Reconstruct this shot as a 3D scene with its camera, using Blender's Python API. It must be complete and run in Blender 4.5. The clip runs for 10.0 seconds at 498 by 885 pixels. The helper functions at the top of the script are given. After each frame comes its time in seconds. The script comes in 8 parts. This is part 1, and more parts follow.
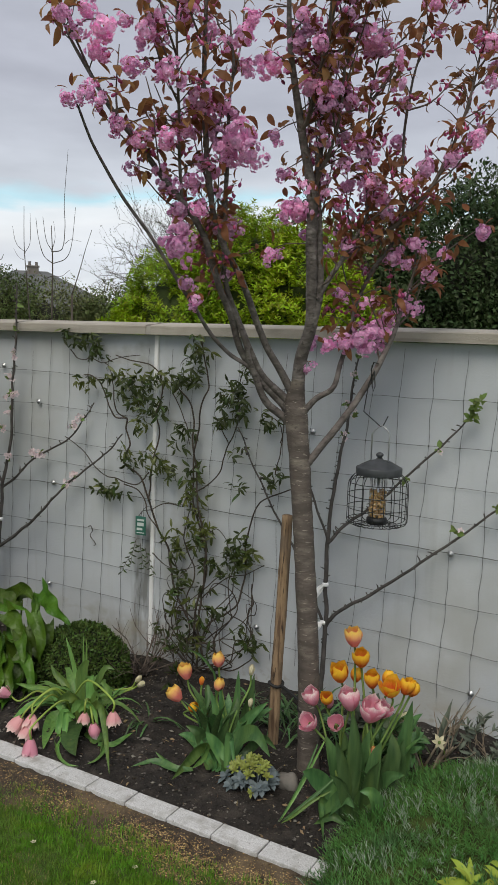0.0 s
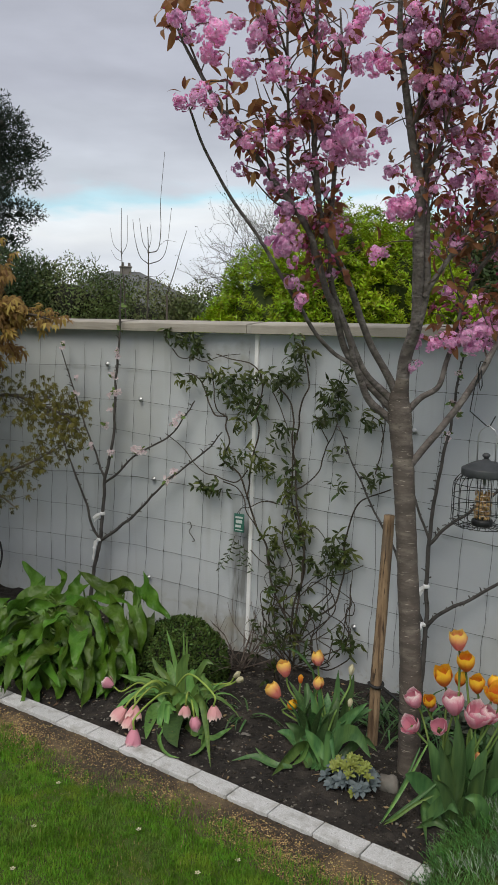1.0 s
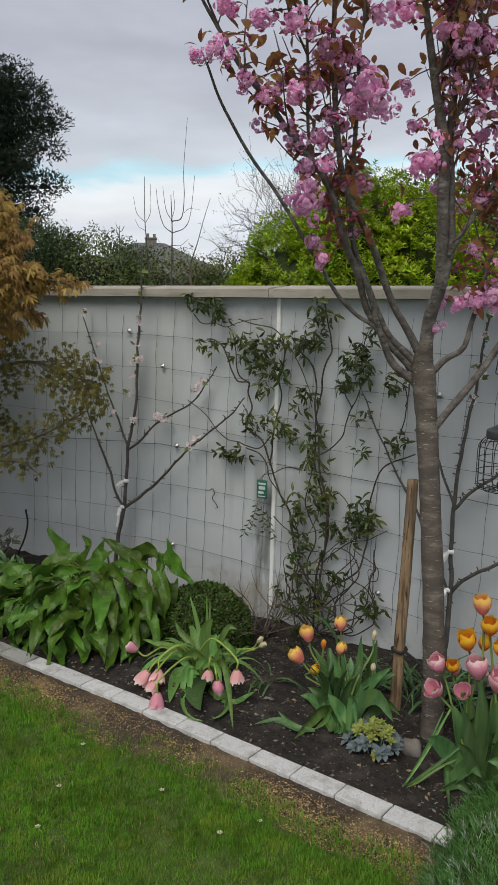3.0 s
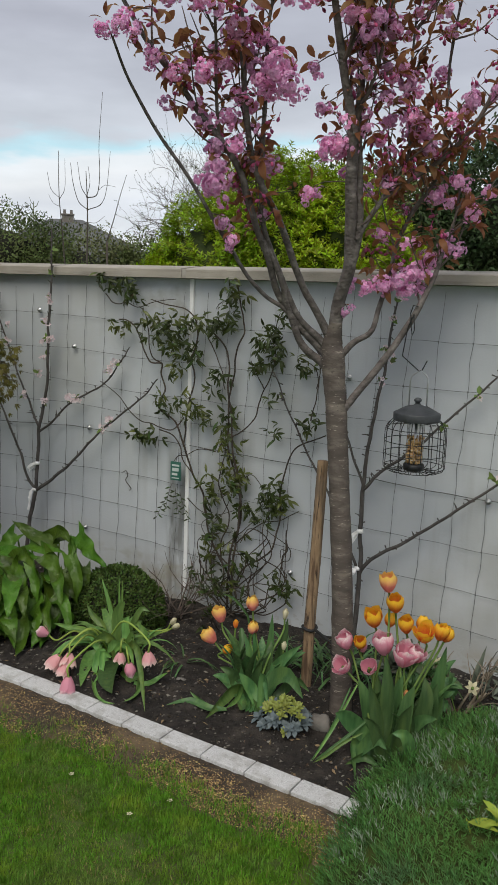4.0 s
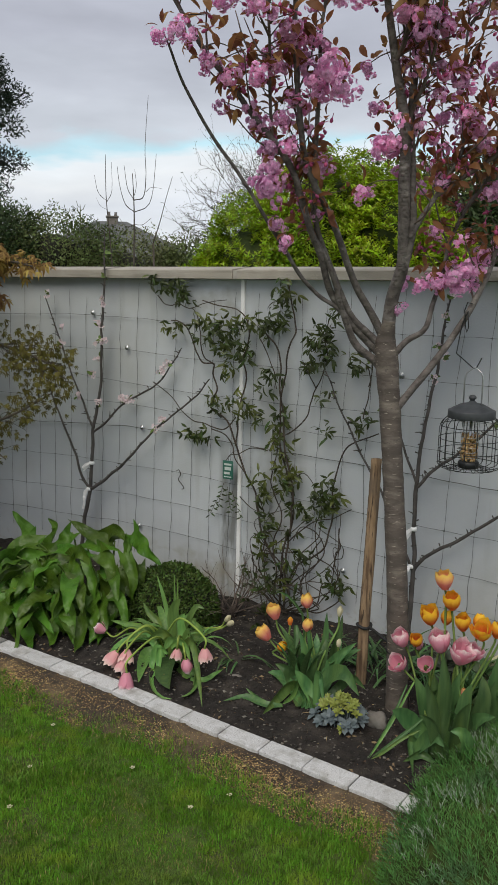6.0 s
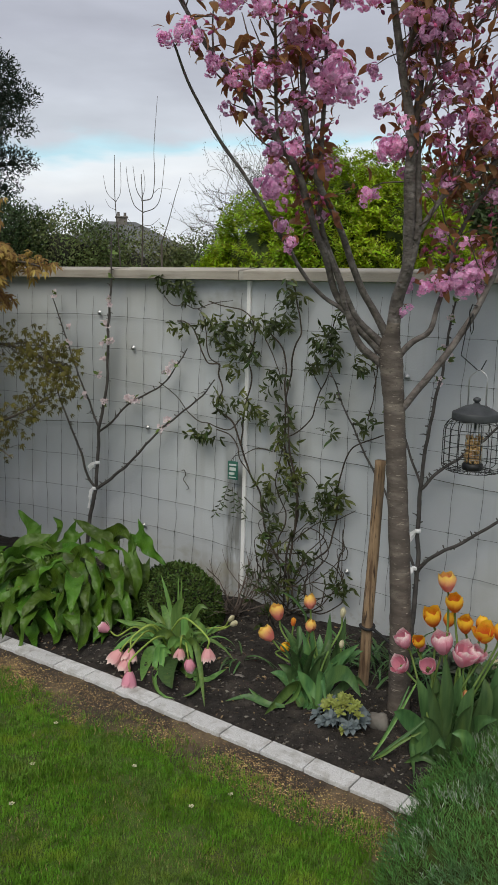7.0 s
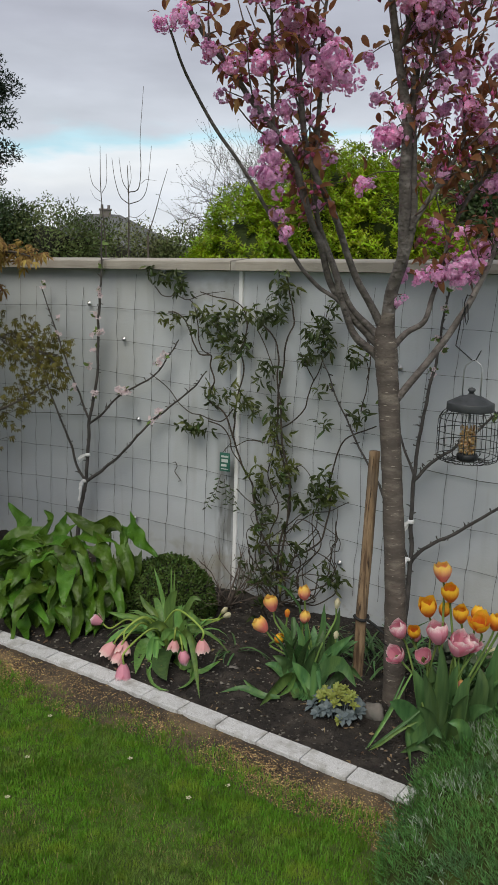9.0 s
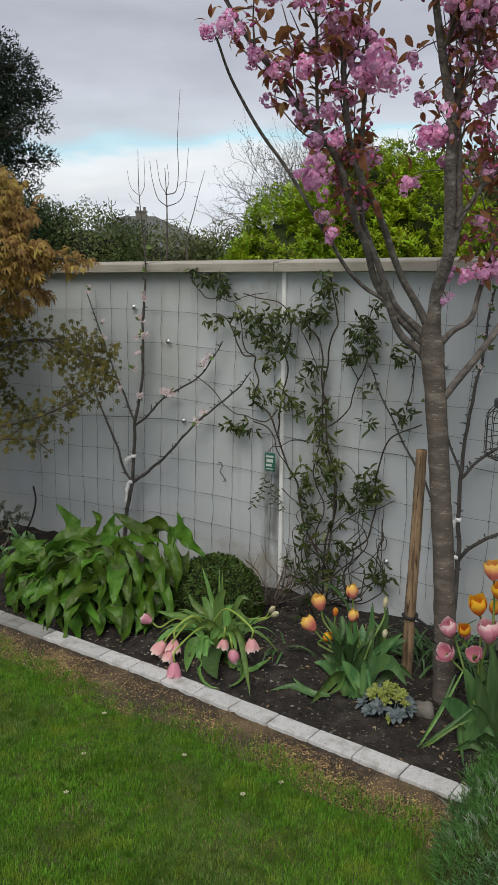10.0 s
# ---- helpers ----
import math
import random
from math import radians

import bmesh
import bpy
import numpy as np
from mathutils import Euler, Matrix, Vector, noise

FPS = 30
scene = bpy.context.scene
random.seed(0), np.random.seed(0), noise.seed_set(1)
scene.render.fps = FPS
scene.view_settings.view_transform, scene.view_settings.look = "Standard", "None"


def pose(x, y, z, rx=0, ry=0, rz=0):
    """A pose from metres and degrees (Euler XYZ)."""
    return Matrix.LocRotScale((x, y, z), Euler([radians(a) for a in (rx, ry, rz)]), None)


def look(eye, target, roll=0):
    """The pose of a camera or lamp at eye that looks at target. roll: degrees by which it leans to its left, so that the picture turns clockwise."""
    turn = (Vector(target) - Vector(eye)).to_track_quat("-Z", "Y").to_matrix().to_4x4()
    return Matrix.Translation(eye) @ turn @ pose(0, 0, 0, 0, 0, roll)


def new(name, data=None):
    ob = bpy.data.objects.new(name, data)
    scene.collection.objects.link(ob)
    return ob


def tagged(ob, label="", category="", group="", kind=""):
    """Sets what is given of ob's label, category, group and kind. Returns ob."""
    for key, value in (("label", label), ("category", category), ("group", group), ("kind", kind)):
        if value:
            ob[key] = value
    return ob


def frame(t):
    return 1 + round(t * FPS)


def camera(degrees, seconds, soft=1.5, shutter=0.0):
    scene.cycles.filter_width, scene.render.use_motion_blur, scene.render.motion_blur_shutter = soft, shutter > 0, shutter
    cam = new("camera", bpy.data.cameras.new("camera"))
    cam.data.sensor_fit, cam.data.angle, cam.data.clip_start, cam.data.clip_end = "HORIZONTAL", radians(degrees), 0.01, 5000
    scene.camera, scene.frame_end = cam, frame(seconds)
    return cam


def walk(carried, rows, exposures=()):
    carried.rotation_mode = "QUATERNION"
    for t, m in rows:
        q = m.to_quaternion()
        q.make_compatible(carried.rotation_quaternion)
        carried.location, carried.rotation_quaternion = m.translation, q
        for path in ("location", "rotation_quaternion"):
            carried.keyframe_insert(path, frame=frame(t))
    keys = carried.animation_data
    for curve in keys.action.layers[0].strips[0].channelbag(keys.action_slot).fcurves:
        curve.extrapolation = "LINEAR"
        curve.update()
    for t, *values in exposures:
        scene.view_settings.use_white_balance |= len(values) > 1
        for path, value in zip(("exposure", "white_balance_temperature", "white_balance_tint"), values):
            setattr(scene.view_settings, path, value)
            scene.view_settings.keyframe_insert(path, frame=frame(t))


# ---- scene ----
cam = camera(33.4, 10.0, soft=1.3)
PATH = [
    (0, (2.381, -3.59, 1.73), (1.476, -1.825, 1.478), 1.7),
    (0.5, (2.352, -3.616, 1.733), (1.394, -1.879, 1.476), 2.0),
    (1, (2.328, -3.631, 1.729), (1.244, -1.97, 1.468), 1.5),
    (1.5, (2.322, -3.628, 1.715), (1.172, -2.013, 1.45), 1.0),
    (2, (2.333, -3.62, 1.708), (1.185, -2.006, 1.431), 0.9),
    (3.3, (2.334, -3.592, 1.691), (1.219, -1.969, 1.34), 1.2),
    (3.5, (2.34, -3.59, 1.697), (1.252, -1.952, 1.334), 1.2),
    (4, (2.367, -3.573, 1.698), (1.401, -1.861, 1.328), 1.8),
    (4.5, (2.379, -3.567, 1.696), (1.493, -1.813, 1.326), 1.8),
    (5, (2.376, -3.578, 1.698), (1.501, -1.818, 1.327), 1.5),
    (5.5, (2.35, -3.612, 1.702), (1.347, -1.923, 1.328), 0.7),
    (5.7, (2.343, -3.621, 1.704), (1.305, -1.953, 1.328), 0.5),
    (7, (2.362, -3.619, 1.705), (1.291, -1.972, 1.331), 1.1),
    (7.5, (2.344, -3.617, 1.699), (1.312, -1.945, 1.328), 1.7),
    (8, (2.329, -3.61, 1.689), (1.288, -1.943, 1.314), 1.6),
    (8.5, (2.318, -3.617, 1.682), (1.289, -1.945, 1.3), 1.7),
    (9, (2.32, -3.632, 1.69), (1.283, -1.966, 1.302), 1.2),
    (9.5, (2.336, -3.63, 1.697), (1.294, -1.97, 1.304), 0.4),
    (10, (2.3, -3.68, 1.703), (1.19, -2.064, 1.311), 0.0),
]
walk(cam, [(t, look(eye, target, roll)) for t, eye, target, roll in PATH])

# ---------------------------------------------------------------- sky and light
SUN_EL, SUN_AZ = 52.0, 166.0
world = bpy.data.worlds.new("overcast_sky")
scene.world = world
world.use_nodes = True
wn, wl = world.node_tree.nodes, world.node_tree.links
wn.clear()
w_out = wn.new("ShaderNodeOutputWorld")
w_bg = wn.new("ShaderNodeBackground")
w_sky = wn.new("ShaderNodeTexSky")
w_sky.sky_type, w_sky.sun_disc = "NISHITA", False
w_sky.sun_elevation, w_sky.sun_rotation = radians(SUN_EL), radians(SUN_AZ)
w_tc = wn.new("ShaderNodeTexCoord")
w_sep = wn.new("ShaderNodeSeparateXYZ")
wl.new(w_tc.outputs["Generated"], w_sep.inputs[0])
w_map = wn.new("ShaderNodeMapping")
w_map.inputs["Scale"].default_value = (2.4, 2.4, 9.0)
wl.new(w_tc.outputs["Generated"], w_map.inputs["Vector"])
w_noise = wn.new("ShaderNodeTexNoise")
w_noise.inputs["Scale"].default_value, w_noise.inputs["Detail"].default_value = 2.2, 6.0
wl.new(w_map.outputs[0], w_noise.inputs["Vector"])
w_add = wn.new("ShaderNodeMath")
w_add.operation = "MULTIPLY_ADD"
w_add.inputs[1].default_value = 0.085
wl.new(w_noise.outputs["Fac"], w_add.inputs[0])
wl.new(w_sep.outputs["Z"], w_add.inputs[2])
# cloud deck by height: bright near the horizon, a torn pale blue gap, then the grey sheet
w_ramp = wn.new("ShaderNodeValToRGB")
cr = w_ramp.color_ramp
cr.elements[0].position, cr.elements[0].color = 0.0, (7.6, 8.1, 8.9, 1)
cr.elements[1].position, cr.elements[1].color = 1.0, (5.6, 5.8, 6.6, 1)
for pos, col in ((0.10, (9.0, 9.4, 9.9, 1)), (0.130, (8.3, 8.7, 9.4, 1)), (0.160, (9.6, 9.9, 10.2, 1)), (0.180, (9.4, 9.9, 10.3, 1)), (0.192, (6.0, 8.9, 10.0, 1)), (0.208, (6.9, 7.3, 8.0, 1)), (0.30, (5.5, 5.7, 6.5, 1))):
    e = cr.elements.new(pos)
    e.color = col
wl.new(w_add.outputs[0], w_ramp.inputs[0])
w_n2 = wn.new("ShaderNodeTexNoise")
w_n2.inputs["Scale"].default_value, w_n2.inputs["Detail"].default_value = 3.0, 5.0
wl.new(w_map.outputs[0], w_n2.inputs["Vector"])
w_mr = wn.new("ShaderNodeMapRange")
w_mr.inputs["From Min"].default_value, w_mr.inputs["From Max"].default_value = 0.3, 0.7
w_mr.inputs["To Min"].default_value, w_mr.inputs["To Max"].default_value = 0.89, 1.06
wl.new(w_n2.outputs["Fac"], w_mr.inputs["Value"])
w_var = wn.new("ShaderNodeMix")
w_var.data_type, w_var.blend_type = "RGBA", "MULTIPLY"
w_var.inputs["Factor"].default_value = 1.0
wl.new(w_ramp.outputs["Color"], w_var.inputs["A"])
wl.new(w_mr.outputs[0], w_var.inputs["B"])
w_mix = wn.new("ShaderNodeMix")
w_mix.data_type = "RGBA"
w_mix.inputs["Factor"].default_value = 0.93
wl.new(w_sky.outputs["Color"], w_mix.inputs["A"])
wl.new(w_var.outputs["Result"], w_mix.inputs["B"])
wl.new(w_mix.outputs["Result"], w_bg.inputs["Color"])
w_bg.inputs["Strength"].default_value = 0.094
wl.new(w_bg.outputs[0], w_out.inputs["Surface"])

sun = new("sun", bpy.data.lights.new("sun", "SUN"))
sun.data.energy, sun.data.angle, sun.data.color = 2.0, radians(40), (1.0, 0.945, 0.80)
sun.matrix_world = look((0, 0, 0), (math.sin(radians(SUN_AZ)) * -math.cos(radians(SUN_EL)),
                                    math.cos(radians(SUN_AZ)) * -math.cos(radians(SUN_EL)), -math.sin(radians(SUN_EL))))

# ---------------------------------------------------------------- tools
R = random.Random(7)


def rgb(c):
    return (c[0], c[1], c[2], 1.0)


def material(name, c1, c2, scale=8.0, rough=0.7, bump=0.2, bscale=60.0, c3=None, s3=2.0, rnd=0.0, island=0.0, metal=0.0, spec=0.5,
             trans=0.0, stretch=(1, 1, 1), coord="Object", sheen=0.0):
    m = bpy.data.materials.new(name)
    m.use_nodes = True
    n, l = m.node_tree.nodes, m.node_tree.links
    b = n["Principled BSDF"]
    tc = n.new("ShaderNodeTexCoord")
    mp = n.new("ShaderNodeMapping")
    mp.inputs["Scale"].default_value = stretch
    l.new(tc.outputs[coord], mp.inputs["Vector"])
    n1 = n.new("ShaderNodeTexNoise")
    n1.inputs["Scale"].default_value, n1.inputs["Detail"].default_value = scale, 6.0
    l.new(mp.outputs[0], n1.inputs["Vector"])
    mr = n.new("ShaderNodeMapRange")
    mr.inputs["From Min"].default_value, mr.inputs["From Max"].default_value = 0.3, 0.7
    l.new(n1.outputs["Fac"], mr.inputs["Value"])
    mix = n.new("ShaderNodeMix")
    mix.data_type = "RGBA"
    mix.inputs["A"].default_value, mix.inputs["B"].default_value = rgb(c1), rgb(c2)
    l.new(mr.outputs[0], mix.inputs["Factor"])
    col = mix.outputs["Result"]
    if c3 is not None:
        n3 = n.new("ShaderNodeTexNoise")
        n3.inputs["Scale"].default_value, n3.inputs["Detail"].default_value = s3, 4.0
        l.new(mp.outputs[0], n3.inputs["Vector"])
        mr3 = n.new("ShaderNodeMapRange")
        mr3.inputs["From Min"].default_value, mr3.inputs["From Max"].default_value = 0.5, 0.72
        l.new(n3.outputs["Fac"], mr3.inputs["Value"])
        mx = n.new("ShaderNodeMix")
        mx.data_type = "RGBA"
        mx.inputs["B"].default_value = rgb(c3)
        l.new(mr3.outputs[0], mx.inputs["Factor"])
        l.new(col, mx.inputs["A"])
        col = mx.outputs["Result"]
    for amount, node, out in ((rnd, "ShaderNodeObjectInfo", "Random"), (island, "ShaderNodeNewGeometry", "Random Per Island")):
        if amount:
            oi = n.new(node)
            hs = n.new("ShaderNodeHueSaturation")
            mv = n.new("ShaderNodeMapRange")
            mv.inputs["To Min"].default_value, mv.inputs["To Max"].default_value = 1 - amount, 1 + amount
            l.new(oi.outputs[out], mv.inputs["Value"])
            l.new(mv.outputs[0], hs.inputs["Value"])
            mh = n.new("ShaderNodeMapRange")
            mh.inputs["To Min"].default_value, mh.inputs["To Max"].default_value = 0.5 - amount * 0.05, 0.5 + amount * 0.05
            l.new(oi.outputs[out], mh.inputs["Value"])
            l.new(mh.outputs[0], hs.inputs["Hue"])
            l.new(col, hs.inputs["Color"])
            col = hs.outputs["Color"]
    l.new(col, b.inputs["Base Color"])
    b.inputs["Roughness"].default_value, b.inputs["Metallic"].default_value = rough, metal
    b.inputs["Specular IOR Level"].default_value = spec
    if bump:
        nb = n.new("ShaderNodeTexNoise")
        nb.inputs["Scale"].default_value, nb.inputs["Detail"].default_value = bscale, 5.0
        l.new(mp.outputs[0], nb.inputs["Vector"])
        bp = n.new("ShaderNodeBump")
        bp.inputs["Strength"].default_value, bp.inputs["Distance"].default_value = bump, 0.01
        l.new(nb.outputs["Fac"], bp.inputs["Height"])
        l.new(bp.outputs[0], b.inputs["Normal"])
    if trans:
        tr = n.new("ShaderNodeBsdfTranslucent")
        l.new(col, tr.inputs["Color"])
        ms = n.new("ShaderNodeMixShader")
        ms.inputs[0].default_value = trans
        l.new(b.outputs[0], ms.inputs[1])
        l.new(tr.outputs[0], ms.inputs[2])
        l.new(ms.outputs[0], n["Material Output"].inputs["Surface"])
    return m


def mesh_of(bm, name, mat, smooth=True):
    me = bpy.data.meshes.new(name)
    bm.to_mesh(me)
    bm.free()
    me.materials.append(mat)
    if smooth:
        me.polygons.foreach_set("use_smooth", [True] * len(me.polygons))
    return me


def part(name, bm, mat, parent=None, label="", smooth=True):
    ob = new(name, mesh_of(bm, name, mat, smooth))
    if parent is not None:
        ob.parent = parent
    if label:
        ob["label"] = label
    return ob


def piece(name, me, parent, m):
    ob = new(name, me)
    ob.parent = parent
    ob.matrix_basis = m
    return ob


def thing(name, loc=(0, 0, 0), label="", category="", group="", kind=""):
    ob = new(name)
    ob.location = loc
    return tagged(ob, label, category, group, kind)


def spline(pts, n):
    """n points on a smooth line through pts, with what further numbers they carry."""
    p = np.array(pts, float)
    p = np.vstack([2 * p[0] - p[1], p, 2 * p[-1] - p[-2]])
    out = []
    for u in np.linspace(0, len(pts) - 1 - 1e-9, n):
        i = int(u)
        t = u - i
        a, b, c, d = p[i], p[i + 1], p[i + 2], p[i + 3]
        out.append(0.5 * (2 * b + (c - a) * t + (2 * a - 5 * b + 4 * c - d) * t * t + (3 * b - a - 3 * c + d) * t ** 3))
    return np.array(out)


def tube(bm, pts, radii, sides=8, rough=0.0):
    """A round limb along pts, capped, with the radius running through radii."""
    pts = [Vector(p[:3]) for p in pts]
    rr = np.interp(np.linspace(0, 1, len(pts)), np.linspace(0, 1, len(radii)), radii)
    ref, rings = Vector((0.31, 0.87, 0.37)), []
    for i, p in enumerate(pts):
        d = (pts[min(i + 1, len(pts) - 1)] - pts[max(i - 1, 0)]).normalized()
        a = d.cross(ref)
        a = a.normalized() if a.length > 1e-4 else d.orthogonal().normalized()
        b = d.cross(a).normalized()
        ref = a.cross(d) if a.cross(d).length > 1e-4 else ref
        rings.append([bm.verts.new(p + (a * math.cos(k * math.tau / sides) + b * math.sin(k * math.tau / sides)) * rr[i] * (1 + rough * R.uniform(-1, 1)))
                      for k in range(sides)])
    for r0, r1 in zip(rings, rings[1:]):
        for k in range(sides):
            bm.faces.new((r0[k], r0[(k + 1) % sides], r1[(k + 1) % sides], r1[k]))
    bm.faces.new(list(reversed(rings[0])))
    bm.faces.new(rings[-1])


def box(bm, x0, y0, z0, x1, y1, z1, bevel=0.0):
    vs = [bm.verts.new(v) for v in ((x0, y0, z0), (x1, y0, z0), (x1, y1, z0), (x0, y1, z0), (x0, y0, z1), (x1, y0, z1), (x1, y1, z1), (x0, y1, z1))]
    fs = [bm.faces.new([vs[i] for i in f]) for f in ((0, 3, 2, 1), (4, 5, 6, 7), (0, 1, 5, 4), (1, 2, 6, 5), (2, 3, 7, 6), (3, 0, 4, 7))]
    if bevel:
        bmesh.ops.bevel(bm, geom=list({e for f in fs for e in f.edges}), offset=bevel, segments=2, affect="EDGES", profile=0.6)


def lathe(bm, profile, sides=24, centre=(0, 0, 0)):
    """A turned form: profile of (radius, height)."""
    c = Vector(centre)
    rings = [[bm.verts.new(c + Vector((r * math.cos(k * math.tau / sides), r * math.sin(k * math.tau / sides), z))) for k in range(sides)] for r, z in profile]
    for a, b in zip(rings, rings[1:]):
        for k in range(sides):
            bm.faces.new((a[k], a[(k + 1) % sides], b[(k + 1) % sides], b[k]))
    bm.faces.new(list(reversed(rings[0])))
    bm.faces.new(rings[-1])


def blade(length, width, seg=4, fold=0.25, droop=0.3, tip=1.0, wide=0.4, stalk=0.0, wave=0.0, back=0.0):
    """A leaf along +Y with its face up: a folded midrib, a bent length. Gives points and faces."""
    v, f = [], []
    for i in range(seg + 1):
        t = i / seg
        w = (math.sin(math.pi * min(1.0, (t / wide) * 0.5 if t < wide else 0.5 + 0.5 * (t - wide) / (1 - wide))) ** 0.8) ** tip
        w = max(w, 0.03 if i == seg else 0.12) * width / 2
        ang = droop * t * t
        y = stalk + length * (t - ang * ang * t / 6)
        z = -length * ang * t * 0.5 + wave * length * math.sin(t * 9)
        v += [(-w, y - back * (1 - t) * length, z + fold * w), (0, y, z), (w, y - back * (1 - t) * length, z + fold * w)]
    for i in range(seg):
        a = 3 * i
        f += [(a, a + 1, a + 4, a + 3), (a + 1, a + 2, a + 5, a + 4)]
    return np.array(v), f


STRAP = ((0, 0.5), (0.2, 0.85), (0.42, 1.0), (0.65, 0.86), (0.85, 0.5), (0.95, 0.24), (1, 0.03))
ARROW = ((0, 0.95), (0.08, 1.0), (0.2, 0.96), (0.4, 0.84), (0.6, 0.64), (0.8, 0.38), (0.92, 0.18), (1, 0.02))


def ribbon(name, parent, pts, width, mat, shape=STRAP, facing=(0.25, -0.75, 0.6), fold=0.3, wave=0.0, lobes=0.0, n=10):
    """One leaf along a bent line, with a channelled midrib and waved margins."""
    c = [Vector(q) for q in spline(pts, n)]
    cols = (-1, -0.62, -0.28, 0, 0.28, 0.62, 1)
    ph, last, v, f = R.uniform(0, 6), Vector(facing).normalized(), [], []
    for i, p in enumerate(c):
        t = i / (n - 1)
        d = (c[min(i + 1, n - 1)] - c[max(i - 1, 0)]).normalized()
        up = last - d * last.dot(d)
        up = up.normalized() if up.length > 0.15 else d.orthogonal().normalized()
        last = (up + Vector(facing) * 0.25).normalized()
        side = d.cross(up)
        w = np.interp(t, [q[0] for q in shape], [q[1] for q in shape]) * width / 2
        for s in cols:
            k = abs(s)
            q = p + side * s * w + up * (fold * w * k ** 1.6 + wave * width * k * k * math.sin((13 if lobes else 8) * t + ph + (2.1 if s > 0 else 0)))
            if lobes and i == 0 and k > 0.3:
                q -= d * lobes * width * (k - 0.3)
            v.append(q[:])
    for i in range(n - 1):
        for j in range(6):
            a = i * 7 + j
            f.append((a, a + 1, a + 8, a + 7))
    ob = new(name, leaf_mesh(name, (np.array(v), f), mat))
    ob.parent = parent
    return ob


def leaf_mesh(name, data, mat):
    me = bpy.data.meshes.new(name)
    me.from_pydata(data[0].tolist(), [], data[1])
    me.materials.append(mat)
    me.polygons.foreach_set("use_smooth", [True] * len(me.polygons))
    return me


def place(loc, way, up=(0, 0, 1), size=1.0, roll=0.0):
    """The pose of a leaf at loc that grows along way with its face towards up."""
    y = Vector(way).normalized()
    x = y.cross(Vector(up))
    x = x.normalized() if x.length > 1e-3 else y.orthogonal().normalized()
    z = x.cross(y)
    m = Matrix((x, y, z)).transposed().to_4x4()
    return Matrix.Translation(loc) @ m @ Matrix.Rotation(roll, 4, "Y") @ Matrix.Scale(size, 4)


def bulk(name, datas, mats_, mat, parent=None, label="", kind="stuff"):
    """Many small leaves or blades as one mesh."""
    vs, fs, off = [], [], 0
    for i, m in enumerate(mats_):
        v, f = datas[i % len(datas)]
        a = np.array(m)
        vs.append(v @ a[:3, :3].T + a[:3, 3])
        fs += [tuple(k + off for k in g) for g in f]
        off += len(v)
    me = bpy.data.meshes.new(name)
    me.from_pydata(np.vstack(vs).tolist(), [], fs)
    me.materials.append(mat)
    me.polygons.foreach_set("use_smooth", [True] * len(me.polygons))
    ob = new(name, me)
    if parent is not None:
        ob.parent = parent
    if kind:
        ob["kind"] = kind
    if label:
        ob["label"] = label
    return ob


def leaves(name, datas, poses, mat, parent, most=300):
    """Leaves that can be told apart: the nearest are objects of their own, the rest one joined mesh."""
    poses = sorted(poses, key=lambda m: m.translation.y)
    meshes = [leaf_mesh(name, d, mat) for d in datas]
    for i, m in enumerate(poses[:most]):
        piece(name, meshes[i % len(meshes)], parent, m)
    if len(poses) > most:
        bulk("foliage", datas, poses[most:], mat, parent)


def rand_dir(zmin=-1.0, zmax=1.0):
    z, a = R.uniform(zmin, zmax), R.uniform(0, math.tau)
    r = math.sqrt(max(0, 1 - z * z))
    return Vector((r * math.cos(a), r * math.sin(a), z))


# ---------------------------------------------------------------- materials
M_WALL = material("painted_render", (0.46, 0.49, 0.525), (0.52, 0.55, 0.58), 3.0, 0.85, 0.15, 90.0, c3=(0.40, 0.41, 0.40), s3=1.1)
M_COPE = material("cast_concrete", (0.34, 0.31, 0.26), (0.46, 0.43, 0.38), 6.0, 0.9, 0.35, 120.0, c3=(0.20, 0.19, 0.16), s3=3.0, rnd=0.10)
M_MORTAR = material("mortar", (0.30, 0.28, 0.25), (0.40, 0.38, 0.34), 30.0, 0.95, 0.3, 150.0)
M_PVC = material("white_plastic", (0.80, 0.81, 0.82), (0.86, 0.87, 0.88), 9.0, 0.4, 0.02, c3=(0.62, 0.62, 0.60), s3=5.0)
M_SOIL = material("dark_soil", (0.011, 0.009, 0.0075), (0.040, 0.033, 0.027), 40.0, 0.95, 1.0, 130.0, c3=(0.080, 0.067, 0.055), s3=9.0, island=0.5)
M_DIRT = material("brown_earth", (0.046, 0.035, 0.025), (0.100, 0.076, 0.052), 40.0, 0.95, 1.0, 130.0, c3=(0.23, 0.170, 0.095), s3=5.0, island=0.35)
M_TURF = material("turf", (0.055, 0.090, 0.017), (0.100, 0.150, 0.028), 18.0, 0.95, 0.8, 200.0, c3=(0.07, 0.06, 0.03), s3=2.2)
M_GRASS = material("grass_blade", (0.122, 0.290, 0.024), (0.205, 0.410, 0.040), 2.2, 0.6, 0.0, c3=(0.20, 0.29, 0.075), s3=3.3, island=0.32, trans=0.3, spec=0.22)
M_STRAW = material("dry_grass", (0.24, 0.20, 0.075), (0.38, 0.31, 0.13), 12.0, 0.8, 0.0, island=0.3)
M_KERB = material("pale_granite", (0.42, 0.42, 0.43), (0.74, 0.74, 0.745), 220.0, 0.85, 0.35, 160.0, c3=(0.34, 0.33, 0.31), s3=14.0, rnd=0.09)
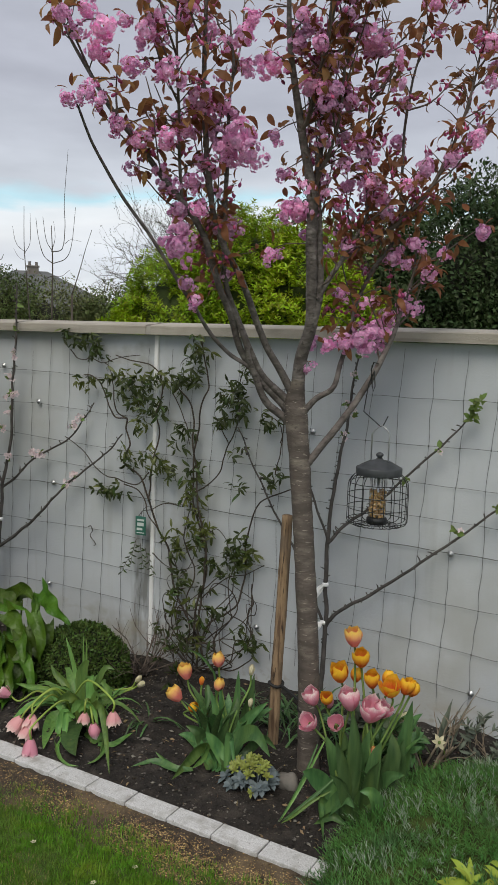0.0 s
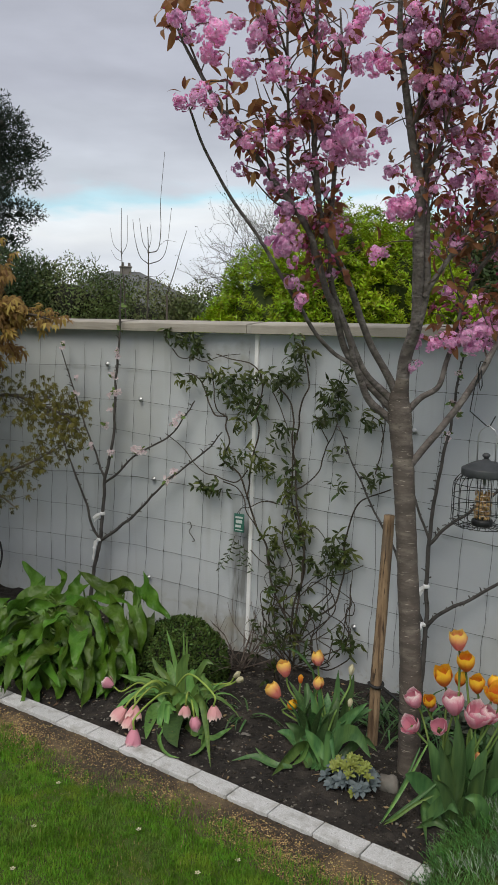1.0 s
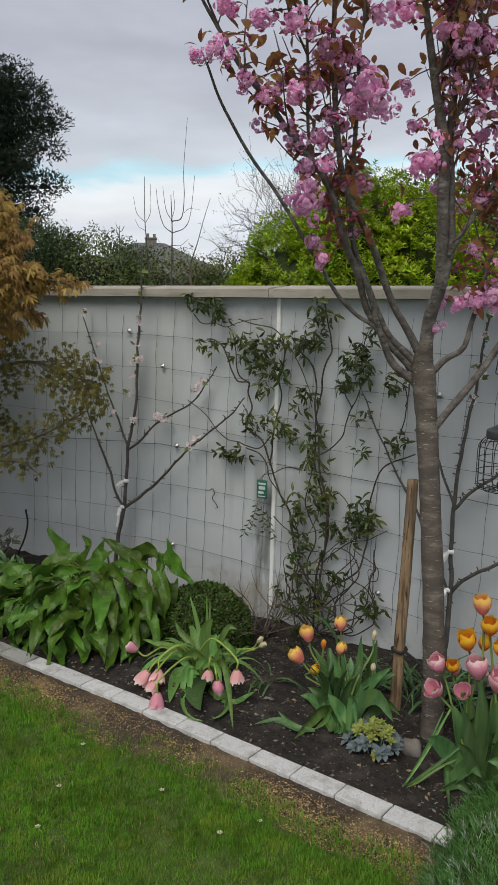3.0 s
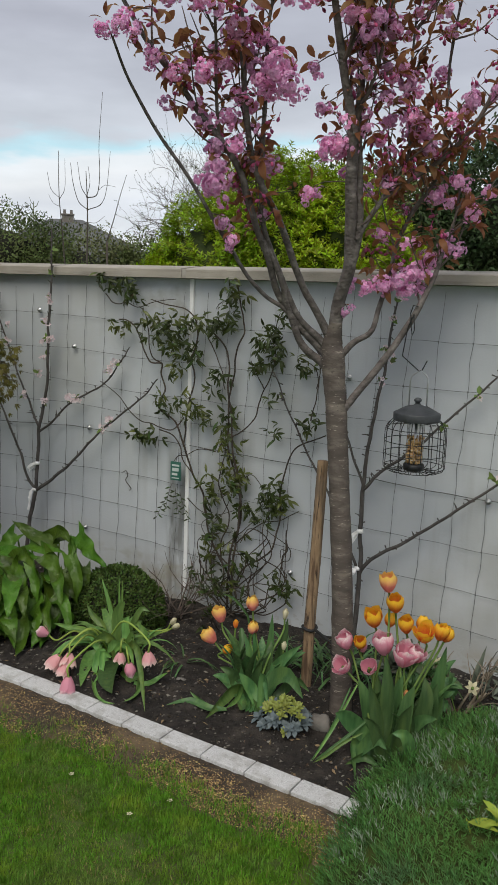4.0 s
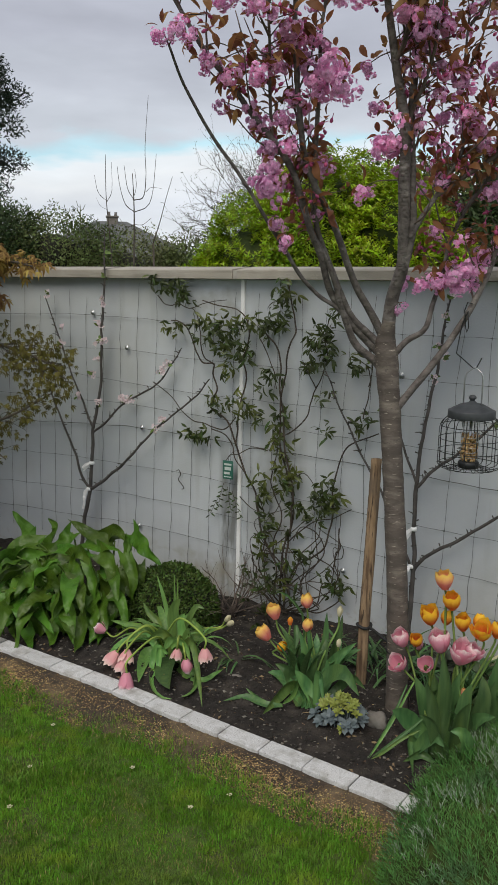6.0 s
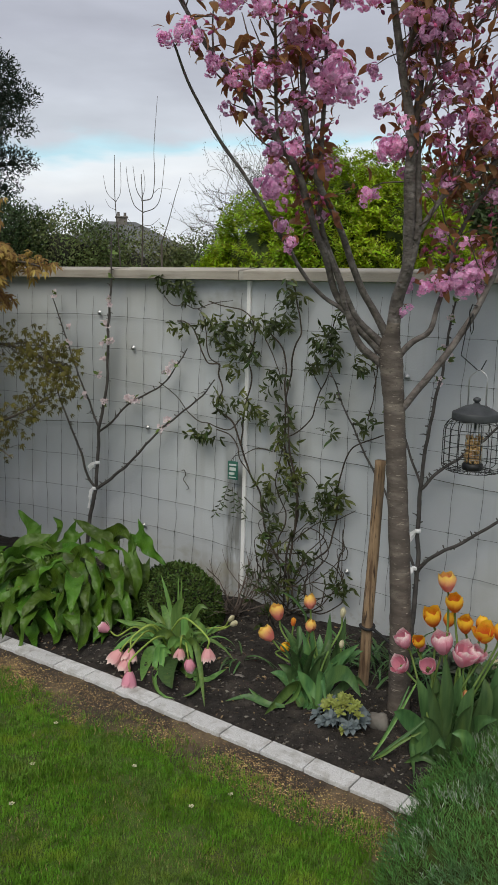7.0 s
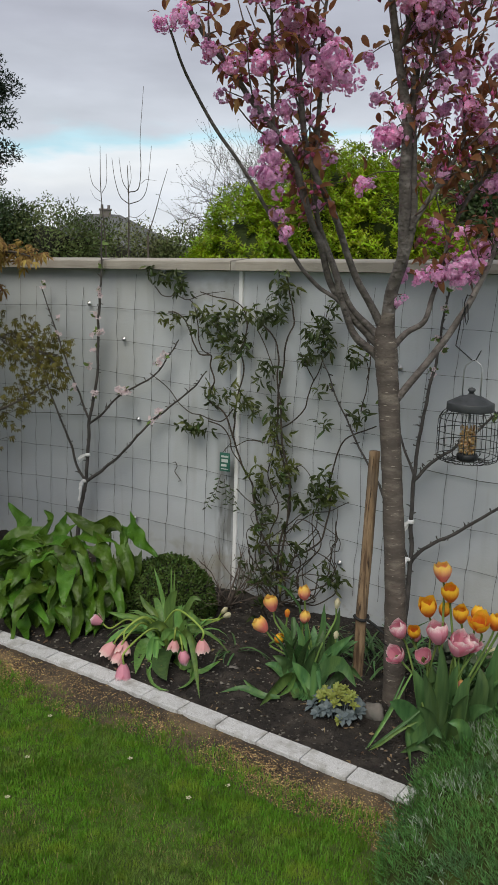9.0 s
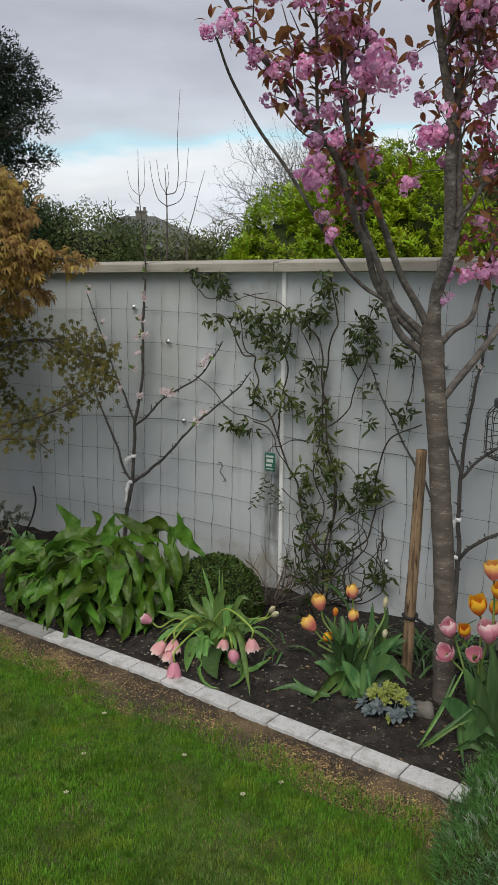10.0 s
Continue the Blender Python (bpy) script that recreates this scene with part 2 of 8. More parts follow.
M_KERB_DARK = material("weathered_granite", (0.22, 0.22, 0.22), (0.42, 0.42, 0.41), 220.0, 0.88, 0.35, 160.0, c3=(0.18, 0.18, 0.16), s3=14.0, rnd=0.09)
M_LITTER = material("dead_leaf", (0.13, 0.085, 0.05), (0.30, 0.21, 0.12), 20.0, 0.85, 0.1, 90.0, island=0.5)
M_PEBBLE = material("pebble", (0.075, 0.066, 0.058), (0.20, 0.18, 0.16), 20.0, 0.85, 0.2, 90.0, island=0.6)
M_TAN = material("tan_grit", (0.30, 0.19, 0.08), (0.56, 0.38, 0.17), 20.0, 0.9, 0.2, 90.0, island=0.5)
M_ROCK = material("grey_stone", (0.12, 0.11, 0.10), (0.24, 0.22, 0.20), 18.0, 0.9, 0.5, 60.0, c3=(0.10, 0.10, 0.09), s3=9.0)
M_WIRE = material("grey_wire", (0.08, 0.084, 0.08), (0.16, 0.165, 0.16), 20.0, 0.55, 0.0, metal=0.5)
M_STEEL = material("galvanised_steel", (0.45, 0.46, 0.47), (0.62, 0.63, 0.64), 40.0, 0.35, 0.05, metal=0.9)
M_BLACK = material("black_metal", (0.012, 0.013, 0.014), (0.028, 0.03, 0.032), 30.0, 0.45, 0.05, metal=0.3)
M_ROOFM = material("grey_painted_metal", (0.030, 0.034, 0.038), (0.055, 0.06, 0.066), 25.0, 0.5, 0.1, 90.0)
M_NUT = material("peanuts", (0.36, 0.22, 0.09), (0.55, 0.36, 0.17), 60.0, 0.7, 0.4, 120.0, island=0.25)
M_STAKE = material("weathered_pine", (0.23, 0.150, 0.085), (0.34, 0.235, 0.14), 14.0, 0.85, 0.5, 70.0, c3=(0.12, 0.085, 0.06), s3=6.0, stretch=(6, 6, 0.7))
M_BARK = material("cherry_bark", (0.060, 0.049, 0.042), (0.118, 0.097, 0.082), 9.0, 0.8, 0.4, 45.0, c3=(0.18, 0.155, 0.13), s3=10.0, stretch=(1, 1, 3.0))
M_LIMB = material("smooth_limb_bark", (0.080, 0.067, 0.062), (0.165, 0.143, 0.132), 22.0, 0.75, 0.8, 60.0, c3=(0.24, 0.215, 0.20), s3=18.0, stretch=(1, 1, 1.5))
M_TWIG = material("dark_twig", (0.085, 0.064, 0.054), (0.165, 0.13, 0.11), 25.0, 0.8, 0.3, 80.0)
M_APPLE = material("apple_bark", (0.050, 0.045, 0.042), (0.105, 0.095, 0.088), 22.0, 0.85, 0.4, 80.0)
M_VINE = material("vine_stem", (0.032, 0.025, 0.020), (0.075, 0.058, 0.042), 25.0, 0.8, 0.3, 80.0)
M_VLEAF = material("vine_leaf", (0.026, 0.043, 0.010), (0.072, 0.100, 0.024), 14.0, 0.36, 0.15, 120.0, c3=(0.20, 0.225, 0.045), s3=3.0, rnd=0.55, trans=0.15, spec=0.4)
M_PETAL = material("pink_blossom", (0.90, 0.43, 0.73), (0.97, 0.74, 0.93), 30.0, 0.65, 0.1, 150.0, rnd=0.18, island=0.16, trans=0.45, spec=0.2)
M_BUD = material("deep_pink_bud", (0.42, 0.05, 0.17), (0.56, 0.12, 0.28), 40.0, 0.6, 0.0, rnd=0.2, trans=0.15)
M_BRONZE = material("bronze_leaf", (0.27, 0.120, 0.052), (0.44, 0.225, 0.085), 10.0, 0.4, 0.15, 120.0, c3=(0.44, 0.30, 0.11), s3=4.0, rnd=0.4, trans=0.5, spec=0.3)
M_TLEAF = material("tulip_leaf", (0.042, 0.105, 0.036), (0.098, 0.19, 0.066), 7.0, 0.42, 0.1, 60.0, stretch=(9, 9, 1), c3=(0.12, 0.21, 0.06), s3=3.0, rnd=0.34, trans=0.10, spec=0.4)
M_YSTEM = material("yellow_green_stem", (0.22, 0.33, 0.06), (0.34, 0.44, 0.10), 10.0, 0.5, 0.0, rnd=0.15, spec=0.22)
M_YELLOWING = material("yellowing_leaf", (0.10, 0.19, 0.05), (0.20, 0.28, 0.06), 9.0, 0.5, 0.1, 60.0, c3=(0.42, 0.40, 0.08), s3=7.0, rnd=0.3, trans=0.15, spec=0.22)
M_TLIGHT = material("pale_tulip_leaf", (0.10, 0.215, 0.056), (0.185, 0.33, 0.09), 7.0, 0.42, 0.1, 60.0, stretch=(9, 9, 1), c3=(0.22, 0.36, 0.08), s3=3.0, rnd=0.35, trans=0.16, spec=0.4)
M_TSTEM = material("tulip_stem", (0.13, 0.21, 0.05), (0.19, 0.29, 0.08), 10.0, 0.5, 0.0, rnd=0.15, spec=0.22)
M_TPINK = material("pink_tulip", (0.74, 0.28, 0.36), (0.86, 0.48, 0.54), 22.0, 0.5, 0.1, 60.0, stretch=(3, 3, 1), rnd=0.10, trans=0.3, spec=0.22)
M_TFADE = material("faded_pink_tulip", (0.80, 0.36, 0.38), (0.88, 0.60, 0.56), 18.0, 0.6, 0.15, 60.0, c3=(0.70, 0.50, 0.28), s3=10.0, rnd=0.15, trans=0.3, spec=0.22)
M_TORANGE = material("orange_tulip", (0.72, 0.22, 0.015), (0.80, 0.36, 0.03), 14.0, 0.45, 0.1, 60.0, c3=(0.60, 0.10, 0.04), s3=14.0, rnd=0.12, trans=0.3, spec=0.22)
M_TPEACH = material("peach_tulip", (0.74, 0.27, 0.09), (0.80, 0.42, 0.06), 10.0, 0.45, 0.1, 60.0, c3=(0.68, 0.19, 0.16), s3=16.0, rnd=0.12, trans=0.3, spec=0.22)
M_CREAM = material("cream_petal", (0.72, 0.66, 0.42), (0.80, 0.76, 0.58), 20.0, 0.5, 0.0, trans=0.3)
M_ARUM = material("broad_leaf", (0.032, 0.082, 0.008), (0.082, 0.162, 0.016), 14.0, 0.38, 0.9, 34.0, c3=(0.085, 0.185, 0.020), s3=6.0, rnd=0.35, trans=0.06, spec=0.32)
M_BOX = material("box_leaf", (0.035, 0.070, 0.014), (0.095, 0.145, 0.032), 30.0, 0.5, 0.0, island=0.45, trans=0.1, spec=0.22)
# dark green filler: shade between leaves painted as a core colour
M_GREENCORE = material("green_shade_core", (0.022, 0.036, 0.006), (0.06, 0.085, 0.012), 9.0, 0.9, 0.8, 30.0)
# near-black filler colour: the shade deep inside crowns, put into the colour
M_INNER = material("dark_shade_core", (0.012, 0.014, 0.008), (0.026, 0.026, 0.016), 30.0, 0.95, 0.5, 60.0)
M_BLUE = material("blue_grey_leaf", (0.075, 0.10, 0.11), (0.15, 0.185, 0.195), 15.0, 0.6, 0.1, 60.0, rnd=0.2)
M_LIME = material("lime_bract", (0.20, 0.25, 0.05), (0.38, 0.38, 0.09), 15.0, 0.55, 0.0, rnd=0.2, trans=0.2)
M_CUSHION = material("needle_green", (0.075, 0.195, 0.050), (0.165, 0.330, 0.088), 3.0, 0.55, 0.0, c3=(0.13, 0.24, 0.11), s3=4.5, island=0.4, trans=0.15, spec=0.22)
M_SILVER = material("silver_needle", (0.22, 0.29, 0.21), (0.40, 0.48, 0.37), 8.0, 0.6, 0.0, island=0.25, trans=0.1, spec=0.22)
M_SPRIG = material("yellow_green_leaf", (0.30, 0.40, 0.05), (0.44, 0.50, 0.09), 8.0, 0.4, 0.1, 50.0, rnd=0.15, trans=0.3, spec=0.22)
M_MAPLE = material("golden_maple_leaf", (0.35, 0.250, 0.050), (0.55, 0.425, 0.105), 5.0, 0.55, 0.0, c3=(0.34, 0.205, 0.075), s3=3.0, rnd=0.35, island=0.4, trans=0.32, spec=0.22)
# olive leaf colour, dimmed to carry the shade of the lower tier
M_MAPLE2 = material("shade_dimmed_olive_leaf", (0.084, 0.084, 0.016), (0.20, 0.182, 0.032), 5.0, 0.55, 0.0, rnd=0.45, island=0.3, trans=0.3, spec=0.22)
M_LAUREL = material("yellow_green_laurel", (0.18, 0.28, 0.009), (0.42, 0.52, 0.020), 1.6, 0.36, 0.0, island=0.55, trans=0.25, spec=0.3)
M_HEDGE = material("hedge_leaf", (0.060, 0.090, 0.026), (0.135, 0.170, 0.055), 1.2, 0.55, 0.0, c3=(0.16, 0.16, 0.075), s3=0.9, island=0.45, trans=0.1, spec=0.22)
M_EVER = material("evergreen_leaf", (0.026, 0.048, 0.018), (0.075, 0.110, 0.040), 1.6, 0.5, 0.0, island=0.45, trans=0.1, spec=0.22)
M_PINE = material("pine_needle", (0.010, 0.020, 0.012), (0.026, 0.042, 0.024), 0.6, 0.7, 0.0, island=0.4, spec=0.22)
M_TRUNK = material("brown_bark", (0.05, 0.04, 0.032), (0.10, 0.085, 0.07), 6.0, 0.9, 0.4, 30.0)
M_SLATE = material("slate_roof", (0.10, 0.105, 0.11), (0.16, 0.165, 0.17), 1.5, 0.8, 0.2, 12.0, stretch=(1, 1, 5))
M_HWALL = material("house_render", (0.42, 0.40, 0.37), (0.50, 0.48, 0.44), 1.0, 0.9, 0.1, 20.0)
M_BRICKC = material("chimney_render", (0.15, 0.135, 0.125), (0.22, 0.20, 0.185), 6.0, 0.9, 0.2, 30.0)
M_GLASSD = material("dark_pane", (0.02, 0.022, 0.025), (0.035, 0.038, 0.042), 2.0, 0.1, 0.0)
M_TAG = material("dark_green_tag", (0.02, 0.10, 0.075), (0.04, 0.16, 0.12), 20.0, 0.35, 0.0)
M_TAGINK = material("pale_tag_print", (0.50, 0.56, 0.54), (0.62, 0.66, 0.64), 20.0, 0.5, 0.0)
M_TIE = material("white_cloth_tie", (0.84, 0.84, 0.84), (0.92, 0.92, 0.92), 30.0, 0.8, 0.1)
M_RUBBER = material("black_rubber", (0.01, 0.01, 0.011), (0.02, 0.02, 0.022), 20.0, 0.7, 0.1)
M_DEAD = material("dead_stem", (0.18, 0.14, 0.10), (0.30, 0.25, 0.19), 25.0, 0.85, 0.3, 80.0)
M_APBLOS = material("pale_apple_blossom", (0.72, 0.56, 0.60), (0.82, 0.74, 0.76), 30.0, 0.6, 0.0, trans=0.3)
M_YLEAF = material("fresh_leaf", (0.10, 0.16, 0.04), (0.17, 0.23, 0.06), 20.0, 0.5, 0.0, rnd=0.3, trans=0.2, spec=0.22)
M_GREYLEAF = material("grey_green_leaf", (0.09, 0.11, 0.085), (0.16, 0.18, 0.14), 20.0, 0.6, 0.0, rnd=0.3, trans=0.1, spec=0.22)


def add_marks(m, stretch, lo, hi, colour, amount=1.0, scale=1.0, box=None, coord="Object"):
    """Lays marks of another colour over a material, where a stretched noise runs high; box keeps them to a stretch (centre, half size)."""
    n, l = m.node_tree.nodes, m.node_tree.links
    b = n["Principled BSDF"]
    old = b.inputs["Base Color"].links[0].from_socket
    tc, mp, nz, mr, mx = n.new("ShaderNodeTexCoord"), n.new("ShaderNodeMapping"), n.new("ShaderNodeTexNoise"), n.new("ShaderNodeMapRange"), n.new("ShaderNodeMix")
    mp.inputs["Scale"].default_value = stretch
    l.new(tc.outputs[coord], mp.inputs["Vector"])
    l.new(mp.outputs[0], nz.inputs["Vector"])
    nz.inputs["Scale"].default_value, nz.inputs["Detail"].default_value = scale, 5.0
    mr.inputs["From Min"].default_value, mr.inputs["From Max"].default_value, mr.inputs["To Max"].default_value = lo, hi, amount
    l.new(nz.outputs["Fac"], mr.inputs["Value"])
    fac = mr.outputs[0]
    if box:
        sub, ab, dv = n.new("ShaderNodeVectorMath"), n.new("ShaderNodeVectorMath"), n.new("ShaderNodeVectorMath")
        sub.operation, ab.operation, dv.operation = "SUBTRACT", "ABSOLUTE", "DIVIDE"
        sub.inputs[1].default_value, dv.inputs[1].default_value = box[0], box[1]
        l.new(tc.outputs[coord], sub.inputs[0])
        l.new(sub.outputs[0], ab.inputs[0])
        l.new(ab.outputs[0], dv.inputs[0])
        sp, m1, m2, edge, mul = n.new("ShaderNodeSeparateXYZ"), n.new("ShaderNodeMath"), n.new("ShaderNodeMath"), n.new("ShaderNodeMapRange"), n.new("ShaderNodeMath")
        l.new(dv.outputs[0], sp.inputs[0])
        m1.operation, m2.operation, mul.operation = "MAXIMUM", "MULTIPLY_ADD", "MULTIPLY"
        l.new(sp.outputs["X"], m1.inputs[0])
        l.new(sp.outputs["Z"], m1.inputs[1])
        l.new(nz.outputs["Fac"], m2.inputs[0])
        m2.inputs[1].default_value = 0.9
        l.new(m1.outputs[0], m2.inputs[2])
        edge.inputs["From Min"].default_value, edge.inputs["From Max"].default_value = 1.45, 1.05
        l.new(m2.outputs[0], edge.inputs["Value"])
        l.new(edge.outputs[0], mul.inputs[0])
        l.new(fac, mul.inputs[1])
        fac = mul.outputs[0]
    mx.data_type = "RGBA"
    mx.inputs["B"].default_value = rgb(colour)
    l.new(old, mx.inputs["A"])
    l.new(fac, mx.inputs["Factor"])
    for k in [k for k in l if k.from_socket == old and k.to_node != mx]:
        l.new(mx.outputs["Result"], k.to_socket)
    return m


def shade_up(m, height, low, top, start=0.35, end=1.15):
    """A petal's own markings: one colour at its foot, another at its rim."""
    n, l = m.node_tree.nodes, m.node_tree.links
    b = n["Principled BSDF"]
    old = b.inputs["Base Color"].links[0].from_socket
    tc, sp, nz, ad, cr_, mx = n.new("ShaderNodeTexCoord"), n.new("ShaderNodeSeparateXYZ"), n.new("ShaderNodeTexNoise"), n.new("ShaderNodeMath"), n.new("ShaderNodeValToRGB"), n.new("ShaderNodeMix")
    mp = n.new("ShaderNodeMapping")
    mp.inputs["Scale"].default_value = (90, 90, 12)
    l.new(tc.outputs["Object"], mp.inputs["Vector"])
    l.new(mp.outputs[0], nz.inputs["Vector"])
    l.new(tc.outputs["Object"], sp.inputs[0])
    dv = n.new("ShaderNodeMath")
    dv.operation, ad.operation = "DIVIDE", "MULTIPLY_ADD"
    dv.inputs[1].default_value = height * 1.3
    l.new(sp.outputs["Z"], dv.inputs[0])
    l.new(nz.outputs["Fac"], ad.inputs[0])
    ad.inputs[1].default_value = 0.27
    l.new(dv.outputs[0], ad.inputs[2])
    cr_.color_ramp.elements[0].position, cr_.color_ramp.elements[0].color = start / 1.3, rgb(low)
    cr_.color_ramp.elements[1].position, cr_.color_ramp.elements[1].color = min(1.0, end / 1.3), rgb(top)
    l.new(ad.outputs[0], cr_.inputs[0])
    mx.data_type = "RGBA"
    mx.inputs["Factor"].default_value = 0.85
    l.new(old, mx.inputs["A"])
    l.new(cr_.outputs["Color"], mx.inputs["B"])
    for k in [k for k in l if k.from_socket == old and k.to_node != mx]:
        l.new(mx.outputs["Result"], k.to_socket)


add_marks(M_BARK, (32, 32, 200), 0.635, 0.70, (0.42, 0.37, 0.31), 0.85)
add_marks(M_BARK, (75, 75, 140), 0.58, 0.72, (0.060, 0.048, 0.040), 0.75)
add_marks(M_BARK, (7, 7, 60), 0.62, 0.70, (0.065, 0.052, 0.044), 0.5)
add_marks(M_BARK, (4, 4, 25), 0.55, 0.72, (0.075, 0.062, 0.053), 0.5)
add_marks(M_LIMB, (60, 60, 60), 0.56, 0.70, (0.045, 0.036, 0.033), 0.75)
add_marks(M_GRASS, (26, 26, 26), 0.50, 0.66, (0.075, 0.170, 0.014), 0.75)
add_marks(M_GRASS, (5, 5, 5), 0.50, 0.66, (0.085, 0.165, 0.014), 0.55)
add_marks(M_GRASS, (8, 8, 8), 0.52, 0.72, (0.30, 0.40, 0.045), 0.7)
add_marks(M_WALL, (9, 1, 0.7), 0.60, 0.80, (0.33, 0.335, 0.33), 0.55)
add_marks(M_WALL, (2.2, 1, 1.6), 0.55, 0.75, (0.57, 0.60, 0.63), 0.8)
add_marks(M_WALL, (16, 1, 3.5), 0.38, 0.56, (0.17, 0.175, 0.17), 0.9, box=((-0.07, 0, 0.40), (0.085, 1, 0.52)))
add_marks(M_WALL, (12, 1, 9), 0.36, 0.56, (0.27, 0.235, 0.18), 0.6, box=((-0.16, 0, 0.0), (0.30, 1, 0.24)))
add_marks(M_WALL, (30, 1, 30), 0.55, 0.68, (0.33, 0.31, 0.27), 0.6, box=((0.2, 0, 0.0), (3.0, 1, 0.12)))
add_marks(M_WALL, (7, 1, 9), 0.46, 0.66, (0.26, 0.255, 0.225), 0.7, box=((-0.12, 0, 1.62), (0.22, 1, 0.12)))
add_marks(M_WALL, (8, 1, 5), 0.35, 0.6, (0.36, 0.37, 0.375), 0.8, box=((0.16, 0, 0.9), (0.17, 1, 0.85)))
add_marks(M_WALL, (5, 1, 12), 0.50, 0.70, (0.30, 0.29, 0.22), 0.7, box=((-0.2, 0, 0.1), (0.6, 1, 0.2)))
add_marks(M_WALL, (4, 1, 10), 0.48, 0.66, (0.34, 0.29, 0.22), 0.6, box=((1.9, 0, 0.0), (0.7, 1, 0.16)))
add_marks(M_COPE, (3, 3, 40), 0.54, 0.72, (0.17, 0.155, 0.13), 0.6)
add_marks(M_KERB, (45, 45, 45), 0.55, 0.75, (0.27, 0.265, 0.255), 0.5)
add_marks(M_KERB, (170, 170, 170), 0.62, 0.70, (0.10, 0.095, 0.09), 0.9)
add_marks(M_STAKE, (55, 55, 3.0), 0.50, 0.62, (0.085, 0.048, 0.028), 0.85)
add_marks(M_STAKE, (110, 110, 6.0), 0.58, 0.64, (0.035, 0.022, 0.015), 0.9)
add_marks(M_STAKE, (14, 14, 9.0), 0.55, 0.72, (0.16, 0.12, 0.085), 0.6)
shade_up(M_TORANGE, 0.066, (0.80, 0.20, 0.05), (0.98, 0.66, 0.05), 0.52, 1.05)
shade_up(M_TPEACH, 0.066, (0.90, 0.30, 0.30), (0.98, 0.72, 0.16), 0.55, 1.08)
shade_up(M_TPINK, 0.066, (0.78, 0.34, 0.45), (1.0, 0.90, 0.88), 0.90, 1.14)
shade_up(M_TFADE, 0.066, (0.86, 0.46, 0.48), (0.98, 0.84, 0.76), 0.7, 1.1)


# ---------------------------------------------------------------- ground, bed and lawn
def kerb_y(x):
    """The lawn-side line of the edging."""
    return -1.202 - (0.052 if x > 0 else 0.020) * x


def ground_height(x, y):
    if y > kerb_y(x) + 0.05:
        near = max(0.0, min(1.0, (y - kerb_y(x) - 0.07) / 0.12))
        return 0.004 + 0.008 * near + near * 0.03 * noise.fractal(Vector((x * 3, y * 3, 0.3)), 1.0, 2.0, 3) + 0.014 * noise.noise(Vector((x * 21, y * 21, 1.7)))
    return -0.03


def make_ground():
    bm = bmesh.new()
    xs = [-900, -200, -50, -14, -6] + list(np.arange(-3.4, 4.01, 0.4)) + [8, 20, 60, 200, 900]
    ys = [-900, -200, -50, -14, -6] + list(np.arange(-3.6, 0.41, 0.4)) + [2, 6, 14, 40, 120, 400, 1200]
    vs = [[bm.verts.new((x, y, -0.022)) for x in xs] for y in ys]
    for a, b in zip(vs, vs[1:]):
        for i in range(len(xs) - 1):
            bm.faces.new((a[i], a[i + 1], b[i + 1], b[i]))
    return tagged(part("ground", bm, M_TURF), "wide green turf ground reaching the horizon", "ground", kind="structure")


def make_sheet(name, mat, x0, x1, n, edge0, edge1, m, height, label):
    bm = bmesh.new()
    rows = []
    for i in range(n + 1):
        x = x0 + (x1 - x0) * i / n
        a, b = edge0(x), edge1(x)
        rows.append([bm.verts.new((x, a + (b - a) * j / m, height(x, a + (b - a) * j / m))) for j in range(m + 1)])
    for a, b in zip(rows, rows[1:]):
        for j in range(m):
            bm.faces.new((a[j], b[j], b[j + 1], a[j + 1]))
    return tagged(part(name, bm, mat), label, "ground", kind="structure")


make_ground()
make_sheet("flower_bed_soil", M_SOIL, -3.2, 3.0, 300, lambda x: kerb_y(x) + 0.06, lambda x: -0.001, 70, ground_height, "dark crumbly garden soil with small stones")


def lawn_edge(x):
    return kerb_y(x) - 0.085 - 0.035 * noise.noise(Vector((x * 3.1, 0.4, 0))) - 0.02 * noise.noise(Vector((x * 11, 2.4, 0))) - 0.03 * max(0, min(1, (x - 0.6) / 0.8)) - 0.07 * math.exp(-((x + 0.12) / 0.22) ** 2)


def earth_height(x, y):
    """Bare earth that sinks gently into the turf."""
    t = max(0.0, min(1.0, (lawn_edge(x) + 0.06 - y) / 0.20))
    return 0.006 - 0.034 * t * t + (0.006 * noise.noise(Vector((x * 19, y * 19, 3))) + 0.003 * noise.noise(Vector((x * 60, y * 60, 3)))) * (1 - t)


make_sheet("earth_strip", M_DIRT, -3.2, 3.0, 320, lambda x: lawn_edge(x) - 0.16, lambda x: kerb_y(x) + 0.02, 22, earth_height, "bare brown earth beside the edging stones")


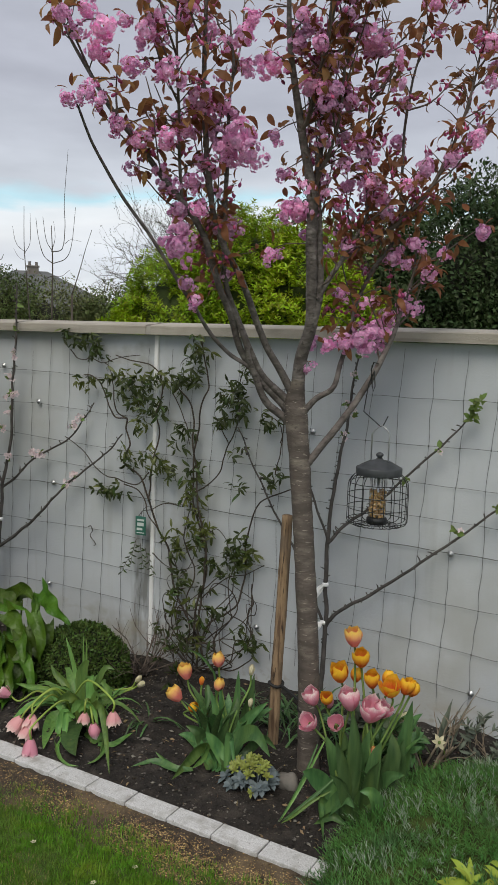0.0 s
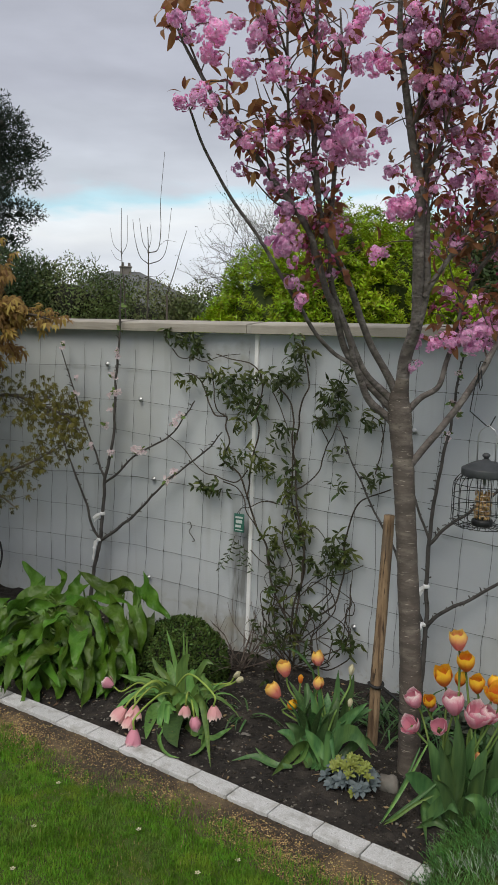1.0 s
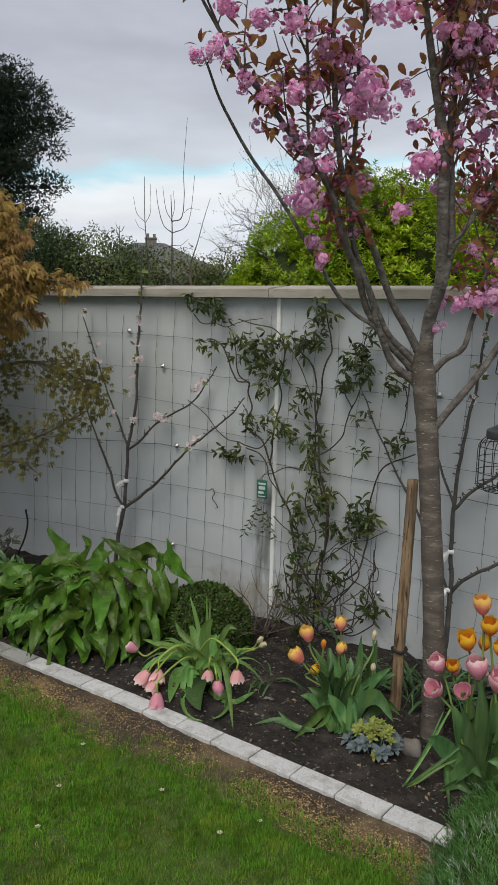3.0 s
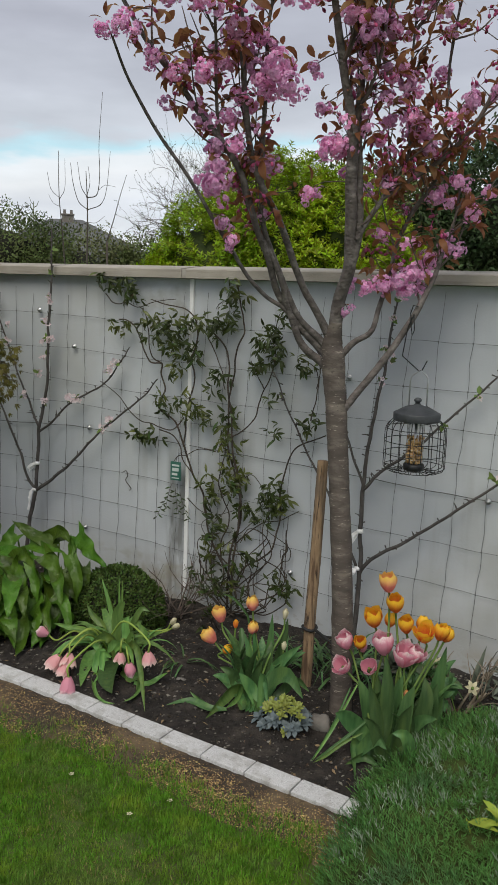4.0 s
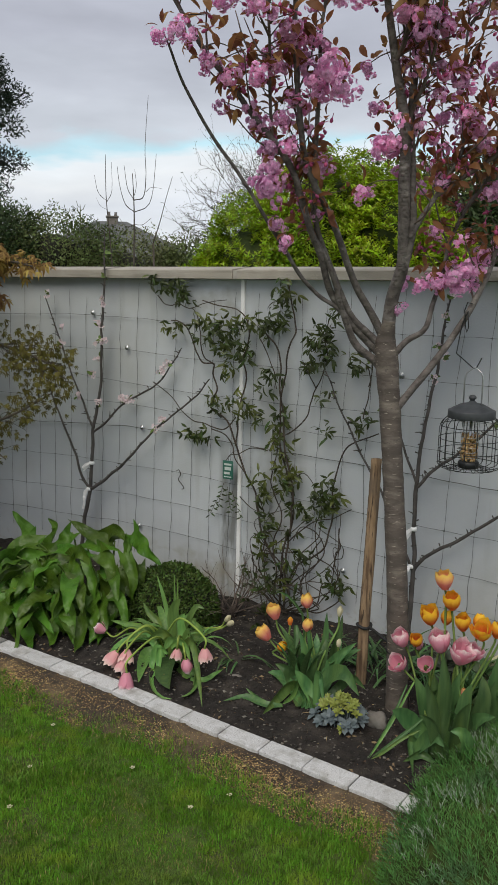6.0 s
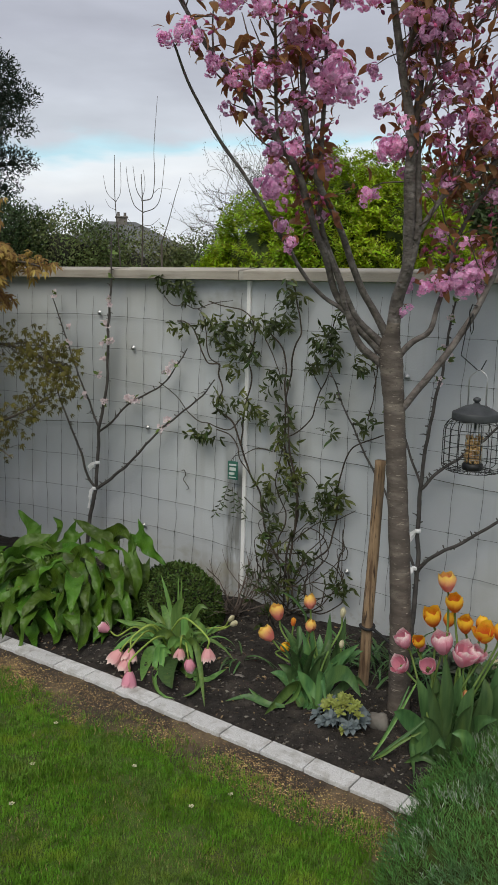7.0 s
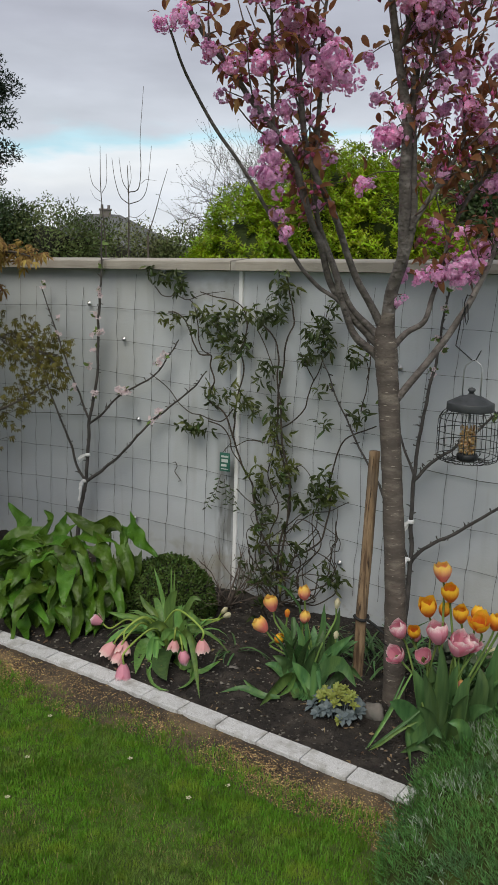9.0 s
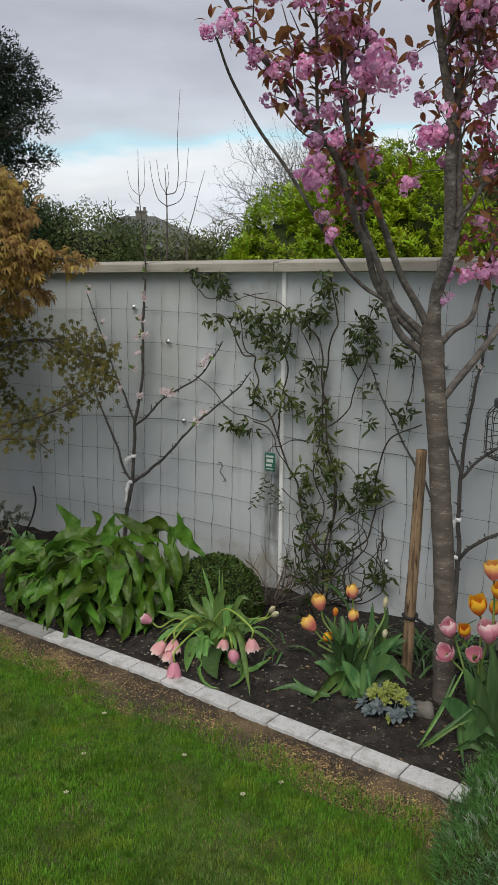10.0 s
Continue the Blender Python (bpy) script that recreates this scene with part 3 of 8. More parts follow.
def make_lawn():
    data = []
    for k in range(5):
        h, w = 0.0060 + 0.0017 * k, 0.0011 + 0.00013 * k
        bend = 0.003 + 0.0025 * k
        data.append((np.array([(-w, 0, 0), (w, 0, 0), (w * 0.7, bend * 0.4, h * 0.6), (-w * 0.7, bend * 0.4, h * 0.6), (0, bend * 1.6, h)]), [(0, 1, 2, 3), (3, 2, 4)]))
    green, straw = [], []
    while len(green) < 190000:
        x, y = R.uniform(-1.3, 1.95), R.uniform(-2.6, -1.15)
        if y > lawn_edge(x) + 0.012 + 0.02 * R.gauss(0, 1) or ((y < -1.42 - 0.80 * (x + 1.0) or y < -2.62 + 0.74 * (x - 0.5)) and R.random() > 0.06):
            continue
        patch = noise.fractal(Vector((x * 2.6, y * 2.6, 5)), 1.0, 2.0, 3)
        near_edge = lawn_edge(x) - y
        thin = 1.0 if near_edge > 0.12 else max(0.05, 0.2 + 0.5 * noise.noise(Vector((x * 9, y * 9, 31))) + 0.8 * near_edge / 0.12)
        bald = noise.noise(Vector((x * 4.3, y * 4.3, 9)))
        if R.random() > thin or (bald > 0.40 and R.random() < 0.55) or (noise.noise(Vector((x * 20, y * 20, 41))) > 0.42 and R.random() < 0.6):
            continue
        a, lean = R.uniform(0, math.tau), R.uniform(0.15, 1.2)
        m = Matrix.Translation((x, y, max(-0.021, earth_height(x, y) - 0.002))) @ Matrix.Rotation(a, 4, "Z") @ Matrix.Rotation(lean, 4, "X") @ Matrix.Scale(R.uniform(0.55, 1.05) * (1 + 0.35 * patch + 0.55 * noise.noise(Vector((x * 22, y * 22, 17)))), 4)
        dry = 0.015 + max(0, 0.30 - 2.2 * max(0, near_edge)) + (0.10 if patch < -0.35 else 0)
        (straw if R.random() < dry else green).append(m)
    lawn = thing("lawn", label="short mown green lawn with dry patches and thin spots", category="grass", kind="stuff")
    bulk("grass", data, green, M_GRASS, lawn)
    bulk("dry_grass", data, straw, M_STRAW, lawn)


make_lawn()


def pebble_data(seed):
    r = random.Random(seed)
    bm = bmesh.new()
    bmesh.ops.create_icosphere(bm, subdivisions=1, radius=1.0)
    for v in bm.verts:
        v.co *= r.uniform(0.75, 1.15)
        v.co.z *= 0.65
    bm.verts.index_update()
    d = (np.array([v.co[:] for v in bm.verts]), [tuple(v.index for v in f.verts) for f in bm.faces])
    bm.free()
    return d


PEB = [pebble_data(i) for i in range(5)]


def crumb_data(seed):
    r = random.Random(seed)
    v = [(r.uniform(0.6, 1.2), r.uniform(-0.3, 0.3), 0), (-r.uniform(0.6, 1.2), r.uniform(-0.3, 0.3), 0), (r.uniform(-0.3, 0.3), r.uniform(0.6, 1.2), 0), (r.uniform(-0.3, 0.3), -r.uniform(0.6, 1.2), 0.1), (r.uniform(-0.4, 0.4), r.uniform(-0.4, 0.4), 0.7), (0, 0, -0.6)]
    return np.array(v), [(0, 2, 4), (2, 1, 4), (1, 3, 4), (3, 0, 4), (2, 0, 5), (1, 2, 5), (3, 1, 5), (0, 3, 5)]


CRUMBS = [crumb_data(20 + i) for i in range(8)]


def scatter(name, mat, count, xr, yr, size, z, ok, label, category):
    ms = []
    while len(ms) < count:
        x, y = R.uniform(*xr), R.uniform(*yr)
        if ok(x, y):
            s = size[0] + (size[1] - size[0]) * R.random() ** 3
            ms.append(Matrix.Translation((x, y, z(x, y) + s * 0.2)) @ Matrix.Rotation(R.uniform(0, 6.28), 4, "Z") @ Matrix.Diagonal((s * R.uniform(0.8, 1.5), s, s * R.uniform(0.6, 1), 1)))
    tagged(bulk(name, CRUMBS, ms, mat), label, category)


scatter("soil_clods", M_SOIL, 15000, (-1.2, 1.9), (-1.25, -0.05), (0.0018, 0.0075), ground_height, lambda x, y: y > kerb_y(x) + 0.085, "loose dark clods of soil in the bed", "soil")
scatter("soil_stones", M_PEBBLE, 5500, (-1.2, 1.9), (-1.24, -0.05), (0.0013, 0.010), ground_height, lambda x, y: y > kerb_y(x) + 0.085, "small grey stones lying on dark soil", "stones")
scatter("edge_grit", M_TAN, 24000, (-1.3, 2.0), (-1.6, -1.1), (0.0012, 0.0040), earth_height,
        lambda x, y: kerb_y(x) - 0.004 > y > lawn_edge(x) - 0.11 and (kerb_y(x) - y) > 0.10 * R.random() and noise.noise(Vector((x * 4, y * 4, 1))) > R.uniform(-0.6, 0.3),
        "tan grit and dry crumbs along the lawn edge", "grit")
scatter("edge_clods", M_DIRT, 5000, (-1.3, 2.0), (-1.5, -1.1), (0.0015, 0.006), earth_height, lambda x, y: kerb_y(x) > y > lawn_edge(x) - 0.06, "brown earth crumbs beside the edging", "soil")


def make_litter():
    """Dead leaf scraps and straw bits on the soil."""
    ms = []
    while len(ms) < 900:
        x, y = R.uniform(-1.2, 1.9), R.uniform(-1.25, -0.05)
        if y > kerb_y(x) + 0.09:
            ms.append(place((x, y, ground_height(x, y) + 0.005), rand_dir(-0.15, 0.25), rand_dir(0.3, 1), R.uniform(0.4, 1.3)))
    tagged(bulk("leaf_litter", [blade(0.022, 0.009, 2, 0.4, 0.5), blade(0.034, 0.0028, 2, 0.2, 0.4), blade(0.015, 0.008, 2, 0.6, 0.9)], ms, M_LITTER), "dead leaf scraps and straw bits on the soil", "litter")


make_litter()


def make_kerb():
    kerb = thing("kerb", label="low edging of pale granite blocks laid end to end", category="edging", kind="structure")
    joints = [1.500, 1.452, 1.268] + [1.268 - 0.1875 * k for k in range(1, 17)]
    for k, (x1, x0) in enumerate(zip(joints, joints[1:])):
        ln, bm = x1 - x0 - 0.004, bmesh.new()
        box(bm, -ln / 2, 0.0, -0.07, ln / 2, 0.086, 0.0, 0.0035)
        for v in bm.verts:
            v.co += Vector(noise.noise_vector(v.co * 30 + Vector((k, 0, 0)))) * 0.0014 + Vector((k * 3.7, 0, 0))
        xm = (x0 + x1) / 2
        slope = math.atan2(kerb_y(x1) - kerb_y(x0), x1 - x0)
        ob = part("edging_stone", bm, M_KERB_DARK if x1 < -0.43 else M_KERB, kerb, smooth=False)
        ob.matrix_basis = Matrix.Translation((xm, kerb_y(xm) + R.uniform(-0.002, 0.002), 0.022 + R.uniform(-0.002, 0.002))) @ Matrix.Rotation(slope + R.uniform(-0.01, 0.01), 4, "Z") @ Matrix.Rotation(R.uniform(-0.015, 0.015), 4, "X") @ Matrix.Translation((-k * 3.7, 0, 0))


make_kerb()


# ---------------------------------------------------------------- wall with coping, strip and netting
def make_wall():
    bm = bmesh.new()
    box(bm, -9.0, 0.0, -0.3, 7.0, 0.215, 1.726)
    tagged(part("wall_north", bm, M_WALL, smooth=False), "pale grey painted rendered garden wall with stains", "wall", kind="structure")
    cope = thing("wall_coping", label="weathered cast concrete coping slabs on the garden wall", category="coping", kind="structure")
    step, x0 = 0.875, -0.020
    for k in range(-9, 8):
        a, b = x0 + k * step + 0.016, x0 + (k + 1) * step - 0.016
        bm = bmesh.new()
        prof = [(-0.062, 1.728), (-0.062, 1.770), (-0.056, 1.776), (0.10, 1.792), (0.255, 1.776), (0.262, 1.770), (0.262, 1.728)]
        n = 8
        rings = [[bm.verts.new((a + (b - a) * i / n, y, z + 0.0016 * noise.noise(Vector((a + i, y * 9, z * 9))))) for y, z in prof] for i in range(n + 1)]
        for r0, r1 in zip(rings, rings[1:]):
            for j in range(len(prof)):
                bm.faces.new((r0[j], r1[j], r1[(j + 1) % len(prof)], r0[(j + 1) % len(prof)]))
        bm.faces.new(list(reversed(rings[0])))
        bm.faces.new(rings[-1])
        bmesh.ops.recalc_face_normals(bm, faces=bm.faces)
        slab = part("coping_slab", bm, M_COPE, cope, smooth=False)
        slab.location.z = R.uniform(-0.001, 0.001)
        bm = bmesh.new()
        box(bm, b, -0.057, 1.727, b + 0.032, 0.258, 1.771, 0.002)
        part("mortar_joint", bm, M_MORTAR, cope, smooth=False)


make_wall()


def make_shade_wall():
    """An added plain wall, out of sight beyond the maple, that shades the left end."""
    bm = bmesh.new()
    box(bm, -2.62, -9.0, -0.3, -2.40, -0.003, 2.60)
    tagged(part("shade_wall_west", bm, M_WALL, smooth=False), "unseen plain grey wall added to shade the garden wall's left end", "wall", kind="structure")


make_shade_wall()


def make_strip():
    bm = bmesh.new()
    pts = [(-0.012, 0), (-0.012, -0.012), (-0.009, -0.016), (0.009, -0.016), (0.012, -0.012), (0.012, 0)]
    for (za, zb, dx) in ((0.0, 1.725, 0.0),):
        lo = [bm.verts.new((x - 0.016, y, za)) for x, y in pts]
        hi = [bm.verts.new((x + 0.0, y, zb)) for x, y in pts]
        for i in range(len(pts)):
            j = (i + 1) % len(pts)
            bm.faces.new((lo[i], lo[j], hi[j], hi[i]))
        bm.faces.new(list(reversed(lo)))
        bm.faces.new(hi)
    bmesh.ops.recalc_face_normals(bm, faces=bm.faces)
    return tagged(part("cable_cover_strip", bm, M_PVC, smooth=False), "narrow white plastic cover strip fixed up the wall", "cover strip")


make_strip()


def make_netting():
    net = thing("wire_netting", label="thin grey square wire netting stretched over the wall", category="netting")
    rng = random.Random(5)
    xs = [1.99 - 0.14 * k for k in range(10)] + [0.60 - 0.13 * k for k in range(20)]
    # the height of each cross wire along the wall, at these places
    places = (-2.3, -1.7, -1.2, -0.8, -0.35, 0.3, 0.95, 1.3, 1.75)
    wires = ((1.49, 1.501, 1.516, 1.511, 1.492, 1.488, 1.486, 1.486, 1.486), (1.30, 1.31, 1.32, 1.33, 1.305, 1.29, 1.282, 1.278, 1.281), (1.15, 1.16, 1.167, 1.142, 1.118, 1.11, 1.113, 1.113, 1.102),
             (1.0, 1.005, 1.012, 1.02, 1.0, 0.98, 0.969, 0.964, 0.947), (0.82, 0.835, 0.866, 0.888, 0.881, 0.86, 0.842, 0.819, 0.813), (0.61, 0.637, 0.66, 0.658, 0.664, 0.63, 0.597, 0.589, 0.573),
             (0.39, 0.434, 0.46, 0.483, 0.479, 0.44, 0.404, 0.396, 0.367), (0.225, 0.271, 0.287, 0.31, 0.307, 0.26, 0.214, 0.222, 0.185))
    kink = lambda x, z: 0.006 * noise.noise(Vector((x * 7, z * 9, 2)))
    lean = lambda x, z: x + 0.035 * (z - 1.3) + 0.012 * noise.noise(Vector((x * 3.7, z * 2.4, 8))) + 0.010 * noise.noise(Vector((x * 9, z * 9, 1)))
    for k, heights in enumerate(wires):
        bm = bmesh.new()
        tube(bm, [(x, -0.013 + 0.004 * noise.noise(Vector((x * 4, k, 0))), np.interp(x, places, heights) + kink(x, k)) for x in np.arange(-2.35, 2.4, 0.04)], [0.0018 if k == 4 else 0.0010], 5)
        part("cross_wire", bm, M_WIRE, net)
    for x in xs:
        bm = bmesh.new()
        top = 1.67 + rng.uniform(-0.03, 0.05)
        tube(bm, [(lean(x, z), -0.0135 + 0.004 * noise.noise(Vector((x, z * 4, 0))), z) for z in np.arange(0.14, top, 0.04)], [0.0010], 5)
        part("upright_wire", bm, M_WIRE, net)
    kb = bmesh.new()
    bmesh.ops.create_icosphere(kb, subdivisions=1, radius=0.0036)
    knot = mesh_of(kb, "knot", M_WIRE)
    for x in xs:
        for k, heights in enumerate(wires):
            z = np.interp(x, places, heights)
            px = lean(x, z)
            piece("knot", knot, net, Matrix.Translation((px, -0.0145, np.interp(px, places, heights) + kink(px, k))) @ Matrix.Diagonal((1.1, 0.7, rng.uniform(0.8, 1.4), 1)))
    for x, z in ((0.883, 1.299), (1.685, 0.199), (1.56, 0.812), (-0.774, 1.339), (-0.671, 0.892), (-0.701, 0.308), (1.86, 1.29), (-1.03, 1.53), (0.62, 0.30)):
        bm = bmesh.new()
        c = Vector((x, -0.016, z))
        prof = [(0.005, 0.006), (0.005, 0.0), (0.013, 0.0), (0.0145, 0.004), (0.013, 0.0075), (0.0075, 0.0085), (0.007, 0.014), (0.002, 0.016)]
        lathe(bm, [(r, zz) for r, zz in prof], 16)
        m = Matrix.Translation(c) @ Matrix.Rotation(radians(90), 4, "X")
        bm.transform(m)
        part("fixing_washer", bm, M_STEEL, net, "round galvanised fixing washer")


make_netting()


# ---------------------------------------------------------------- flowering cherry with stake
def floret_data(r):
    """One double flower: rings of short cupped petals."""
    v, f = [], []
    for ring, (n, rad, tilt) in enumerate(((7, 1.0, 0.25), (6, 0.8, 0.75), (4, 0.5, 1.15))):
        for k in range(n):
            a = k * math.tau / n + ring * 0.5 + r.uniform(-0.15, 0.15)
            c, s, t = math.cos(a), math.sin(a), tilt + r.uniform(-0.2, 0.2)
            o = len(v)
            for u, w, z in ((0.08, 0.0, 0.0), (0.6, -0.40, 0.04), (0.6, 0.40, 0.04), (1.0, -0.16, -0.08), (1.0, 0.16, -0.08)):
                x = u * rad * math.cos(t)
                h = u * rad * math.sin(t) + z
                v.append((x * c - w * rad * s, x * s + w * rad * c, h))
            f += [(o, o + 1, o + 2), (o + 1, o + 3, o + 4, o + 2)]
    return np.array(v), f


FLORETS = [floret_data(random.Random(40 + i)) for i in range(4)]


def blossom_mesh(seed, count, spread):
    """A nodding bunch of double flowers, about 1 unit in radius."""
    r = random.Random(seed)
    vs, fs, off = [], [], 0
    for i in range(count):
        z, a = r.uniform(-1, 0.9), r.uniform(0, math.tau)
        q = math.sqrt(max(0, 1 - z * z))
        d = Vector((q * math.cos(a), q * math.sin(a), z))
        m = Matrix.Translation(d * r.uniform(0.35, 0.78) * spread) @ d.to_track_quat("Z", "Y").to_matrix().to_4x4() @ Matrix.Scale(r.uniform(0.23, 0.33), 4)
        v, f = FLORETS[i % 4]
        mm = np.array(m)
        vs.append(v @ mm[:3, :3].T + mm[:3, 3])
        fs += [tuple(k + off for k in g) for g in f]
        off += len(v)
    return leaf_mesh("blossom", (np.vstack(vs), fs), M_PETAL)


BLOSSOMS = [blossom_mesh(60 + i, 30 + 5 * i, 1.05) for i in range(4)]
SMALL_BLOSSOMS = [blossom_mesh(70 + i, 11 + 2 * i, 0.95) for i in range(3)]
bud_bm = bmesh.new()
lathe(bud_bm, [(0.0012, -0.03), (0.0012, -0.012), (0.004, -0.010), (0.0062, -0.004), (0.0055, 0.003), (0.002, 0.007)], 7)
BUD = mesh_of(bud_bm, "bud", M_BUD)
BRONZES = [blade(0.075, 0.030, 4, 0.25, 0.6), blade(0.09, 0.034, 4, 0.35, 1.0), blade(0.06, 0.026, 4, 0.2, 0.3), blade(0.085, 0.038, 4, 0.15, 0.8, wide=0.5)]


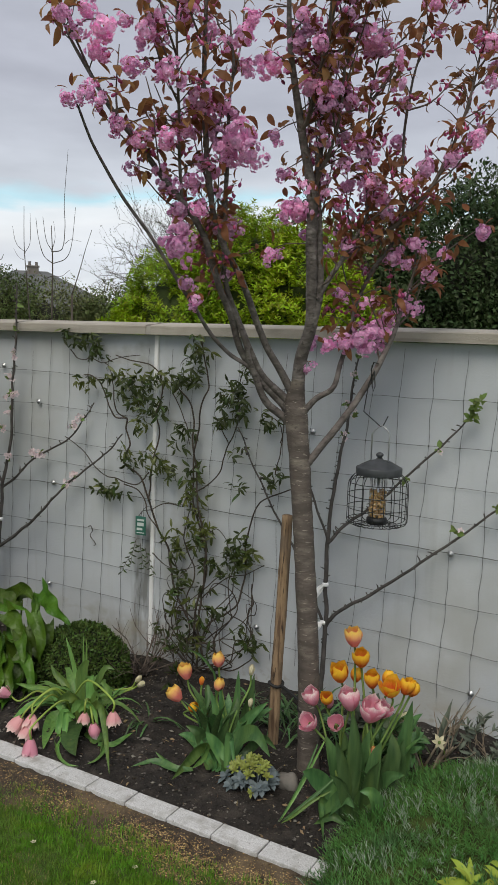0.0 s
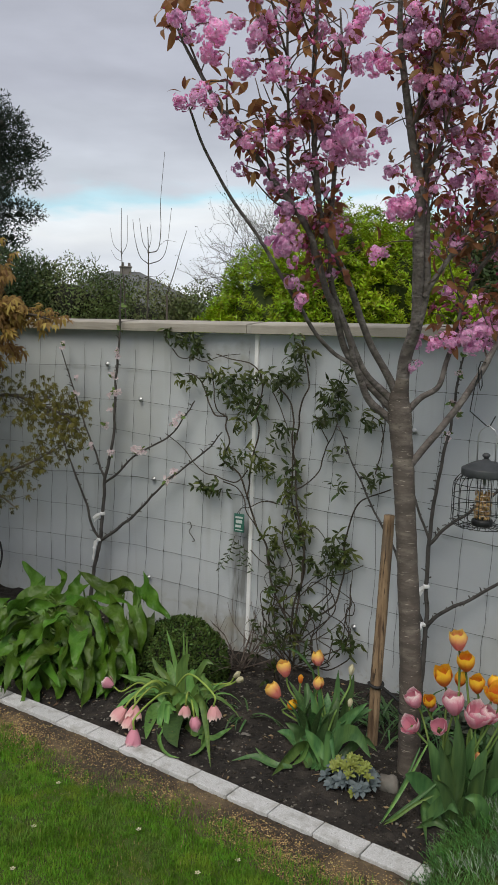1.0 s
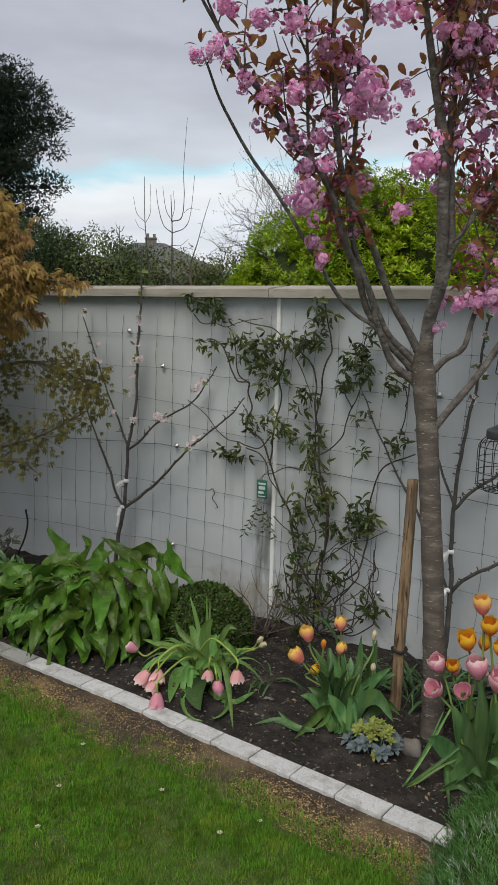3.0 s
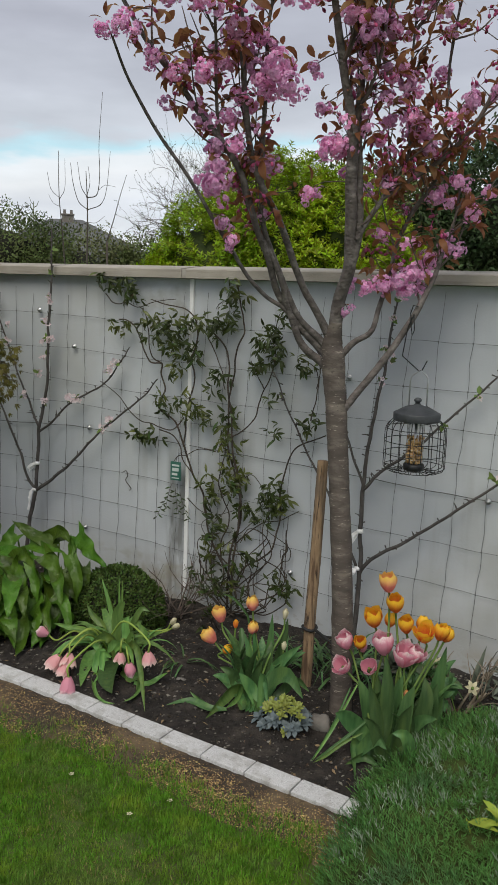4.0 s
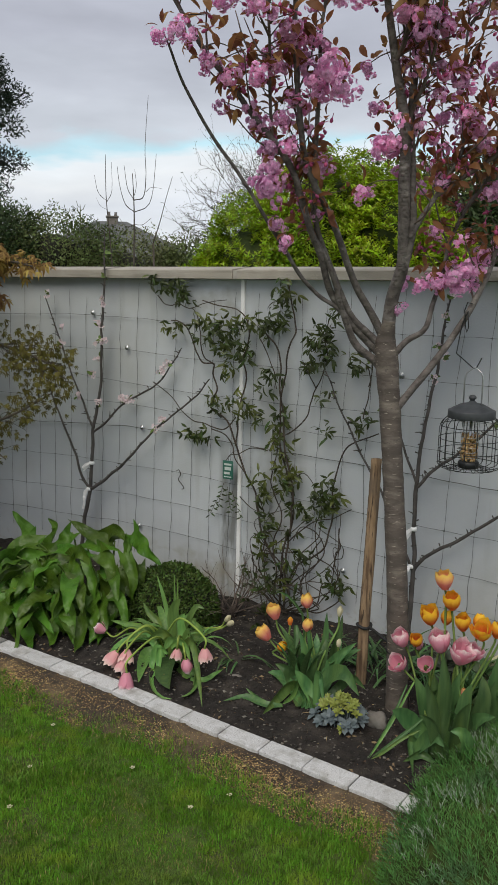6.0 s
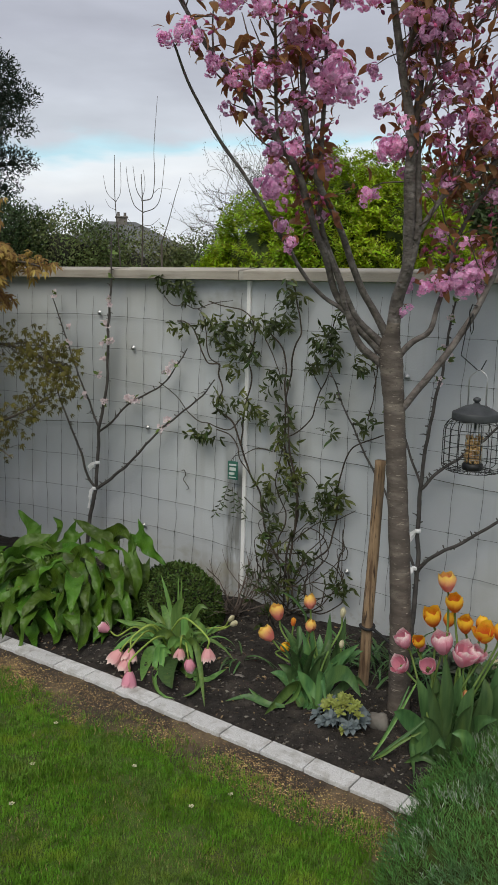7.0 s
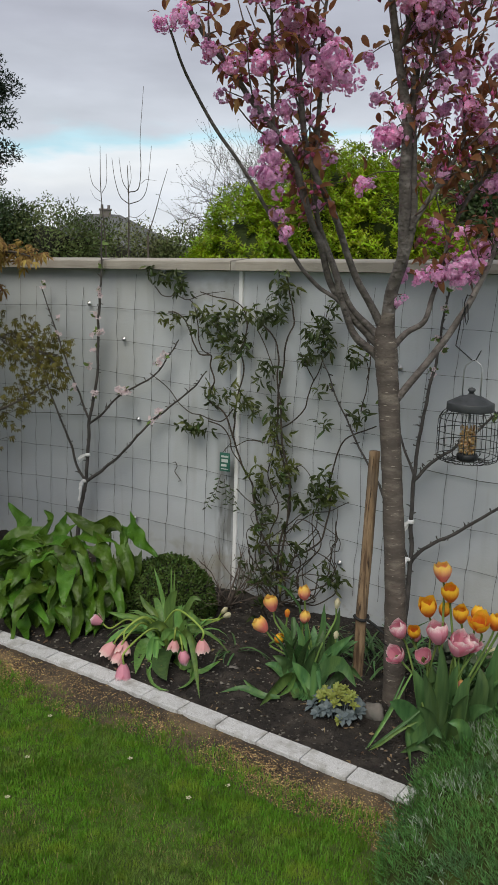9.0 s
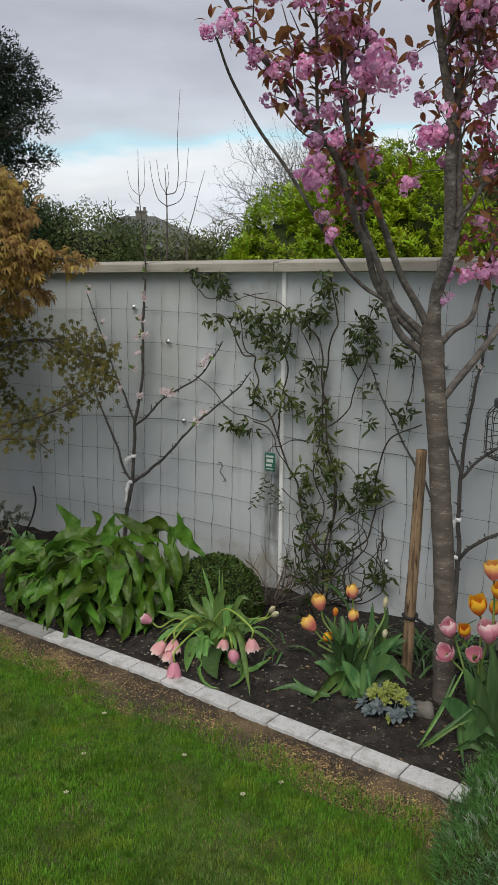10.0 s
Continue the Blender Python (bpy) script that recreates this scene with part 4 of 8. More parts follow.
def make_cherry():
    tree = thing("cherry_tree", (0, 0, 0), "young flowering cherry with pink double blossom and bronze leaves", "tree")
    bm = bmesh.new()
    line = spline([(1.198, -0.665, -0.04), (1.189, -0.66, 0.05), (1.154, -0.615, 0.45), (1.098, -0.565, 0.85), (1.042, -0.525, 1.24), (1.014, -0.51, 1.42), (1.004, -0.503, 1.49), (1.022, -0.514, 1.57)], 110)
    rad = [0.052, 0.045, 0.0425, 0.0415, 0.042, 0.047, 0.040, 0.024]
    tube(bm, line, rad, 20)
    rg = random.Random(3)
    rings = [rg.uniform(0, 1.5) for _ in range(70)]
    for v in bm.verts:
        ripple = sum(math.exp(-((v.co.z - q) / 0.004) ** 2) for q in rings)
        d = Vector((noise.noise(v.co * 14), noise.noise(v.co * 14 + Vector((5, 0, 0))), 0)) * 0.003
        ax = Vector((v.co.x - np.interp(v.co.z, line[:, 2], line[:, 0]), v.co.y - np.interp(v.co.z, line[:, 2], line[:, 1]), 0))
        v.co += d + ax * 0.022 * min(1.5, ripple)
    part("trunk", bm, M_BARK, tree, "grey-brown bark with fine cross bands")
    limbs = {
        "leader": ([(1.015, -0.505, 1.42), (1.006, -0.50, 1.495), (1.036, -0.53, 1.652), (1.088, -0.57, 1.782), (1.105, -0.61, 1.926), (1.114, -0.65, 2.08), (1.121, -0.68, 2.249), (1.109, -0.73, 2.402), (1.103, -0.78, 2.528), (1.10, -0.86, 2.696), (1.119, -0.93, 2.853), (1.153, -1.0, 3.0)],
                   [0.032, 0.028, 0.026, 0.0245, 0.023, 0.022, 0.020, 0.016, 0.014, 0.011, 0.008, 0.004]),
        "leader_b": ([(1.09, -0.57, 1.76), (1.118, -0.585, 1.85), (1.135, -0.60, 1.95), (1.132, -0.66, 2.313), (1.163, -0.70, 2.483), (1.173, -0.76, 2.622), (1.221, -0.82, 2.767), (1.271, -0.90, 2.946), (1.29, -0.93, 3.05)], [0.016, 0.016, 0.014, 0.0135, 0.012, 0.010, 0.007, 0.005, 0.003]),
        "leader_c": ([(1.105, -0.76, 2.47), (1.14, -0.775, 2.52), (1.177, -0.80, 2.62), (1.221, -0.84, 2.724), (1.284, -0.90, 2.874), (1.31, -0.93, 3.0)], [0.009, 0.009, 0.008, 0.006, 0.004, 0.002]),
        "leader_d": ([(1.13, -0.67, 2.29), (1.149, -0.68, 2.329), (1.195, -0.70, 2.411), (1.237, -0.72, 2.53), (1.252, -0.74, 2.676), (1.279, -0.78, 2.882), (1.29, -0.8, 3.0)], [0.009, 0.008, 0.007, 0.006, 0.005, 0.003, 0.002]),
        "side_r": ([(1.125, -0.60, 1.88), (1.168, -0.58, 1.969), (1.202, -0.56, 2.031), (1.25, -0.55, 2.12), (1.289, -0.54, 2.201), (1.28, -0.56, 2.384), (1.30, -0.58, 2.638), (1.36, -0.60, 2.895)], [0.011, 0.010, 0.0085, 0.007, 0.006, 0.005, 0.004, 0.002]),
        "left_b": ([(1.008, -0.505, 1.46), (0.985, -0.51, 1.517), (0.952, -0.58, 1.627), (0.916, -0.65, 1.733), (0.905, -0.73, 1.856), (0.891, -0.80, 1.952), (0.862, -0.88, 2.062), (0.847, -0.93, 2.164), (0.857, -1.0, 2.327), (0.873, -1.06, 2.481), (0.908, -1.12, 2.642), (0.936, -1.16, 2.799), (0.95, -1.2, 2.95)],
                   [0.022, 0.018, 0.0145, 0.0135, 0.013, 0.012, 0.012, 0.011, 0.010, 0.009, 0.008, 0.006, 0.003]),
        "left_c": ([(1.01, -0.505, 1.43), (0.968, -0.51, 1.482), (0.897, -0.60, 1.581), (0.875, -0.66, 1.668), (0.861, -0.71, 1.752), (0.849, -0.76, 1.833), (0.844, -0.83, 1.95), (0.862, -0.87, 2.091), (0.909, -0.95, 2.314), (0.939, -1.0, 2.527), (0.971, -1.04, 2.64), (0.973, -1.08, 2.787)],
                   [0.020, 0.016, 0.0135, 0.012, 0.0115, 0.011, 0.010, 0.009, 0.008, 0.006, 0.005, 0.003]),
        "left_d": ([(1.01, -0.505, 1.42), (0.948, -0.51, 1.468), (0.874, -0.62, 1.589), (0.84, -0.69, 1.688), (0.839, -0.77, 1.812), (0.831, -0.86, 1.928), (0.811, -0.93, 2.085), (0.775, -1.03, 2.199), (0.72, -1.10, 2.288), (0.696, -1.17, 2.36), (0.656, -1.26, 2.444), (0.624, -1.34, 2.541), (0.60, -1.41, 2.627), (0.586, -1.46, 2.713)],
                   [0.022, 0.018, 0.0145, 0.0135, 0.0125, 0.012, 0.012, 0.0115, 0.010, 0.010, 0.009, 0.007, 0.005, 0.003]),
        "left_e": ([(1.03, -0.51, 1.33), (0.968, -0.51, 1.402), (0.907, -0.56, 1.464), (0.883, -0.61, 1.554), (0.868, -0.66, 1.635), (0.868, -0.70, 1.71), (0.845, -0.78, 1.84), (0.80, -0.86, 1.98), (0.79, -0.92, 2.12)], [0.022, 0.0175, 0.0155, 0.0135, 0.012, 0.010, 0.008, 0.005, 0.003]),
        "whip": ([(0.885, -0.61, 1.572), (0.852, -0.66, 1.619), (0.81, -0.71, 1.659), (0.785, -0.77, 1.706), (0.762, -0.83, 1.773), (0.743, -0.91, 1.858), (0.676, -1.05, 2.055), (0.613, -1.16, 2.199), (0.588, -1.28, 2.337), (0.611, -1.40, 2.44)], [0.010, 0.0085, 0.008, 0.008, 0.0075, 0.007, 0.0065, 0.006, 0.005, 0.004]),
        "right_f": ([(1.02, -0.50, 1.38), (1.034, -0.49, 1.428), (1.081, -0.47, 1.488), (1.139, -0.44, 1.537), (1.16, -0.42, 1.634), (1.185, -0.41, 1.723), (1.20, -0.41, 1.80), (1.219, -0.40, 1.898), (1.27, -0.40, 2.005), (1.339, -0.42, 2.085), (1.373, -0.42, 2.193), (1.394, -0.45, 2.581), (1.445, -0.48, 2.787), (1.493, -0.50, 2.948)],
                    [0.016, 0.014, 0.0125, 0.011, 0.010, 0.009, 0.0085, 0.008, 0.0075, 0.007, 0.006, 0.005, 0.004, 0.002]),
        "right_g": ([(1.06, -0.53, 1.20), (1.082, -0.52, 1.237), (1.175, -0.46, 1.385), (1.249, -0.42, 1.504), (1.316, -0.40, 1.64), (1.359, -0.38, 1.75), (1.382, -0.38, 1.825), (1.416, -0.37, 1.943), (1.44, -0.37, 2.1)], [0.020, 0.0155, 0.0145, 0.0135, 0.0125, 0.010, 0.008, 0.006, 0.003]),
        "right_h": ([(1.202, -0.56, 2.031), (1.28, -0.53, 2.09), (1.372, -0.50, 2.154), (1.479, -0.46, 2.267), (1.565, -0.42, 2.448), (1.612, -0.40, 2.613), (1.639, -0.38, 2.774), (1.666, -0.36, 2.972), (1.693, -0.35, 3.087)], [0.008, 0.008, 0.0075, 0.007, 0.006, 0.005, 0.004, 0.003, 0.002]),
        "upright": ([(0.775, -1.03, 2.199), (0.801, -1.10, 2.367), (0.83, -1.15, 2.50), (0.848, -1.20, 2.695), (0.853, -1.22, 2.841)], [0.006, 0.0055, 0.005, 0.004, 0.002]),
    }
    curves = {}
    for name, (pts, rr) in limbs.items():
        bm = bmesh.new()
        c = spline(pts, 60)
        for i in range(len(c)):
            c[i] += np.array(noise.noise_vector(Vector(c[i]) * 9)) * 0.004 * min(1, i / 8)
        tube(bm, c, rr, 9)
        part("limb", bm, M_LIMB if rr[0] > 0.0095 else M_TWIG, tree)
        curves[name] = c
    clusters = (
        ("left_b", ((0.60, -1.42, 2.46, 0.034), (0.67, -1.42, 2.465, 0.042), (0.73, -1.40, 2.66, 0.059), (0.81, -1.30, 2.67, 0.05), (0.67, -1.25, 2.41, 0.041), (0.72, -1.20, 2.37, 0.041),
                    (0.80, -1.15, 2.37, 0.045), (0.75, -1.00, 2.04, 0.062), (0.76, -1.00, 2.11, 0.052), (0.76, -0.95, 1.92, 0.04), (0.79, -0.93, 1.86, 0.036), (0.75, -1.00, 2.16, 0.041),
                    (0.83, -1.00, 2.17, 0.036), (0.76, -1.30, 2.57, 0.045), (0.86, -1.25, 2.56, 0.05), (0.66, -1.40, 2.72, 0.041))),
        ("left_c", ((0.99, -1.00, 2.41, 0.075), (1.04, -1.00, 2.35, 0.055), (0.93, -1.00, 2.36, 0.05), (0.92, -1.00, 2.51, 0.045), (0.83, -1.05, 2.52, 0.041), (0.91, -0.90, 2.12, 0.036),
                    (0.93, -1.10, 2.72, 0.045), (0.82, -1.10, 2.78, 0.045), (0.73, -1.05, 2.25, 0.045), (0.80, -1.00, 2.27, 0.041), (1.01, -1.00, 2.63, 0.036), (0.84, -1.00, 2.33, 0.041))),
        ("leader", ((0.99, -0.80, 2.68, 0.06), (1.04, -0.68, 2.19, 0.048), (1.08, -0.68, 2.21, 0.045), (0.96, -0.68, 2.04, 0.041), (1.22, -0.70, 2.81, 0.056), (1.32, -0.65, 2.78, 0.062),
                    (1.35, -0.62, 2.76, 0.045), (1.25, -0.65, 2.58, 0.066), (1.22, -0.68, 2.52, 0.041), (1.29, -0.60, 2.42, 0.056), (1.23, -0.65, 2.46, 0.032), (1.01, -0.95, 2.80, 0.036),
                    (1.15, -0.85, 2.77, 0.041), (1.00, -0.75, 2.46, 0.032), (1.01, -0.70, 2.33, 0.036))),
        ("right_g", ((1.32, -0.50, 2.28, 0.058), (1.27, -0.50, 2.31, 0.048), (1.36, -0.48, 2.21, 0.05), (1.44, -0.40, 2.10, 0.041), (1.36, -0.40, 2.05, 0.045), (1.18, -0.45, 1.91, 0.032),
                     (1.40, -0.36, 1.87, 0.041), (1.07, -0.50, 1.71, 0.032), (1.13, -0.47, 1.71, 0.041), (1.19, -0.45, 1.72, 0.048), (1.25, -0.42, 1.74, 0.05), (1.30, -0.40, 1.77, 0.055),
                     (1.28, -0.40, 1.70, 0.048), (1.34, -0.37, 1.83, 0.045), (1.06, -0.50, 1.61, 0.027), (1.68, -0.38, 2.81, 0.054), (1.63, -0.38, 2.85, 0.036), (1.66, -0.40, 2.48, 0.041))),
    )
    allc = np.vstack(list(curves.values()))
    twig_bm = bmesh.new()
    leaf_poses, bloss = [], []

    def twig(a, b, r0=0.0028):
        mid = (a + b) / 2 + Vector((R.uniform(-1, 1), R.uniform(-1, 1), R.uniform(-0.2, 1))) * 0.12 * (b - a).length
        tube(twig_bm, spline([a, mid, b], 5), [r0, r0 * 0.55], 4)

    def tuft(at, way, n, bronze=1.0):
        for _ in range(n):
            d = (Vector(way) * 0.6 + rand_dir() * 0.9 + Vector((0, 0, R.uniform(-0.6, 0.3)))).normalized()
            leaf_poses.append(place(at + d * 0.012, d, Vector((0, -0.35, 1)) + rand_dir() * 0.7, R.uniform(0.45, 0.9) * bronze, R.uniform(-0.5, 0.5)))

    for limb, spots in clusters:
        for x, y, z, r in spots:
            p = Vector((x, y, z))
            near = Vector(min(allc, key=lambda q: (q[0] - x) ** 2 + (q[1] - y) ** 2 + (q[2] - z - 0.04) ** 2))
            twig(near, p + Vector((0, 0, r * 0.5)))
            bloss.append((p + Vector((0.0, -0.02, 0)), r * 0.76, True))
            for _ in range(3):
                bloss.append((p + rand_dir() * r * 0.9, r * R.uniform(0.42, 0.66), False))
            tuft(p + Vector((0, 0.0, r * 0.9)), (0, 0, 0.8), R.randint(1, 3))
    sides = []
    for name, c in curves.items():
        if name in ("whip", "left_e"):
            continue
        for i in range(30 if name in ("leader", "left_b", "left_c", "left_d", "right_g", "right_f") else 14, 58, 5):
            a = Vector(c[i])
            out = Vector((a.x - 1.05, a.y + 0.75, 0)) * 1.2 + Vector((R.uniform(-1, 1), R.uniform(-1, 1), R.uniform(0.7, 1.6)))
            ln = R.uniform(0.16, 0.34)
            sc = spline([a, a + out.normalized() * ln * 0.5 + rand_dir() * 0.02, a + out.normalized() * ln + Vector((0, 0, 0.05))], 10)
            tube(twig_bm, sc, [0.0045, 0.0018], 5)
            sides.append((name, sc))
    for name, sc in sides:
        pk = 0.10 if name in ("right_h", "right_i") else 0.34
        for j in range(3, 10):
            p = Vector(sc[j])
            way = (rand_dir(-0.3, 0.9)).normalized()
            q = p + way * R.uniform(0.01, 0.05)
            if R.random() < (0.95 if name in ("right_h", "right_f", "side_r") else 0.6):
                tuft(q, way, R.randint(1, 3))
            if R.random() < pk * 0.45:
                bloss.append((q - Vector((0, 0, 0.02)), R.uniform(0.024, 0.038), R.random() < 0.4))
    for name, c in curves.items():
        lo = {"leader": 0.50, "leader_b": 0.35, "leader_c": 0.2, "leader_d": 0.2, "left_b": 0.48, "left_c": 0.5, "left_d": 0.45, "left_e": 0.75, "whip": 2.0, "right_f": 0.38, "right_g": 0.6, "right_h": 0.15, "side_r": 0.3, "upright": 0.1}[name]
        pink = {"left_b": 0.5, "left_c": 0.5, "left_d": 0.5, "leader": 0.35, "leader_b": 0.35, "right_f": 0.25, "right_g": 0.4, "side_r": 0.3, "right_h": 0.08}.get(name, 0.35)
        i = int(lo * 59)
        while i < 59:
            p = Vector(c[i])
            way = (rand_dir(-0.2, 0.9) + Vector((0, 0, 0.35))).normalized()
            ln = R.uniform(0.04, 0.15)
            q = p + way * ln
            twig(p, q)
            tuft(q, way, R.randint(2, 4))
            tuft((p + q) / 2, way, R.randint(0, 2))
            if R.random() < pink * 0.62:
                bloss.append((q - Vector((0, 0, 0.02)), R.uniform(0.022, 0.036), R.random() < 0.4))
            if R.random() < 0.6:
                for _ in range(R.randint(2, 4)):
                    e = q + rand_dir(-1, 0.3) * R.uniform(0.02, 0.045)
                    piece("bud", BUD, tree, Matrix.Translation(e) @ rand_dir(-1, -0.2).to_track_quat("Z", "Y").to_matrix().to_4x4())
            i += 1 if name in ("right_h", "right_f", "side_r") else R.choice((2, 2, 3)) if name in ("leader_b", "leader_c", "leader_d") else R.choice((1, 2, 2))
    part("fine_twig", twig_bm, M_TWIG, tree)["kind"] = "stuff"
    for k, (p, r, big) in enumerate(bloss):
        me = (BLOSSOMS if big else SMALL_BLOSSOMS)[k % (4 if big else 3)]
        piece("blossom", me, tree, Matrix.Translation(p) @ Euler((R.uniform(0, 6), R.uniform(0, 6), R.uniform(0, 6))).to_matrix().to_4x4() @ Matrix.Scale(r * 1.22, 4))
    leaves("leaf", BRONZES, leaf_poses, M_BRONZE, tree)


make_cherry()


def make_stake():
    stake = thing("wooden_stake", label="weathered round wooden tree stake tied to the cherry", category="stake")
    bm = bmesh.new()
    tube(bm, spline([(0.965, -0.525, -0.06), (0.962, -0.50, 0.3), (0.958, -0.46, 0.65), (0.955, -0.43, 0.985)], 40), [0.024, 0.024, 0.0235, 0.0235], 14, 0.02)
    for v in bm.verts:
        v.co += Vector(noise.noise_vector(Vector((v.co.x * 30, v.co.y * 30, v.co.z * 5)))) * 0.0022
    part("post", bm, M_STAKE, stake)
    bm = bmesh.new()
    c, ring = Vector((0.963, -0.505, 0.265)), []
    for k in range(25):
        a = k * math.tau / 24
        ring.append(c + Vector((math.cos(a) * 0.030, math.sin(a) * 0.030, 0.004 * math.sin(2 * a))))
    tube(bm, ring, [0.0065], 6)
    tube(bm, spline([c + Vector((0.03, -0.01, 0)), (1.06, -0.57, 0.27), (1.15, -0.62, 0.255)], 14), [0.007, 0.005], 6)
    c2 = Vector((1.170, -0.633, 0.25))
    tube(bm, [c2 + Vector((math.cos(k * math.tau / 24) * 0.042, math.sin(k * math.tau / 24) * 0.042, 0)) for k in range(25)], [0.0055], 6)
    part("tree_tie", bm, M_RUBBER, stake, "black rubber tree tie")


make_stake()


# ---------------------------------------------------------------- climbing vine on the wall
VLEAVES = [blade(0.070, 0.0185, 4, 0.25, 0.5), blade(0.060, 0.017, 4, 0.35, 0.9), blade(0.082, 0.020, 4, 0.2, 0.7), blade(0.050, 0.016, 4, 0.3, 0.2)]
LEAFLET = leaf_mesh("leaf", blade(0.036, 0.009, 3, 0.3, 0.3), M_VLEAF)


def make_vine():
    vine = thing("climbing_vine", label="evergreen climber with drooping narrow leaves on the wall", category="climber")
    poses = []

    def stem(line, r):
        n = 7 * len(line)
        c = spline([(x, -0.05, z) for x, z in line], n)
        for i in range(n):
            c[i, 0] += 0.006 * noise.noise(Vector(c[i]) * 15)
            c[i, 1] = min(-0.022, -0.058 + 0.05 * noise.noise(Vector(c[i]) * 5 + Vector((line[0][0] * 50, 0, 0))))
        bm = bmesh.new()
        tube(bm, c, [r, r * 0.62], 7)
        part("vine_stem", bm, M_VINE, vine)

    def tuft(x, z, r, n):
        """Narrow leaves in threes that hang from short stalks."""
        for _ in range(max(2, round(n * 1.6))):
            a, q = R.uniform(0, math.tau), math.sqrt(R.random()) * r * 1.25
            at = Vector((x + q * math.cos(a), R.uniform(-0.10, -0.035), z + q * math.sin(a)))
            side = R.choice((-1, 1)) * R.uniform(0.1, 0.9)
            for _ in range(R.choice((2, 3, 3))):
                d = Vector((side + R.uniform(-0.7, 0.7), R.uniform(-0.5, 0.05), R.uniform(-1.3, 0.4))).normalized()
                poses.append(place(at, d, Vector((R.uniform(-0.7, 0.7), -1, R.uniform(0.2, 1.0))), R.uniform(0.42, 0.88), R.uniform(-1.0, 1.0)))

    stem(((0.309, 0.032), (0.295, 0.191), (0.236, 0.317), (0.155, 0.44), (0.123, 0.557), (0.106, 0.645), (0.04, 0.756), (-0.003, 0.871), (-0.052, 0.992), (-0.159, 1.044), (-0.156, 1.101), (-0.129, 1.158), (-0.159, 1.238), (-0.153, 1.289), (-0.208, 1.294), (-0.246, 1.342), (-0.284, 1.414), (-0.318, 1.472), (-0.379, 1.504), (-0.432, 1.505)), 0.0056)
    stem(((-0.153, 1.289), (-0.201, 1.324), (-0.229, 1.417), (-0.259, 1.489), (-0.275, 1.556), (-0.298, 1.576)), 0.0036)
    stem(((-0.003, 0.871), (0.011, 0.999), (0.032, 1.137), (0.052, 1.255), (0.036, 1.318), (0.068, 1.392), (0.08, 1.464), (0.057, 1.533), (-0.006, 1.573), (-0.072, 1.585), (-0.143, 1.596), (-0.215, 1.617)), 0.0046)
    stem(((-0.526, 1.636), (-0.475, 1.596), (-0.414, 1.586), (-0.373, 1.597), (-0.305, 1.573), (-0.232, 1.599), (-0.154, 1.613), (-0.062, 1.622)), 0.003)
    stem(((0.358, 0.066), (0.319, 0.273), (0.327, 0.411), (0.345, 0.535), (0.347, 0.654), (0.329, 0.768), (0.3, 0.91), (0.275, 1.051), (0.263, 1.193), (0.25, 1.333), (0.205, 1.414), (0.153, 1.468), (0.111, 1.527)), 0.0062)
    stem(((0.274, 0.036), (0.297, 0.329), (0.332, 0.457), (0.353, 0.595), (0.328, 0.709), (0.275, 0.878), (0.264, 0.992), (0.267, 1.165), (0.291, 1.294), (0.328, 1.416), (0.347, 1.478), (0.329, 1.545), (0.309, 1.64), (0.302, 1.726)), 0.0056)
    stem(((0.32, 0.165), (0.382, 0.292), (0.469, 0.349), (0.539, 0.422), (0.56, 0.514), (0.562, 0.602), (0.565, 0.717), (0.582, 0.811), (0.612, 0.888), (0.651, 0.949), (0.723, 0.986), (0.8, 1.022)), 0.0052)
    stem(((0.334, 0.412), (0.407, 0.486), (0.485, 0.545), (0.579, 0.576), (0.674, 0.633)), 0.0034)
    stem(((0.215, 0.87), (0.246, 0.932), (0.336, 0.984), (0.404, 1.06), (0.426, 1.135), (0.454, 1.205), (0.488, 1.263), (0.513, 1.32), (0.516, 1.385), (0.494, 1.459), (0.518, 1.525), (0.534, 1.573)), 0.0038)
    stem(((0.448, 1.204), (0.407, 1.278), (0.382, 1.343)), 0.003)
    stem(((0.726, 1.087), (0.743, 1.204), (0.725, 1.304), (0.688, 1.349), (0.64, 1.361)), 0.003)
    stem(((0.735, 1.236), (0.743, 1.342), (0.732, 1.389)), 0.0026)
    stem(((0.272, 0.092), (0.218, 0.143), (0.154, 0.254), (0.192, 0.385), (0.173, 0.519), (0.135, 0.619)), 0.004)
    stem(((0.304, 0.146), (0.433, 0.266), (0.532, 0.377), (0.488, 0.486), (0.406, 0.501), (0.36, 0.418)), 0.0036)
    stem(((0.291, 0.128), (0.368, 0.237), (0.403, 0.351), (0.505, 0.475), (0.508, 0.607), (0.479, 0.675)), 0.0036)
    stem(((0.25, 0.112), (0.266, 0.246), (0.233, 0.378), (0.273, 0.507), (0.244, 0.637), (0.221, 0.723), (0.242, 0.873), (0.212, 0.957)), 0.0042)
    stem(((0.336, 0.2), (0.264, 0.307), (0.18, 0.337), (0.175, 0.258), (0.217, 0.173)), 0.0032)
    stem(((-0.011, 1.02), (-0.073, 0.953), (-0.146, 0.96), (-0.201, 0.975), (-0.276, 0.976), (-0.372, 1.018), (-0.45, 1.098), (-0.549, 1.167)), 0.0036)
    stem(((-0.164, 0.943), (-0.072, 0.923), (-0.017, 0.87), (0.01, 0.798), (0.076, 0.701), (0.135, 0.619), (0.152, 0.525)), 0.0036)
    stem(((0.03, 0.602), (0.081, 0.549), (0.152, 0.525)), 0.003)
    stem(((0.192, 0.867), (0.14, 0.875), (0.089, 0.868), (0.02, 0.829), (-0.051, 0.811), (-0.083, 0.776)), 0.003)
    stem(((0.244, 0.637), (0.3, 0.676), (0.254, 0.564), (0.205, 0.495)), 0.0026)
